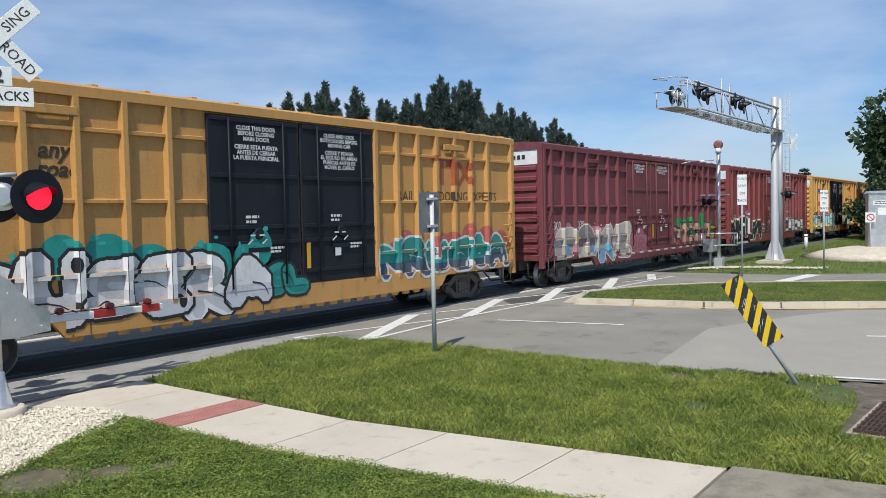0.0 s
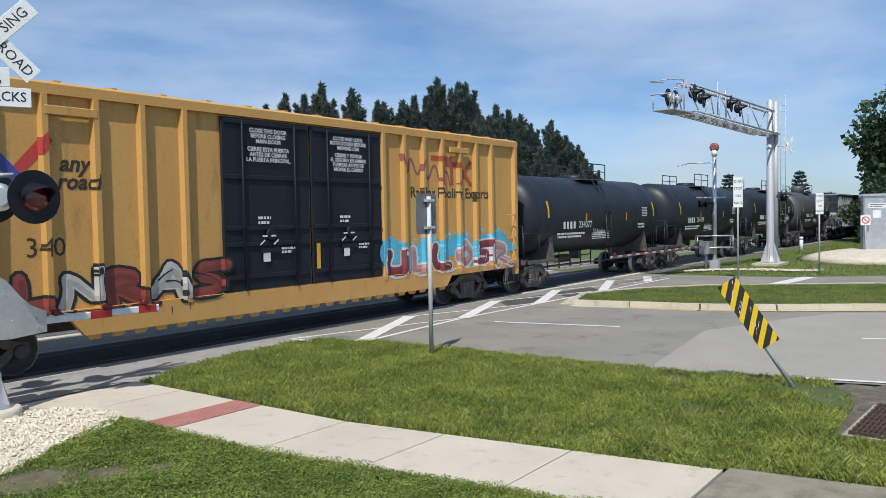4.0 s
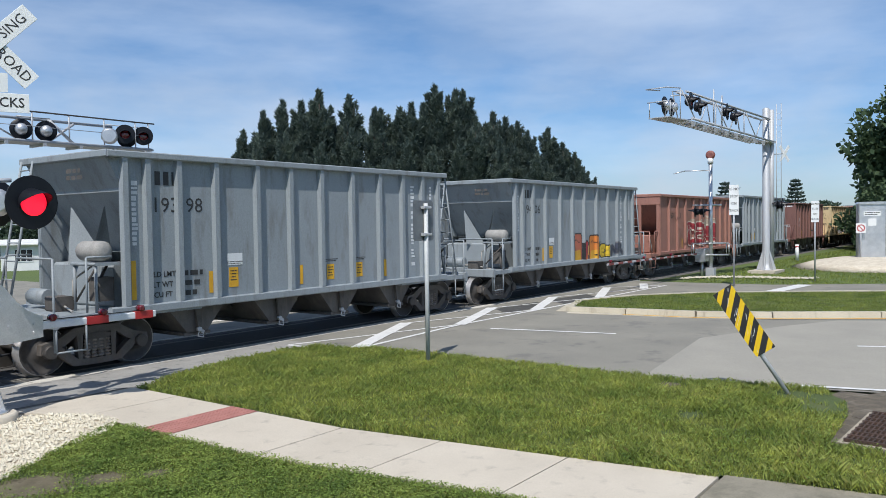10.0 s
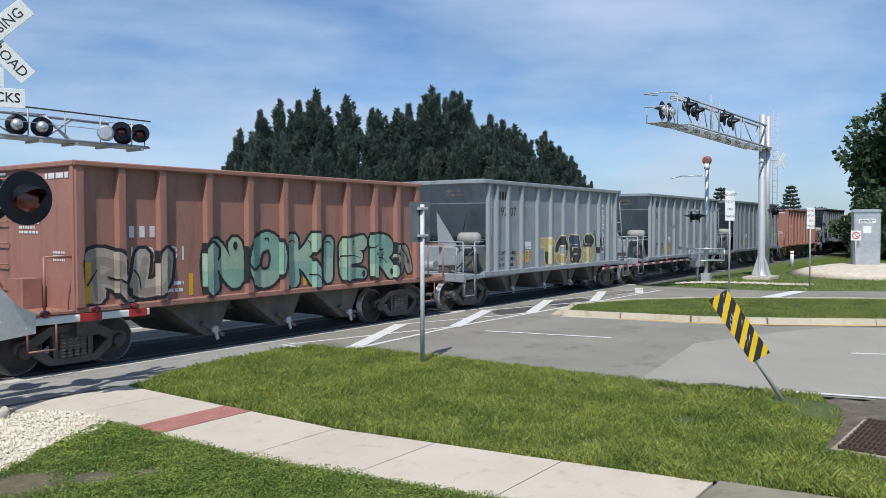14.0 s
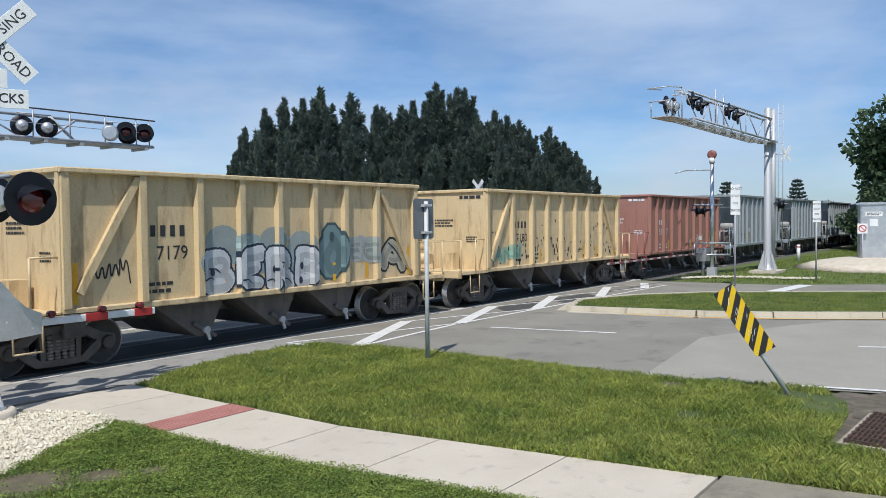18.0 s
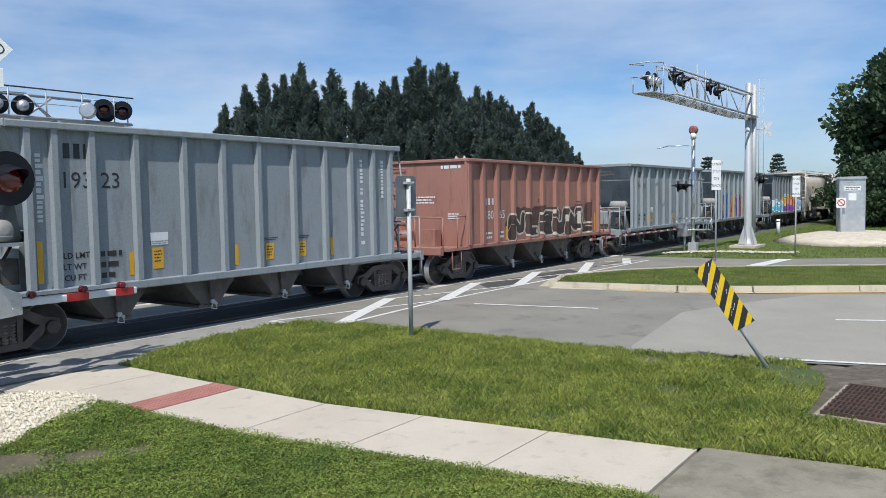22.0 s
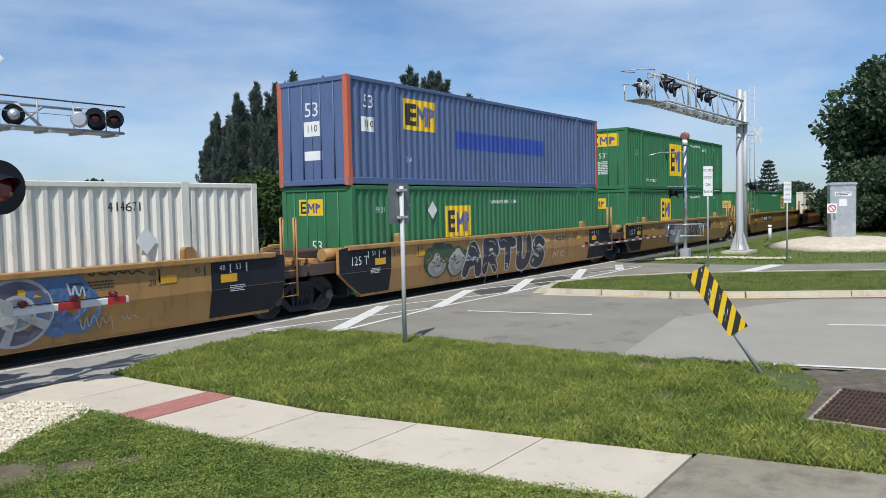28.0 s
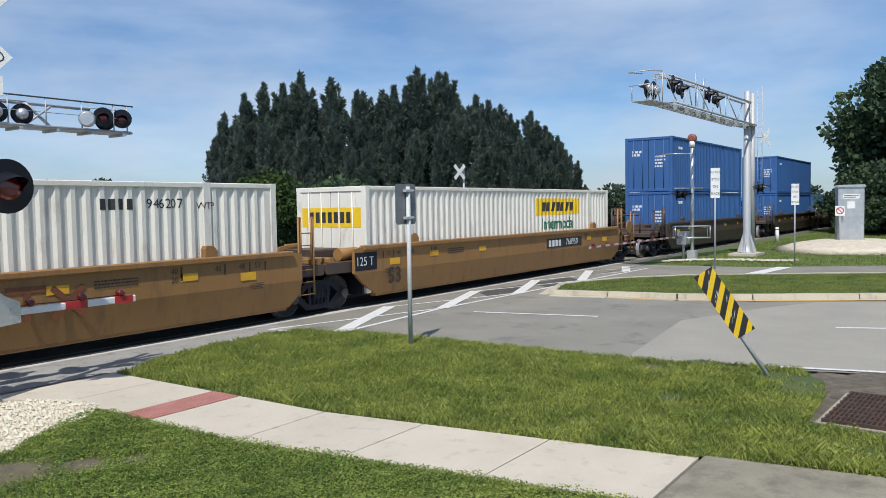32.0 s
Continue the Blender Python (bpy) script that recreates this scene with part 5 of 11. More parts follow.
def wheelset_mesh():
    m = Mesh()
    m.cyl((0, -0.7, 0), (0, 0.7, 0), 0.08, 10)
    for s in (-1, 1):
        y = s * 0.75
        m.lathe([(y - s * 0.09, 0.43), (y - s * 0.085, 0.485), (y - s * 0.055, 0.485), (y - s * 0.05, 0.455), (y + s * 0.07, 0.45), (y + s * 0.072, 0.428), (y + s * 0.07, 0.39),
                 (y + s * 0.03, 0.36), (y + s * 0.015, 0.2), (y + s * 0.09, 0.13), (y + s * 0.12, 0.09)], 24, "y")
    return m


def bright_rims(me):
    """Worn, bright treads on the wheels."""
    me.materials.append(tread_steel)
    for f in me.polygons:
        if math.hypot(f.center.x, f.center.z) > 0.43:
            f.material_index = 1
    return me


def truck(parent, x, clean=False, dark=False):
    """A two-axle bogie: bolster, side frames, springs and wheelsets."""
    key = "pale_truck" if clean else "shaded_truck" if dark else "truck"
    # dark: trucks below the wells in near-black, their shade put into the colour
    cast = dusty_grey if clean else P_BLACK if dark else steel_dark
    if key not in CACHE:
        b = Mesh()
        b.cbox(-0.2, 0.2, -1.1, 1.1, 0.42, 0.72, 0.03)
        f = Mesh()
        for sx in (-1, 1):
            f.prism([(sx * q[0], q[1]) for q in ((1.07, 0.42), (1.05, 0.60), (0.78, 0.66), (0.44, 0.84), (0.0, 0.86), (0.0, 0.72), (0.40, 0.70), (0.62, 0.54), (0.76, 0.50), (0.80, 0.42))], "y", -0.075, 0.075)
            f.prism([(sx * q[0], q[1]) for q in ((0.82, 0.50), (0.74, 0.36), (0.46, 0.14), (0.0, 0.13), (0.0, 0.25), (0.38, 0.26), (0.58, 0.44), (0.70, 0.53))], "y", -0.08, 0.08)
        for sx in (-1, 1):
            f.prism([(sx * 0.28, 0.25), (sx * 0.37, 0.25), (sx * 0.39, 0.72), (sx * 0.28, 0.72)], "y", -0.07, 0.07)
        s = Mesh()
        for dx in (-0.2, -0.067, 0.067, 0.2):
            prof_ = []
            for k in range(6):
                prof_ += [(0.26 + k * 0.06, 0.036), (0.272 + k * 0.06, 0.064), (0.30 + k * 0.06, 0.064), (0.312 + k * 0.06, 0.036)]
            s.lathe(prof_, 9, "z", (dx, 0, 0))
        plank = Mesh()
        plank.cbox(-0.26, 0.26, -0.1, 0.1, 0.62, 0.70, 0.01)
        c = Mesh()
        c.lathe([(-0.05, 0.115), (-0.02, 0.13), (0.1, 0.13)], 12, "y")
        CACHE[key] = (b.data("bolster", cast), f.data("side_frame", cast), s.data("spring_nest", cast if dark else spring_steel), c.data("bearing_cap", wheel_steel),
                          bright_rims(wheelset_mesh().data("wheelset", wheel_steel)), plank.data("bolster_end", cast))
    b, f, s, c, w, win = CACHE[key]
    tr = part("truck", b, None, parent, "dark steel four-wheel truck", (x, 0, 0))
    for y in (-1.0, 1.0):
        part("side_frame", f, None, tr, at=(0, y, 0))
        part("spring_nest", s, None, tr, at=(0, y * 1.055, 0))
        part("bolster_end", win, None, tr, at=(0, y, 0))
        for dx in (-0.9, 0.9):
            part("bearing_cap", c, None, tr, at=(dx, y * 1.1, 0.457))
    for dx in (-0.9, 0.9):
        ws = part("wheelset", w, None, tr, at=(dx, 0, 0.457))
        WHEELS[dx].append(ws)
    return tr


WHEELS = {-0.9: [], 0.9: []}
CARS = []


def car(name, s, label, category="freight car"):
    ob = thing(name, label, category, "freight train cars")
    CARS.append((ob, s))
    return ob


def coupler(parent, x, s):
    m = Mesh()
    m.cbox(min(x, x + s * 0.85), max(x, x + s * 0.85), -0.09, 0.09, 0.72, 0.92, 0.02)
    e = x + s * 0.85
    m.cbox(min(e, e + s * 0.28), max(e, e + s * 0.28), -0.17, 0.15, 0.66, 0.98, 0.03)
    part("coupler", m, steel_dark, parent, "rusty knuckle coupler")
    h = Mesh()
    h.tube([(x + s * 0.1, -0.3, 0.75), (x + s * 0.5, -0.34, 0.42), (x + s * 0.95, -0.28, 0.4)], 0.025, 6)
    part("air_hose", h, black_paint, parent)


def ladder(parent, x, y0, y1, z0, z1, n, material, along="y", name="rung"):
    key = ("rung", x, y0, y1, along, material.name)
    if key not in CACHE:
        m = Mesh()
        if along == "y":
            m.tube([(x + 0.06, y0, 0), (x, y0, 0), (x, y1, 0), (x + 0.06, y1, 0)], 0.014, 5)
        else:
            m.tube([(y0, x + 0.06, 0), (y0, x, 0), (y1, x, 0), (y1, x + 0.06, 0)], 0.014, 5)
        CACHE[key] = m.data(name, material)
    for i in range(n):
        part(name, CACHE[key], None, parent, at=(0, 0, z0 + (z1 - z0) * i / (n - 1)))


def pipe(name, pts, r, material, parent, label=""):
    m = Mesh()
    m.tube(pts, r, 6)
    return part(name, m, material, parent, label)


def block(name, dims, material, parent, label="", c=0.02):
    m = Mesh()
    m.cbox(*dims, c)
    return part(name, m, material, parent, label)


# -- painted tags
def blob(cx, cz, rx, rz, n=11, rnd=None):
    return [(cx + rx * math.cos(2 * math.pi * i / n) * (rnd.uniform(0.85, 1.12) if rnd else 1), cz + rz * math.sin(2 * math.pi * i / n) * (rnd.uniform(0.85, 1.12) if rnd else 1)) for i in range(n)]


def stroke(x0, z0, x1, z1, w0, w1):
    d = Vector((x1 - x0, z1 - z0))
    d = d.normalized() if d.length > 1e-6 else Vector((1, 0))
    s = Vector((-d.y, d.x))
    a, b = Vector((x0, z0)), Vector((x1, z1))
    return [tuple(a - s * w0), tuple(b - s * w1), tuple(b + s * w1), tuple(a + s * w0)]


def grow(poly, e):
    cx, cz = sum(p[0] for p in poly) / len(poly), sum(p[1] for p in poly) / len(poly)
    out = []
    for x, z in poly:
        d = math.hypot(x - cx, z - cz) + 1e-6
        out.append((x + (x - cx) / d * e, z + (z - cz) / d * e))
    return out


SPRAY = {}


def spray(color):
    key = tuple(color)
    if key not in SPRAY:
        SPRAY[key] = surface("spray_paint", color, 0.5, second=tuple(c * 0.8 for c in color), scale=2.2, fine=30, bump=0.03, amount=0.7, grime=tuple(c * 0.5 for c in color), grime_amount=0.2)
    return SPRAY[key]


GLYPHS = [  # strokes on a unit cell, as abstract letter-like forms
    [(0.1, 0, 0.1, 1), (0.1, 0.95, 0.8, 0.75), (0.8, 0.75, 0.15, 0.45), (0.3, 0.5, 0.9, 0.0)],
    [(0.9, 0.9, 0.15, 0.85), (0.15, 0.9, 0.1, 0.1), (0.1, 0.1, 0.9, 0.1), (0.15, 0.5, 0.7, 0.5)],
    [(0.1, 0.1, 0.45, 0.95), (0.45, 0.95, 0.9, 0.05), (0.25, 0.4, 0.75, 0.4)],
    [(0.1, 0.0, 0.1, 0.95), (0.1, 0.9, 0.85, 0.1), (0.85, 0.0, 0.85, 1.0)],
    [(0.85, 0.9, 0.2, 0.85), (0.2, 0.85, 0.2, 0.55), (0.2, 0.5, 0.8, 0.45), (0.8, 0.45, 0.8, 0.1), (0.8, 0.1, 0.1, 0.12)],
    [(0.5, 0.95, 0.12, 0.5), (0.12, 0.5, 0.5, 0.05), (0.5, 0.05, 0.88, 0.5), (0.88, 0.5, 0.5, 0.95)],
    [(0.15, 0.95, 0.15, 0.1), (0.15, 0.15, 0.85, 0.1)],
    [(0.1, 0.95, 0.85, 0.05), (0.85, 0.95, 0.1, 0.05)],
    [(0.15, 0.95, 0.15, 0.1), (0.15, 0.1, 0.85, 0.15), (0.85, 0.1, 0.85, 0.95)],
]


def curved(pts, rounds=2):
    """Cuts the corners of a line to make it flow."""
    for _ in range(rounds):
        if len(pts) < 3:
            return pts
        out = [pts[0]]
        for (ax, az), (bx, bz) in zip(pts, pts[1:]):
            out += [(ax * 0.75 + bx * 0.25, az * 0.75 + bz * 0.25), (ax * 0.25 + bx * 0.75, az * 0.25 + bz * 0.75)]
        pts = out + [pts[-1]]
    return pts


def ribbon(pts, w0, w1, more=0.0, shift=(0, 0)):
    """A swelling brush line as convex pieces: a quad for each step and a round at each joint."""
    out, n = [], len(pts) - 1
    ws = [w0 + (w1 - w0) * i / max(n, 1) + more for i in range(n + 1)]
    pts = [(x + shift[0], z + shift[1]) for x, z in pts]
    for i in range(n):
        if math.hypot(pts[i + 1][0] - pts[i][0], pts[i + 1][1] - pts[i][1]) > 1e-4:
            out.append(stroke(*pts[i], *pts[i + 1], ws[i], ws[i + 1]))
    for (x, z), w in list(zip(pts, ws))[(0 if more else 1):(n + 1 if more else n)]:
        out.append([(x + w * math.cos(k * 0.7854 + 0.39), z + w * math.sin(k * 0.7854 + 0.39)) for k in range(8)])
    return out


def laid_words(parent, text, size, color, x, z, bands, wide=1.0, bold=0.0, slant=0.0):
    """Words painted over the panels and posts of a car's side."""
    cu = bpy.data.curves.new("word", "FONT")
    cu.body, cu.size, cu.align_x, cu.align_y, cu.resolution_u, cu.offset, cu.shear = text, size, "CENTER", "CENTER", 2, bold, slant
    tmp = bpy.data.objects.new("word", cu)
    me = bpy.data.meshes.new_from_object(tmp)
    bpy.data.objects.remove(tmp)
    bpy.data.curves.remove(cu)
    me.calc_loop_triangles()
    tris = [[(x + me.vertices[k].co.x * wide, z + me.vertices[k].co.y) for k in t.vertices] for t in me.loop_triangles]
    bpy.data.meshes.remove(me)
    lay(parent, "lettering", tris, color, 0.005, bands, "painted words")


STEPS = {}   # car: (height of a low side rail, level and length of its sill)


def lay(parent, name, polys, color, off, bands, label="spray-painted lettering", lo_z=-9.0, hi_z=99.0):
    """Lays flat painted shapes on the panels, posts, low rail and sill of a car's side."""
    m = Mesh()
    rail, sill, length = STEPS.get(parent.name, (None, None, 0))
    for k, p in enumerate(polys):
        lift = off + 0.000012 * (k % 40)
        y_prev = -9
        for lo, hi, y in bands:
            q = clip_x(p, lo, hi)
            q = clip_z(q, lo_z, hi_z) if len(q) > 2 else q
            rise, y_prev = y_prev - y, y
            if len(q) < 3:
                continue
            edge_z = [z for x, z in q if x < lo + 0.0005]
            if 0.08 < rise < 0.2 and len(edge_z) > 1:
                za, zb = max(min(edge_z), sill or 1.2), max(edge_z)
                if zb > za + 0.002:
                    m.face([(lo - 0.036 - lift, y + rise, za), (lo - 0.002 - lift, y - lift, za), (lo - 0.002 - lift, y - lift, zb), (lo - 0.036 - lift, y + rise, zb)])
            cuts_ = [(-9, 99, y)]
            if sill:
                low = 0.665 if lo > 3.9 and hi < length - 3.9 else 0.985
                cuts_ = [(low, sill, -1.6), (sill, 99, y)]
                if rail and y > -1.56:
                    cuts_ = [(low, sill, -1.6), (sill, rail - 0.035, y), (rail - 0.035, rail + 0.035, -1.577), (rail + 0.035, 99, y)]
            for z0_, z1_, yy in cuts_:
                r = clip_z(q, z0_, z1_)
                if len(r) > 2:
                    m.face([(x, yy - lift, z) for x, z in r])
    if m.f:
        part(name, m, spray(color), parent, label)


def sprayed(parent, forms, fills, edge, bands, rnd, thick, rim, shine=None, cloud=None, box=(0, 1, 0, 1), shade=None, creases=True, level=0.0, key=None):
    """Sprayed lettering in layers: cloud, cast shadow, rim, two-tone fill, creases, gleams and drips; forms: lists of lines, one list a letter."""
    x0, x1, z0, z1 = box
    hgt = z1 - z0
    if cloud:
        body, spots, n = [], [], max(4, int((x1 - x0) / 0.42))
        for i in range(n):
            cx, cz = x0 + (i + 0.5) * (x1 - x0) / n, z0 + hgt * rnd.uniform(0.5, 1.02)
            body.append(blob(cx, cz, rnd.uniform(0.3, 0.55), rnd.uniform(0.2, 0.42), 14, None))
            for _ in range(3):
                spots.append(blob(cx + rnd.uniform(-0.3, 0.3), cz + rnd.uniform(-0.1, 0.42), rnd.uniform(0.02, 0.1), rnd.uniform(0.02, 0.09), 8, None))
        lay(parent, "tag_cloud", body, cloud, 0.003, bands, "sprayed cloud behind lettering")
        lay(parent, "tag_cloud", spots, tuple(min(1, c * 1.35 + 0.02) for c in cloud), 0.0042, bands, "sprayed bubbles")
    all_dark, all_shine = [], []
    for i, lines in enumerate(forms):
        base = 0.006 + level + 0.0016 * (i % 6)
        cols = fills[i % len(fills)]
        cols = cols if isinstance(cols[0], tuple) else (cols,)
        ws = [(thick * rnd.uniform(0.75, 1.15), thick * rnd.uniform(0.6, 1.2)) for _ in lines]
        if shade:
            lay(parent, "tag_shadow", [q for l, (a, b) in zip(lines, ws) for q in ribbon(l, a, b, rim * 0.6, (-0.1, -0.07))], shade, base, bands)
        if key:
            lay(parent, "tag_keyline", [q for l, (a, b) in zip(lines, ws) for q in ribbon(l, a, b, rim + 0.03)], key, base + 0.0002, bands, "thin black keyline")
        lay(parent, "tag_outline", [q for l, (a, b) in zip(lines, ws) for q in ribbon(l, a, b, rim)], edge, base + 0.0007, bands)
        fill = [q for l, (a, b) in zip(lines, ws) for q in ribbon(l, a, b, 0.0001)]
        lim = z0 + hgt * rnd.uniform(0.35, 0.6)
        if len(cols) > 1:
            lay(parent, "tag_fill", fill, cols[0], base + 0.0010, bands, lo_z=lim)
            lay(parent, "tag_fill", fill, cols[1], base + 0.0010, bands, hi_z=lim)
        else:
            lay(parent, "tag_fill", fill, cols[0], base + 0.0010, bands)
            soft = tuple(c * 0.72 for c in cols[0])
            lay(parent, "tag_fill", [r for l, (a, b) in zip(lines, ws) for r in ribbon(l, a * 0.45, b * 0.45, 0.0001, (0.25 * thick, -0.35 * thick))], soft, base + 0.00128, bands)
        dark = []
        for l, (a, b) in zip(lines, ws):
            if creases and rnd.random() < 0.8 and len(l) > 1:
                j = rnd.randrange(len(l) - 1)
                (ax, az), (bx, bz) = l[j], l[min(j + 2, len(l) - 1)]
                dark += ribbon(curved([(ax - a * 0.9, az + a * 0.3), ((ax + bx) / 2, (az + bz) / 2 + a * 0.4), (bx + b * 0.4, bz - b * 0.2)], 1), 0.02, 0.008)
            if creases and rnd.random() < 0.4:
                dark.append(blob(l[-1][0], l[-1][1], thick * 0.32, thick * 0.5, 9, None))
        all_dark += dark
        all_shine += [q for l, (a, b) in zip(lines, ws) for q in ribbon(l[:max(2, len(l) // 3)], 0.022, 0.008, 0.0, (-a * 0.5, a * 0.35))]
    lay(parent, "tag_line", all_dark, min(key or edge, edge), level + 0.0166, bands)
    if shine:
        lay(parent, "tag_shine", all_shine, shine, level + 0.0172, bands)
    drips = []
    for _ in range(int((x1 - x0) * 0.8)):
        cx, cz = rnd.uniform(x0, x1), z0 + hgt * rnd.uniform(0.0, 0.3)
        drips.append(stroke(cx, cz, cx + rnd.uniform(-0.01, 0.01), cz - rnd.uniform(0.1, 0.35), 0.011, 0.007))
    lay(parent, "tag_drip", drips, edge, 0.0055, bands, "thin drips of paint")


def tag(parent, x0, x1, z0, z1, fills, edge, n, bands, seed, cloud=None, thick=0.16, shine=None, order=None):
    """Big spray-painted lettering made of abstract flowing strokes; bands: (x from, x to, y) of the flat areas it lies on."""
    rnd = random.Random(seed)
    cell, hgt = (x1 - x0) / n, z1 - z0
    thick = min(thick, 0.3 * cell, 0.2 * hgt)
    forms = []
    for i in range(n):
        g = GLYPHS[(order[i] if order else rnd.randrange(len(GLYPHS))) % len(GLYPHS)]
        tilt, bz, wz = rnd.uniform(-0.15, 0.25), z0 + thick + rnd.uniform(0, 0.08) * hgt, (hgt - 2 * thick) * rnd.uniform(0.85, 1.08)
        lines, chain = [], []
        for a, b, c, d in g:
            if chain and math.hypot(chain[-1][0] - a, chain[-1][1] - b) < 0.12:
                chain.append((c, d))
            else:
                if chain:
                    lines.append(chain)
                chain = [(a, b), ((a + c) / 2 + rnd.uniform(-0.16, 0.16), (b + d) / 2 + rnd.uniform(-0.08, 0.08)), (c, d)]
        lines.append(chain)
        forms.append([curved([(x0 + (i + 0.02 + u * 0.96) * cell + tilt * (v - 0.5) * cell * 0.6 + rnd.uniform(-0.05, 0.05) * cell, bz + (v + rnd.uniform(-0.04, 0.04)) * wz) for u, v in l], 1) for l in lines])
    sprayed(parent, forms, fills, edge, bands, rnd, thick, min(0.07, 0.35 * thick + 0.012), shine, cloud, (x0, x1, z0, z1))


BONES = {  # lines of sprayed capitals on a unit cell
    "A": [[(0, 0), (0.22, 0.6), (0.5, 1), (0.75, 0.6), (1, 0)], [(0.2, 0.36), (0.82, 0.4)]],
    "B": [[(0.1, 0), (0.06, 0.5), (0.1, 1)], [(0.1, 1), (0.65, 1.02), (0.85, 0.76), (0.55, 0.54), (0.2, 0.52)], [(0.2, 0.52), (0.75, 0.5), (0.98, 0.24), (0.7, 0), (0.1, 0)]],
    "C": [[(0.95, 0.8), (0.6, 1.04), (0.08, 0.8), (0.06, 0.2), (0.5, -0.03), (0.98, 0.2)]],
    "D": [[(0.12, 0), (0.08, 0.5), (0.12, 1)], [(-0.05, 1), (0.6, 1.02), (0.98, 0.66), (0.95, 0.3), (0.6, 0), (0.1, 0)]],
    "E": [[(0.95, 1.0), (0.4, 0.94), (0.08, 0.98), (0.06, 0.5), (0.1, 0.02), (0.5, 0.06), (1.0, 0)], [(0.1, 0.52), (0.78, 0.56)]],
    "F": [[(0.98, 1.0), (0.4, 0.95), (0.1, 0.98), (0.08, 0.5), (0.12, -0.02)], [(0.1, 0.5), (0.75, 0.55)]],
    "H": [[(0.08, 0), (0.05, 0.5), (0.1, 1)], [(0.92, 0), (0.96, 0.5), (0.9, 1)], [(0.08, 0.5), (0.92, 0.52)]],
    "I": [[(0.5, 0), (0.42, 0.5), (0.5, 1)]],
    "K": [[(0.1, 0), (0.06, 0.5), (0.1, 1)], [(0.95, 1), (0.6, 0.7), (0.15, 0.5)], [(0.3, 0.55), (0.65, 0.35), (1.0, -0.02)]],
    "L": [[(0.2, 1), (0.15, 0.5), (0.15, 0.05), (0.5, 0.05), (0.95, 0.0)]],
    "M": [[(0.02, 0), (0.08, 0.6), (0.18, 1), (0.36, 0.7), (0.5, 0.3), (0.66, 0.7), (0.84, 1), (0.94, 0.6), (1, 0)]],
    "N": [[(0.06, 0), (0.04, 0.5), (0.12, 1), (0.36, 0.72), (0.66, 0.28), (0.9, 0.0), (0.95, 0.5), (0.9, 1)]],
    "O": [[(0.5, 1.02), (0.1, 0.85), (0.04, 0.35), (0.35, -0.02), (0.85, 0.1), (0.98, 0.6), (0.75, 0.98), (0.45, 1.02)]],
    "R": [[(0.1, 0), (0.06, 0.5), (0.1, 1)], [(0.08, 1), (0.7, 1.02), (0.9, 0.74), (0.6, 0.5), (0.2, 0.48)], [(0.4, 0.48), (0.7, 0.3), (1.0, -0.02)]],
    "S": [[(0.94, 0.86), (0.6, 1.03), (0.12, 0.88), (0.18, 0.58), (0.8, 0.46), (0.92, 0.14), (0.5, -0.03), (0.04, 0.14)]],
    "T": [[(0, 0.96), (0.5, 1.0), (1, 0.94)], [(0.5, 0.96), (0.46, 0.5), (0.5, 0)]],
    "U": [[(0.08, 1), (0.04, 0.5), (0.2, 0.02), (0.8, 0.02), (0.96, 0.5), (0.92, 1)]],
    "X": [[(0, 0), (0.5, 0.52), (0.98, 1)], [(0.02, 1), (0.45, 0.52), (1, 0)]],
}


def painted_word(parent, text, x0, x1, z0, z1, fills, edge, bands, rim=0.2, tilt=0.12, shine=None, cloud=None, shade=None, fat=0.155, level=0.0, key=None):
    """A sprayed word in fat flowing capitals that overlap one another."""
    rnd = random.Random(text)
    slots = [0.5 if ch == "I" else 1.25 if ch == "M" else 1.0 for ch in text]
    unit, x = (x1 - x0) / sum(slots), x0
    hgt = z1 - z0
    thick = min(fat * hgt, 0.24 * unit)
    forms = []
    for i, ch in enumerate(text):
        cell, lean = unit * slots[i], tilt * (1 if i % 2 else -1) * 0.6
        bz, wz, w = z0 + thick + rnd.uniform(0, 0.05) * hgt, (hgt - 2 * thick) * rnd.uniform(0.94, 1.08), max(cell * 1.04 - 2 * thick, 0.02)
        forms.append([curved([(x + thick + u * w + lean * (v - 0.5) * hgt * 0.5 + rnd.uniform(-0.03, 0.03) * cell, bz + (v + rnd.uniform(-0.03, 0.03)) * wz) for u, v in l]) for l in BONES[ch]])
        x += cell
    sprayed(parent, forms, fills, edge, bands, rnd, thick, 0.02 + rim * 0.2, shine, cloud, (x0, x1, z0, z1), shade, creases=rim < 0.25, level=level, key=key)


def block_word(parent, glyphs, bands, rim, shadow, shift=(-0.2, -0.03)):
    """Fat sprayed letters in colour bands with a pale rim over a black drop shadow; glyph: (convex pieces, [(x to, colour)])."""
    for i, (pieces, stops) in enumerate(glyphs):
        layers = [("tag_shadow", [[(x + shift[0] * k, z + shift[1] * k) for x, z in grow(q, 0.05)] for q in pieces for k in (0.35, 1.0)], shadow, -99, 99, 0.006 + 0.0003 * i),
                  ("tag_outline", [grow(q, 0.03) for q in pieces], rim, -99, 99, 0.011 + 0.0003 * i)]
        x = -99
        for to, col in stops:
            layers.append(("tag_fill", pieces, col, x, to, 0.015 + 0.0003 * i))
            x = to
        for nm, polys, col, xa, xb, off in layers:
            m = Mesh()
            for k, q in enumerate(polys):
                for lo, hi, y in bands:
                    r = clip_x(q, max(lo, xa), min(hi, xb))
                    r = clip_z(r, 1.06, 9) if len(r) > 2 else r
                    if len(r) > 2:
                        m.face([(u, y - off - 0.00003 * k, v) for u, v in r])
            if m.f:
                part(nm, m, spray(col), parent, "spray-painted letter")


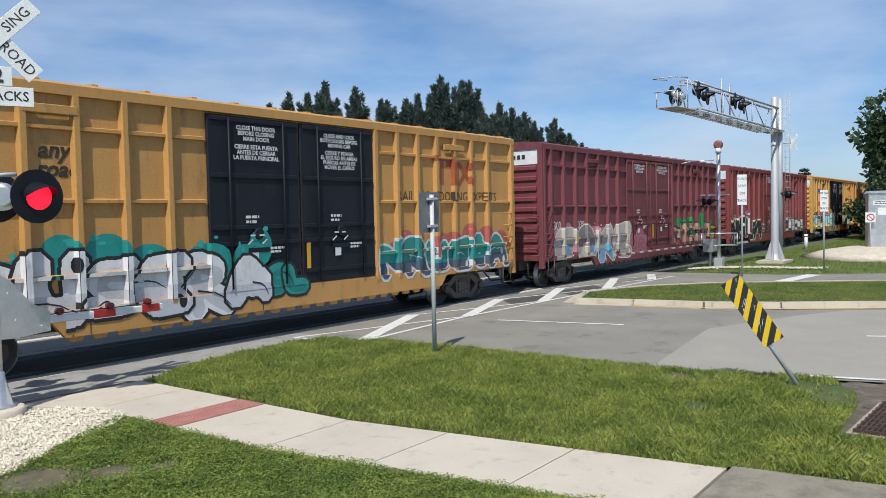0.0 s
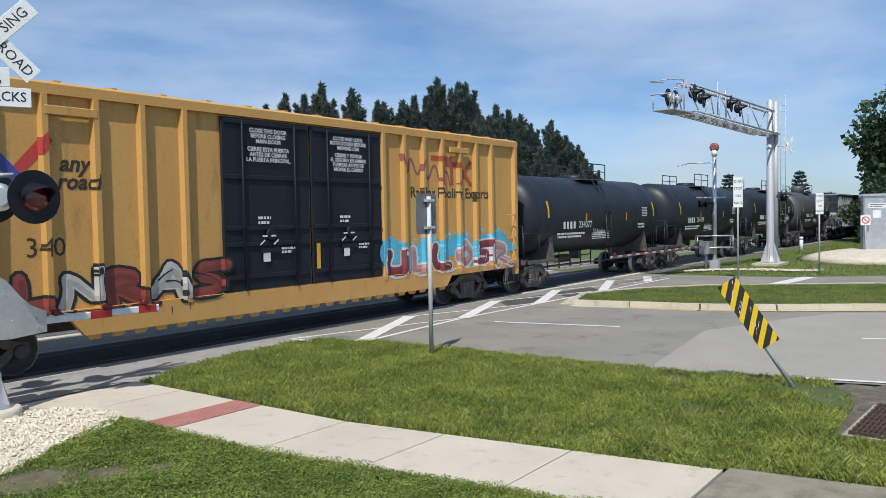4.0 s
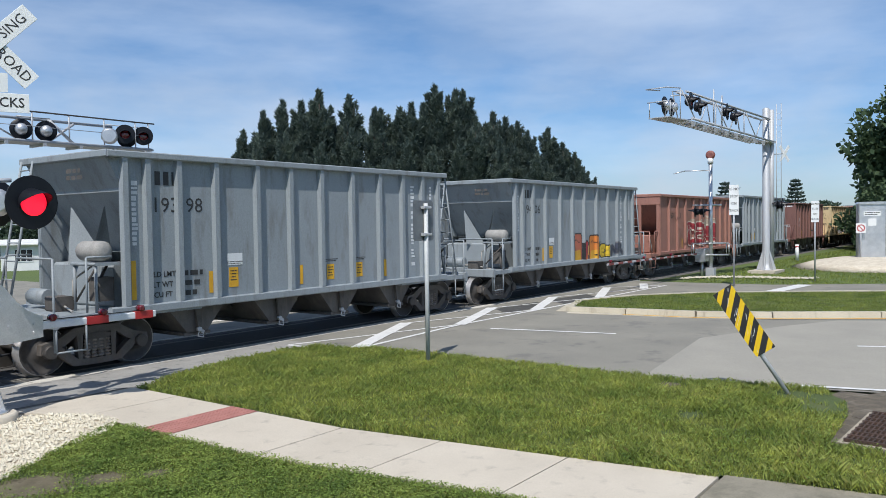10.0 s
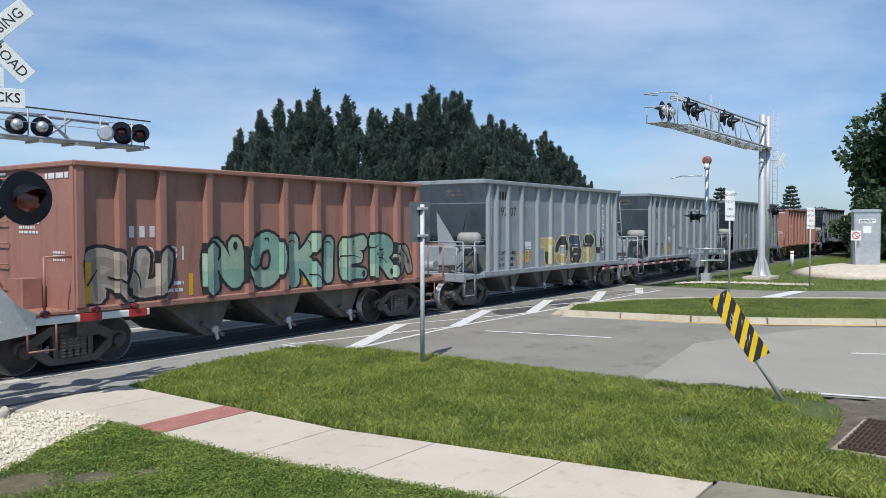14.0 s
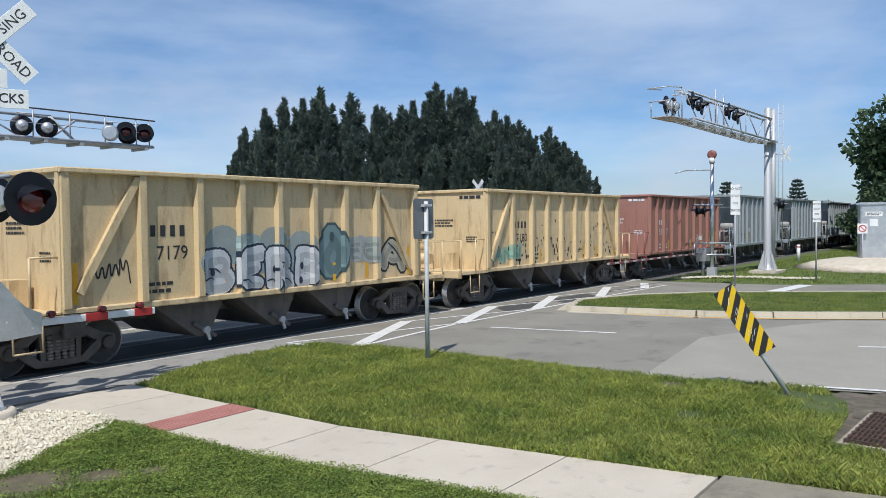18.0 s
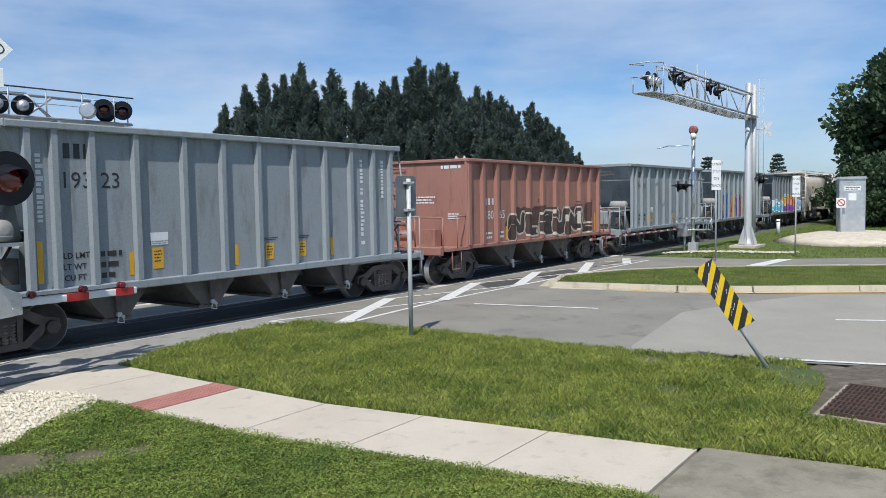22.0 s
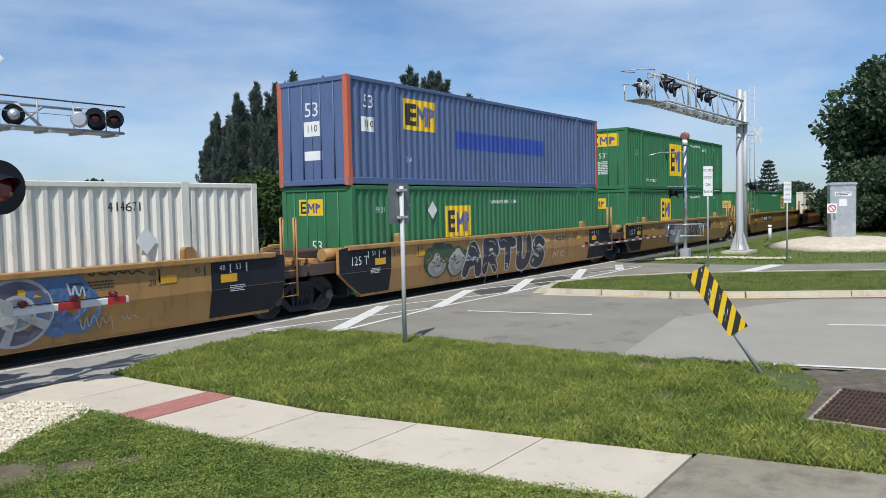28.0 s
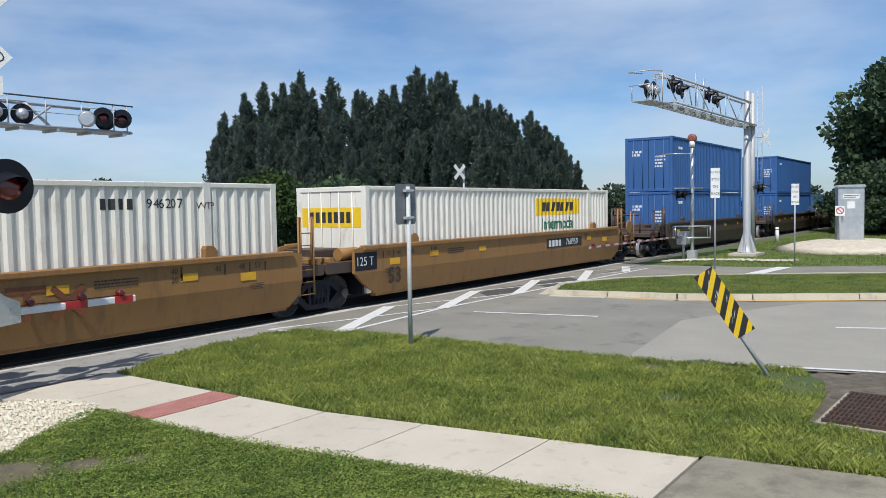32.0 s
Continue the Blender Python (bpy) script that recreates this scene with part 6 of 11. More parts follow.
def scribble(parent, x0, x1, z0, z1, col, bands, seed, n=7, w=0.022):
    rnd = random.Random(seed)
    pts = []
    for i in range(n * 2):
        pts.append((x0 + (x1 - x0) * (i + rnd.uniform(-0.5, 0.6)) / (n * 2), (z0 if i % 2 else z1) + rnd.uniform(-0.25, 0.25) * (z1 - z0)))
    lay(parent, "tag_line", ribbon(curved(pts), w, w * 0.7), col, 0.006, bands, "thin sprayed scribble")


def side_bands(posts, wid, y_panel, y_post, length):
    out, x = [], 0.0
    for p in sorted(posts):
        if p - wid / 2 > x:
            out.append((x, p - wid / 2, y_panel))
        out.append((max(x, p - wid / 2), p + wid / 2, y_post))
        x = p + wid / 2
    if x < length:
        out.append((x, length, y_panel))
    return out


# ---------------------------------------------------------------- boxcars
DOOR_WORDS = (("CLOSE THIS DOOR", "BEFORE CLOSING", "MAIN DOOR", "CIERRE ESTA PUERTA", "ANTES DE CERRAR", "LA PUERTA PRINCIPAL"),
              ("CLOSE AND LOCK", "BOTH DOORS BEFORE", "MOVING CAR", "CIERRE Y PONGA", "EL SEGURO EN AMBAS", "PUERTAS ANTES DE", "MOVER EL CARRO"))


def boxcar(s, body, door, label, rails=(), seed=0, number="", white_end=True, fin=0.93):
    L, H = 18.95, 5.08
    c = car("boxcar", s, label)
    STEPS[c.name] = (rails[-1] if rails and rails[-1] < 2 else None, 1.14, L)
    m = Mesh()
    m.box(0.06, L - 0.06, -1.5, 1.5, 1.0, 4.92)
    part("body", m, body, c)
    m = Mesh()
    m.prism([(-1.6, 4.9), (1.6, 4.9), (1.6, 5.08), (1.45, 5.14), (0, 5.24), (-1.45, 5.14), (-1.6, 5.08)], "x", -0.05, L + 0.05)
    for i in range(18):
        x = 0.5 + i * 1.06
        m.prism([(-1.45, 5.14), (0, 5.24), (1.45, 5.14), (1.45, 5.17), (0, 5.28), (-1.45, 5.17)], "x", x, x + 0.12)
    part("roof", m, body, c, "ribbed metal roof")
    d0, d1 = 7.1, 12.15
    posts = [0.12] + [0.62 + fin * i for i in range(7)] + [d1 + 0.1 + (L - 0.75 - d1) * i / 7 for i in range(7)] + [L - 0.12]
    posts = [p for p in posts if p < d0 - 0.1 or p > d1 + 0.05]
    pm = CACHE.setdefault(("boxpost", body.name), Mesh().prism([(-0.085, -1.5), (-0.05, -1.62), (0.05, -1.62), (0.085, -1.5)], "z", 1.05, 4.9).data("side_post", body))
    for p in posts:
        part("side_post", pm, None, c, at=(p, 0, 0))
    m = Mesh()
    for p in posts:
        m.prism([(p - 0.085, 1.5), (p - 0.05, 1.62), (p + 0.05, 1.62), (p + 0.085, 1.5)], "z", 1.05, 4.9)
    part("far_side_posts", m, body, c)["kind"] = "stuff"
    for z in rails:
        for a, b in ((0.12, d0 - 0.05), (d1 + 0.05, L - 0.12)):
            m = Mesh()
            m.prism([(-1.5, z - 0.05), (-1.575, z - 0.03), (-1.575, z + 0.03), (-1.5, z + 0.05)], "x", a, b)
            part("side_rail", m, body, c)
    for sgn in (-1, 1):
        m = Mesh()
        y0, y1 = sgn * 1.5, sgn * 1.6
        m.prism([(0.1, 0.98), (0.1, 1.14), (L - 0.1, 1.14), (L - 0.1, 0.98), (L - 3.75, 0.96), (L - 4.0, 0.66), (4.0, 0.66), (3.75, 0.96)], "y", min(y0, y1), max(y0, y1))
        part("side_sill", m, body, c)
        if sgn < 0:
            m = Mesh()
            for k in range(24):
                x = 4.2 + k * 0.46
                m.prism([(x - 0.15, 0.66), (x + 0.15, 0.66), (x + 0.10, 0.57), (x - 0.10, 0.57)], "y", -1.56, -1.5)
            part("sill_teeth", m, body, c, "toothed lower edge of the sill")
    for i, (a, b) in enumerate(((d0, (d0 + d1) / 2 - 0.03), ((d0 + d1) / 2 + 0.03, d1))):
        m = Mesh()
        m.cbox(a, b, -1.57, -1.5, 1.16, 4.86, 0.02)
        dr = part("door", m, door, c, "plug door with lock bars")
        m = Mesh()
        for z in (1.45, 2.15, 2.5, 3.6, 4.78):
            m.cbox(a + 0.05, b - 0.05, -1.605, -1.57, z - 0.05, z + 0.05, 0.012)
        part("door_rib", m, door, dr)
        for x in (a + 0.5, b - 0.5):
            m = Mesh()
            m.cyl((x, -1.63, 1.2), (x, -1.63, 4.8), 0.022, 6)
            part("lock_bar", m, door, dr, "vertical lock bar")
        m = Mesh()
        m.cbox((a + b) / 2 - 0.3, (a + b) / 2 + 0.3, -1.62, -1.6, 1.95, 2.05, 0.006)
        m.lathe([(-1.64, 0.12), (-1.6, 0.14)], 10, "y", ((a + b) / 2, 0, 2.35))
        part("door_handle", m, door, dr)
        if door is P_BLACK:
            for k, w in enumerate(DOOR_WORDS[i]):
                letters(w, 0.125, letter_white, c, ((a + b) / 2, -1.612, 4.62 - 0.115 * k - (0.06 if k > 2 else 0)), bold=0.004)
        else:
            for k, w in enumerate(DOOR_WORDS[1 - i if body is P_OXIDE else i][:3]):
                letters(w, 0.13, letter_white, c, ((a + b) / 2, -1.612, 4.62 - 0.125 * k), bold=0.004)
        bars((0.35, 0.3), letter_white, c, (a + 0.9, -1.612, 2.75), seed=seed + i + 5, h=0.06)
        m = Mesh()
        m.box(a + 1.02, a + 1.22, -1.613, -1.611, 1.75, 2.05)
        part("notice", m, white_tape, c, "small white notice")
        m = Mesh()
        for k, (u, v) in enumerate(((0.98, 2.18), (1.05, 2.3), (1.3, 2.3), (1.37, 2.18))):
            q = stroke(a + u - 0.07, v - (0.05 if k in (0, 3) else -0.02), a + u + 0.07, v + (0.05 if k in (0, 3) else 0.02), 0.018, 0.018)
            m.face([(x_, -1.6455, z_) for x_, z_ in q])
        part("lock_marks", m, letter_white, dr, "white arc of operating marks")
        bars((0.4, 0.3), letter_white, c, (a + 1.55, -1.613, 2.05), seed=seed + 9 + i, h=0.05, gap=0.03)
    m = Mesh()
    m.box((d0 + d1) / 2 + 0.12, (d0 + d1) / 2 + 0.24, -1.612, -1.608, 1.5, 2.1)
    part("reflector", m, yellow_tape, c, "yellow reflective strip")
    for x, sg in ((0.03, -1), (L - 0.03, 1)):
        m = Mesh()
        m.box(min(x, x + sg * 0.03), max(x, x + sg * 0.03), -1.52, 1.52, 1.0, 4.95)
        for i in range(9):
            z = 1.25 + i * 0.36
            m.prism([(x, z), (x + sg * 0.09, z + 0.06), (x + sg * 0.09, z + 0.17), (x, z + 0.23)], "y", -1.35, 1.35)
        part("end_wall", m, body, c, "corrugated steel end wall")
        for y in (-1.5, 1.5):
            m = Mesh()
            m.cbox(x - 0.09, x + 0.09, y - 0.09, y + 0.09, 0.75, 4.95, 0.02)
            part("corner_post", m, body, c)
        coupler(c, x, sg)
        m = Mesh()
        m.tube([(x + sg * 0.12, -1.45, 0.55), (x + sg * 0.12, -1.45, 0.45), (x + sg * 0.12, -1.0, 0.45), (x + sg * 0.12, -1.0, 0.9)], 0.016, 5)
        m.tube([(x - sg * 0.25, -1.6, 1.05), (x - sg * 0.25, -1.6, 0.5), (x - sg * 0.7, -1.6, 0.5), (x - sg * 0.7, -1.6, 1.05)], 0.016, 5)
        part("stirrup", m, steel_dark, c)
        ladder(c, x + sg * 0.16, -1.45, -1.02, 1.2, 2.6, 5, body)
    if white_end:
        m = Mesh()
        m.box(-0.012, 0.0, -1.5, 1.5, 4.38, 4.94)
        part("end_panel", m, white_tape, c, "white painted end panel")
        if number:
            bars((1.2,), letter_black, c, (-0.02, 0.3, 4.72), h=0.15, facing="-x", seed=seed)
    m = Mesh()
    m.box(0.4, L - 0.4, -0.35, 0.35, 0.62, 1.0)
    m.box(2, L - 2, -1.3, 1.3, 0.9, 1.0)
    m.cyl((9.5, -0.7, 0.8), (11.0, -0.7, 0.8), 0.2, 10)
    part("underframe", m, steel_dark, c)
    ladder(c, -1.64, L - 0.62, L - 0.2, 1.2, 2.7, 5, body, along="x")
    ladder(c, -1.64, 0.2, 0.62, 1.2, 2.7, 5, body, along="x")
    for x, h in ((3.4, 4.55), (15.2, 4.55)):
        m = Mesh()
        m.cbox(x, x + 0.95, -1.63, -1.56, h, h + 0.16, 0.012)
        part("hold_bracket", m, body, c)
    truck(c, 2.2)
    truck(c, 16.75)
    c["bands"] = 0
    bands = side_bands(posts, 0.1, -1.5, -1.62, L)
    bands = [q for lo, hi, y in bands for q in (((lo, 4.0, y), (4.0, hi, y)) if lo < 4.0 < hi else ((lo, L - 4.0, y), (L - 4.0, hi, y)) if lo < L - 4.0 < hi else ((lo, hi, y),))]
    bands = [(lo, min(hi, d0), y) for lo, hi, y in bands if lo < d0] + [(d0, d1, -1.607)] + [(max(lo, d1), hi, y) for lo, hi, y in bands if hi > d1]
    bands = [b for b in bands if b[1] > b[0]]
    del c["bands"]
    return c, bands


# ---------------------------------------------------------------- tank cars
def tank_car(s, color, label, number, seed, grey=False):
    L = 12.1
    c = car("tank_car", s, label)
    R, zc = 1.49, 2.66
    prof = [(0.0, 0.05), (0.04, 0.6), (0.11, 0.97), (0.21, 1.2), (0.34, 1.36), (0.5, 1.45), (0.66, R)]
    prof = prof + [(4.0, R), (8.0, R)] + [(L - d, r) for d, r in reversed(prof)]
    m = Mesh()
    m.lathe(prof, 40, "x", (0, 0, zc))
    part("tank", m, color, c, "welded cylindrical tank")
    m = Mesh()
    for x in (1.5, 3.9, 6.05, 8.2, 10.6):
        m.lathe([(x - 0.03, R + 0.006), (x + 0.03, R + 0.006)], 40, "x", (0, 0, zc), cap=False)
    part("weld_band", m, color, c)
    m = Mesh()
    dz = 0.55 if grey else 0.15
    m.lathe([(3.98, 0.5), (4.1 + dz, 0.5), (4.15 + dz, 0.4)], 18, "z", (6.05, 0, 0))
    part("dome", m, color, c, "valve housing on top")
    m = Mesh()
    m.box(4.95, 7.15, -0.9, 0.9, 4.06, 4.1)
    part("walkway", m, steel_dark, c)
    m = Mesh()
    for y in (-0.88, 0.88):
        m.tube([(4.95, y, 4.1), (4.95, y, 4.72), (7.15, y, 4.72), (7.15, y, 4.1)], 0.022, 6)
        m.tube([(4.95, y, 4.42), (7.15, y, 4.42)], 0.018, 6)
        m.cyl((6.05, y, 4.1), (6.05, y, 4.72), 0.02, 6)
    part("guard_rail", m, black_paint, c, "black steel railing round the dome")
    m = Mesh()
    for x in (5.85, 6.3):
        m.tube([(x, -0.88, 4.1), (x, -1.2, 3.6), (x, -1.53, 2.66), (x, -1.53, 1.3), (x, -1.45, 0.7)], 0.022, 6)
    for i in range(11):
        z = 0.85 + i * 0.28
        y = -1.53 if z < 2.7 else -1.53 + (z - 2.7) ** 2 * 0.26
        m.cyl((5.85, y, z), (6.3, y, z), 0.014, 5)
    part("ladder", m, color, c, "steel side ladder")
    for x, sg in ((0.0, -1), (L, 1)):
        m = Mesh()
        m.box(min(x - sg * 1.9, x + sg * 0.55), max(x - sg * 1.9, x + sg * 0.55), -0.4, 0.4, 0.72, 1.12)
        m.prism([(-1.35, 1.0), (1.35, 1.0), (1.25, 1.9), (0.8, 1.45), (-0.8, 1.45), (-1.25, 1.9)], "x", x - sg * 1.7 - 0.12, x - sg * 1.7 + 0.12)
        m.box(min(x + sg * 0.3, x + sg * 0.55), max(x + sg * 0.3, x + sg * 0.55), -1.45, 1.45, 0.98, 1.14)
        m.box(min(x - sg * 1.9, x + sg * 0.4), max(x - sg * 1.9, x + sg * 0.4), -1.45, -1.3, 0.98, 1.1)
        part("bolster", m, steel_dark if not grey else color, c, "saddle and stub sill")
        for y in (-1.4, 1.4):
            pipe("end_railing", [(x - sg * 0.6, y, 1.1), (x - sg * 0.6, y, 2.05), (x + sg * 0.45, y, 2.05), (x + sg * 0.45, y, 1.1)], 0.02, color, c, "end platform railing")
        pipe("end_railing", [(x + sg * 0.5, -1.4, 1.1), (x + sg * 0.5, -1.4, 2.3), (x + sg * 0.5, 1.4, 2.3), (x + sg * 0.5, 1.4, 1.1)], 0.02, color, c, "end platform railing")
        pipe("stirrup", [(x + sg * 0.2, -1.42, 1.0), (x + sg * 0.2, -1.42, 0.5), (x - sg * 0.25, -1.42, 0.5), (x - sg * 0.25, -1.42, 1.0)], 0.016, color, c)
        block("brake_stand", (x + sg * 0.5 - 0.05, x + sg * 0.5 + 0.05, -0.75, -0.65, 1.1, 2.2), color, c)
        coupler(c, x + sg * 0.2, sg)
        for dx in (1.15, 4.15):
            m = Mesh()
            xx = x - sg * dx
            pts = []
            for a0, a1 in ((8, 20), (20, 32)) if dx < 2 else ((2, 14),):
                q = [(xx + w, -(R + 0.012) * math.cos(radians(a)), zc + (R + 0.012) * math.sin(radians(a))) for a, w in ((a0 - 12, -0.06), (a0 - 12, 0.06), (a1 - 12, 0.06), (a1 - 12, -0.06))]
                m.face(q)
            part("reflector", m, yellow_tape, c, "yellow reflective strip")
    m = Mesh()
    m.cyl((4.6, 0.15, 0.9), (5.7, 0.15, 0.9), 0.16, 10)
    m.tube([(1.5, -0.9, 0.75), (10.5, -0.9, 0.75)], 0.03, 6)
    m.box(5.95, 6.2, -0.2, 0.2, 0.85, 1.25)
    part("outlet", m, steel_dark, c, "bottom outlet and brake rigging")
    y = -R - 0.012
    letters(number, 0.36, letter_white, c, (4.1, y + 0.03, 2.28), wide=1.05)
    m = Mesh()
    for k in range(4):
        m.box(2.3 + k * 0.27, 2.45 + k * 0.27, y + 0.026, y + 0.03, 2.15, 2.41)
    part("name_bar", m, letter_white, c, "white reporting mark bars")
    m = Mesh()
    for z in (0.5, 0.82):
        m.tube([(1.9, 1.3, z), (10.2, 1.3, z)], 0.025, 6)
    for k in range(9):
        m.cyl((1.9 + k * 1.04, 1.3, 0.35), (1.9 + k * 1.04, 1.3, 1.3), 0.03, 6)
    part("side_pipe", m, steel_dark, c, "low side piping on hangers")
    if seed == 43:
        for k, w in enumerate(("SR - 8754", "SR-13450", "SR-13449")):
            letters(w, 0.24, letter_white, c, (9.2, y + 0.02 + 0.03 * k, 2.35 - 0.22 * k))
    bars((0.9, 0.8, 0.7), letter_white, c, (0.06, 0.35, 3.15), seed=seed + 4, h=0.08, gap=0.06, facing="-x")
    bars((2.2, 1.9), letter_white, c, (1.9, y + 0.07, 2.0), seed=seed, h=0.07)
    bars((1.6, 1.6, 1.6, 1.6), letter_white, c, (4.7, y + 0.06, 1.95), seed=seed + 1, h=0.035, gap=0.035)
    bars((0.6,) * 6, letter_white, c, (9.6, y + 0.006, 2.95), seed=seed + 2, h=0.04, gap=0.03)
    bars((0.7, 0.7), letter_white, c, (9.2, y + 0.03, 2.25), seed=seed + 3, h=0.08)
    scribble(c, 5.0, 6.1, 1.75, 2.15, (0.6, 0.62, 0.64), [(0, L, y + 0.13)], seed)
    truck(c, 0.75)
    truck(c, L - 0.75)
    return c


# ---------------------------------------------------------------- open hoppers
def pocket(c, x, w, z0, z1, color, v=True):
    """One discharge pocket with its gate."""
    m = Mesh()
    m.prism([(x - w, z1), (x + w, z1), (x + w * 0.3, z0), (x - w * 0.3, z0)], "y", -1.3, 1.3)
    part("hopper_pocket", m, pocket_steel, c, "dusty steel discharge pocket in a shaded dark tone")
    m = Mesh()
    m.cbox(x - w * 0.42, x + w * 0.42, -1.3, 1.3, z0 - 0.05, z0 + 0.02, 0.01)
    gate_ = part("discharge_gate", m, pocket_steel, c, "worn steel discharge gate")
    m = Mesh()
    m.prism([(x - 0.1, z0 + 0.6), (x + 0.08, z0 + 0.6), (x + 0.03, z0 + 0.1), (x - 0.05, z0 + 0.1)], "y", -1.40, -1.34)
    hang = part("gate_hanger", m, steel_dark, gate_, "hanging gate lever")
    m = Mesh()
    m.cyl((x - 0.03, -1.44, z0 + 0.08), (x - 0.03, -1.36, z0 + 0.08), 0.05, 8)
    m.cyl((x + 0.05, -1.43, z0 + 0.03), (x + 0.05, -1.37, z0 + 0.03), 0.035, 8)
    m.tube([(x - 0.03, -1.42, z0 + 0.08), (x - 0.08, -1.42, z0 - 0.06), (x + 0.06, -1.42, z0 - 0.09), (x + 0.05, -1.42, z0 + 0.03)], 0.014, 5)
    part("gate_lock", m, galv, gate_, "bright worn gate lock")


def hopper_grey(s, number, seed, dark=False, label="", cut_end=False, color=None, H=4.12, L=10.48, posts=None, brand=True):
    c = car("open_hopper", s, label or "grey ribbed open-top hopper car carrying stone")
    col = color or (P_GREY2 if dark else P_GREY)
    posts = posts or [0.32, 0.80, 1.50, 2.4, 3.5, 4.48, 5.47, 6.55, 7.6, 8.55, 9.42, L - 0.32]
    for sgn in (-1, 1):
        m = Mesh()
        inset = 0.0 if cut_end else 0.26
        m.box(inset, L - inset, min(sgn * 1.5, sgn * 1.47), max(sgn * 1.5, sgn * 1.47), 1.1, H - 0.1)
        if not cut_end:
            for x, sg in ((0.0, -1), (L, 1)):
                m.prism([(x, H - 0.1), (x - sg * 0.26, H - 0.1), (x - sg * 0.26, H - 0.62)], "y", min(sgn * 1.5, sgn * 1.47), max(sgn * 1.5, sgn * 1.47))
        part("side_sheet", m, col, c, "steel side sheet")
        m = Mesh()
        m.cbox(-0.04, L + 0.04, min(sgn * 1.46, sgn * 1.64), max(sgn * 1.46, sgn * 1.64), H - 0.13, H, 0.02)
        part("top_chord", m, col, c)
        m = Mesh()
        m.cbox(-0.02, L + 0.02, min(sgn * 1.47, sgn * 1.62), max(sgn * 1.47, sgn * 1.62), 1.04, 1.2, 0.02)
        part("side_sill", m, col, c)
        pm = CACHE.setdefault(("post", col.name, H, sgn), Mesh().prism([(-0.075, sgn * 1.5), (-0.055, sgn * 1.61), (0.055, sgn * 1.61), (0.075, sgn * 1.5)], "z", 1.2, H - 0.13).data("side_post", col))
        for p in posts if sgn < 0 else ():
            part("side_post", pm, None, c, at=(p, 0, 0))
    m = Mesh()
    for p in posts:
        m.prism([(p - 0.075, 1.5), (p - 0.055, 1.61), (p + 0.055, 1.61), (p + 0.075, 1.5)], "z", 1.2, H - 0.13)
    part("far_side_posts", m, col, c)["kind"] = "stuff"
    load = Mesh()
    nx = 16
    for i in range(nx):
        x0, x1 = 0.8 + (L - 1.6) * i / nx, 0.8 + (L - 1.6) * (i + 1) / nx
        z = 2.2
        load.face([(x0, -1.46, z), (x1, -1.46, z), (x1, 1.46, z), (x0, 1.46, z)])
    part("floor_sheet", load, col, c)
    for x, sg in ((0.0, -1), (L, 1)):
        m = Mesh()
        m.cbox(min(x - 0.07, x + 0.07), max(x - 0.07, x + 0.07), -1.62, 1.62, H - 0.13, H + 0.01, 0.02)
        part("end_chord", m, col, c)
        if cut_end:
            m = Mesh()
            m.prism([(x, H - 0.5), (x - sg * 0.04, H - 0.5), (x - sg * 2.2, 1.15), (x - sg * 2.16, 1.15)], "y", -1.47, 1.47)
            part("slope_sheet", m, col, c, "sloping end sheet")
            m = Mesh()
            m.cbox(x - 0.04, x + 0.04, -1.6, 1.6, H - 0.5, H - 0.13, 0.015)
            part("end_beam", m, col, c, "deep end beam")
            for y in (-1.5, -0.62, 0.62, 1.5):
                block("end_post", (x - 0.05, x + 0.05, y - 0.07, y + 0.07, 1.12, H - 0.5), col, c, "upright end post", 0.015)
        else:
            f0, f1 = x - sg * 0.34, x - sg * 1.45
            m = Mesh()
            m.prism([(x, H - 0.10), (x - sg * 0.03, H - 0.10), (f0 - sg * 0.03, H - 0.72), (f0, H - 0.72)], "y", -1.47, 1.47)
            part("end_apron", m, col, c, "inclined upper end plate")
            m = Mesh()
            m.prism([(f0, H - 0.72), (f0 - sg * 0.04, H - 0.72), (f1 - sg * 0.04, 1.9), (f1, 1.9)], "y", -1.47, 1.47)
            part("slope_sheet", m, col, c, "sloping end sheet")
            m = Mesh()
            m.prism([(f0 - 0.015, H - 0.75), (f0 + 0.015, H - 0.75), (f0 + 0.015, H - 0.69), (f0 - 0.015, H - 0.69)], "y", -1.48, 1.48)
            part("fold_strip", m, col, c)
            for y in (-1, 1):
                tip, low_out, low_in = Vector((f0 - sg * 0.12, y * 0.62, H - 1.0)), Vector((x - sg * 0.25, y * 0.40, 1.95)), Vector((x - sg * 0.95, y * 0.04, 1.85))
                m = Mesh()
                m.face([tip, low_out, low_in])
                m.face([p_ + Vector((sg * -0.015, 0, 0)) for p_ in (low_in, low_out, tip)])
                part("end_gusset", m, col, c, "pointed bracing plate on the slope sheet")
                for q_ in (-1.44, 1.44):
                    if y > 0:
                        m = Mesh()
                        m.prism([(f0, H - 0.74), (f0 - sg * 0.25, H - 0.74), (f1, 1.95), (x - sg * 0.9, 1.95)], "y", q_ - 0.012, q_ + 0.012)
                        part("end_web", m, col, c, "side web under the slope sheet")
        block("end_box", (min(x - sg * 0.42, x - sg * 1.6), max(x - sg * 0.42, x - sg * 1.6), -0.95, 1.3, 1.12, 1.98), col, c, "upright housing below the slope sheet", 0.05)
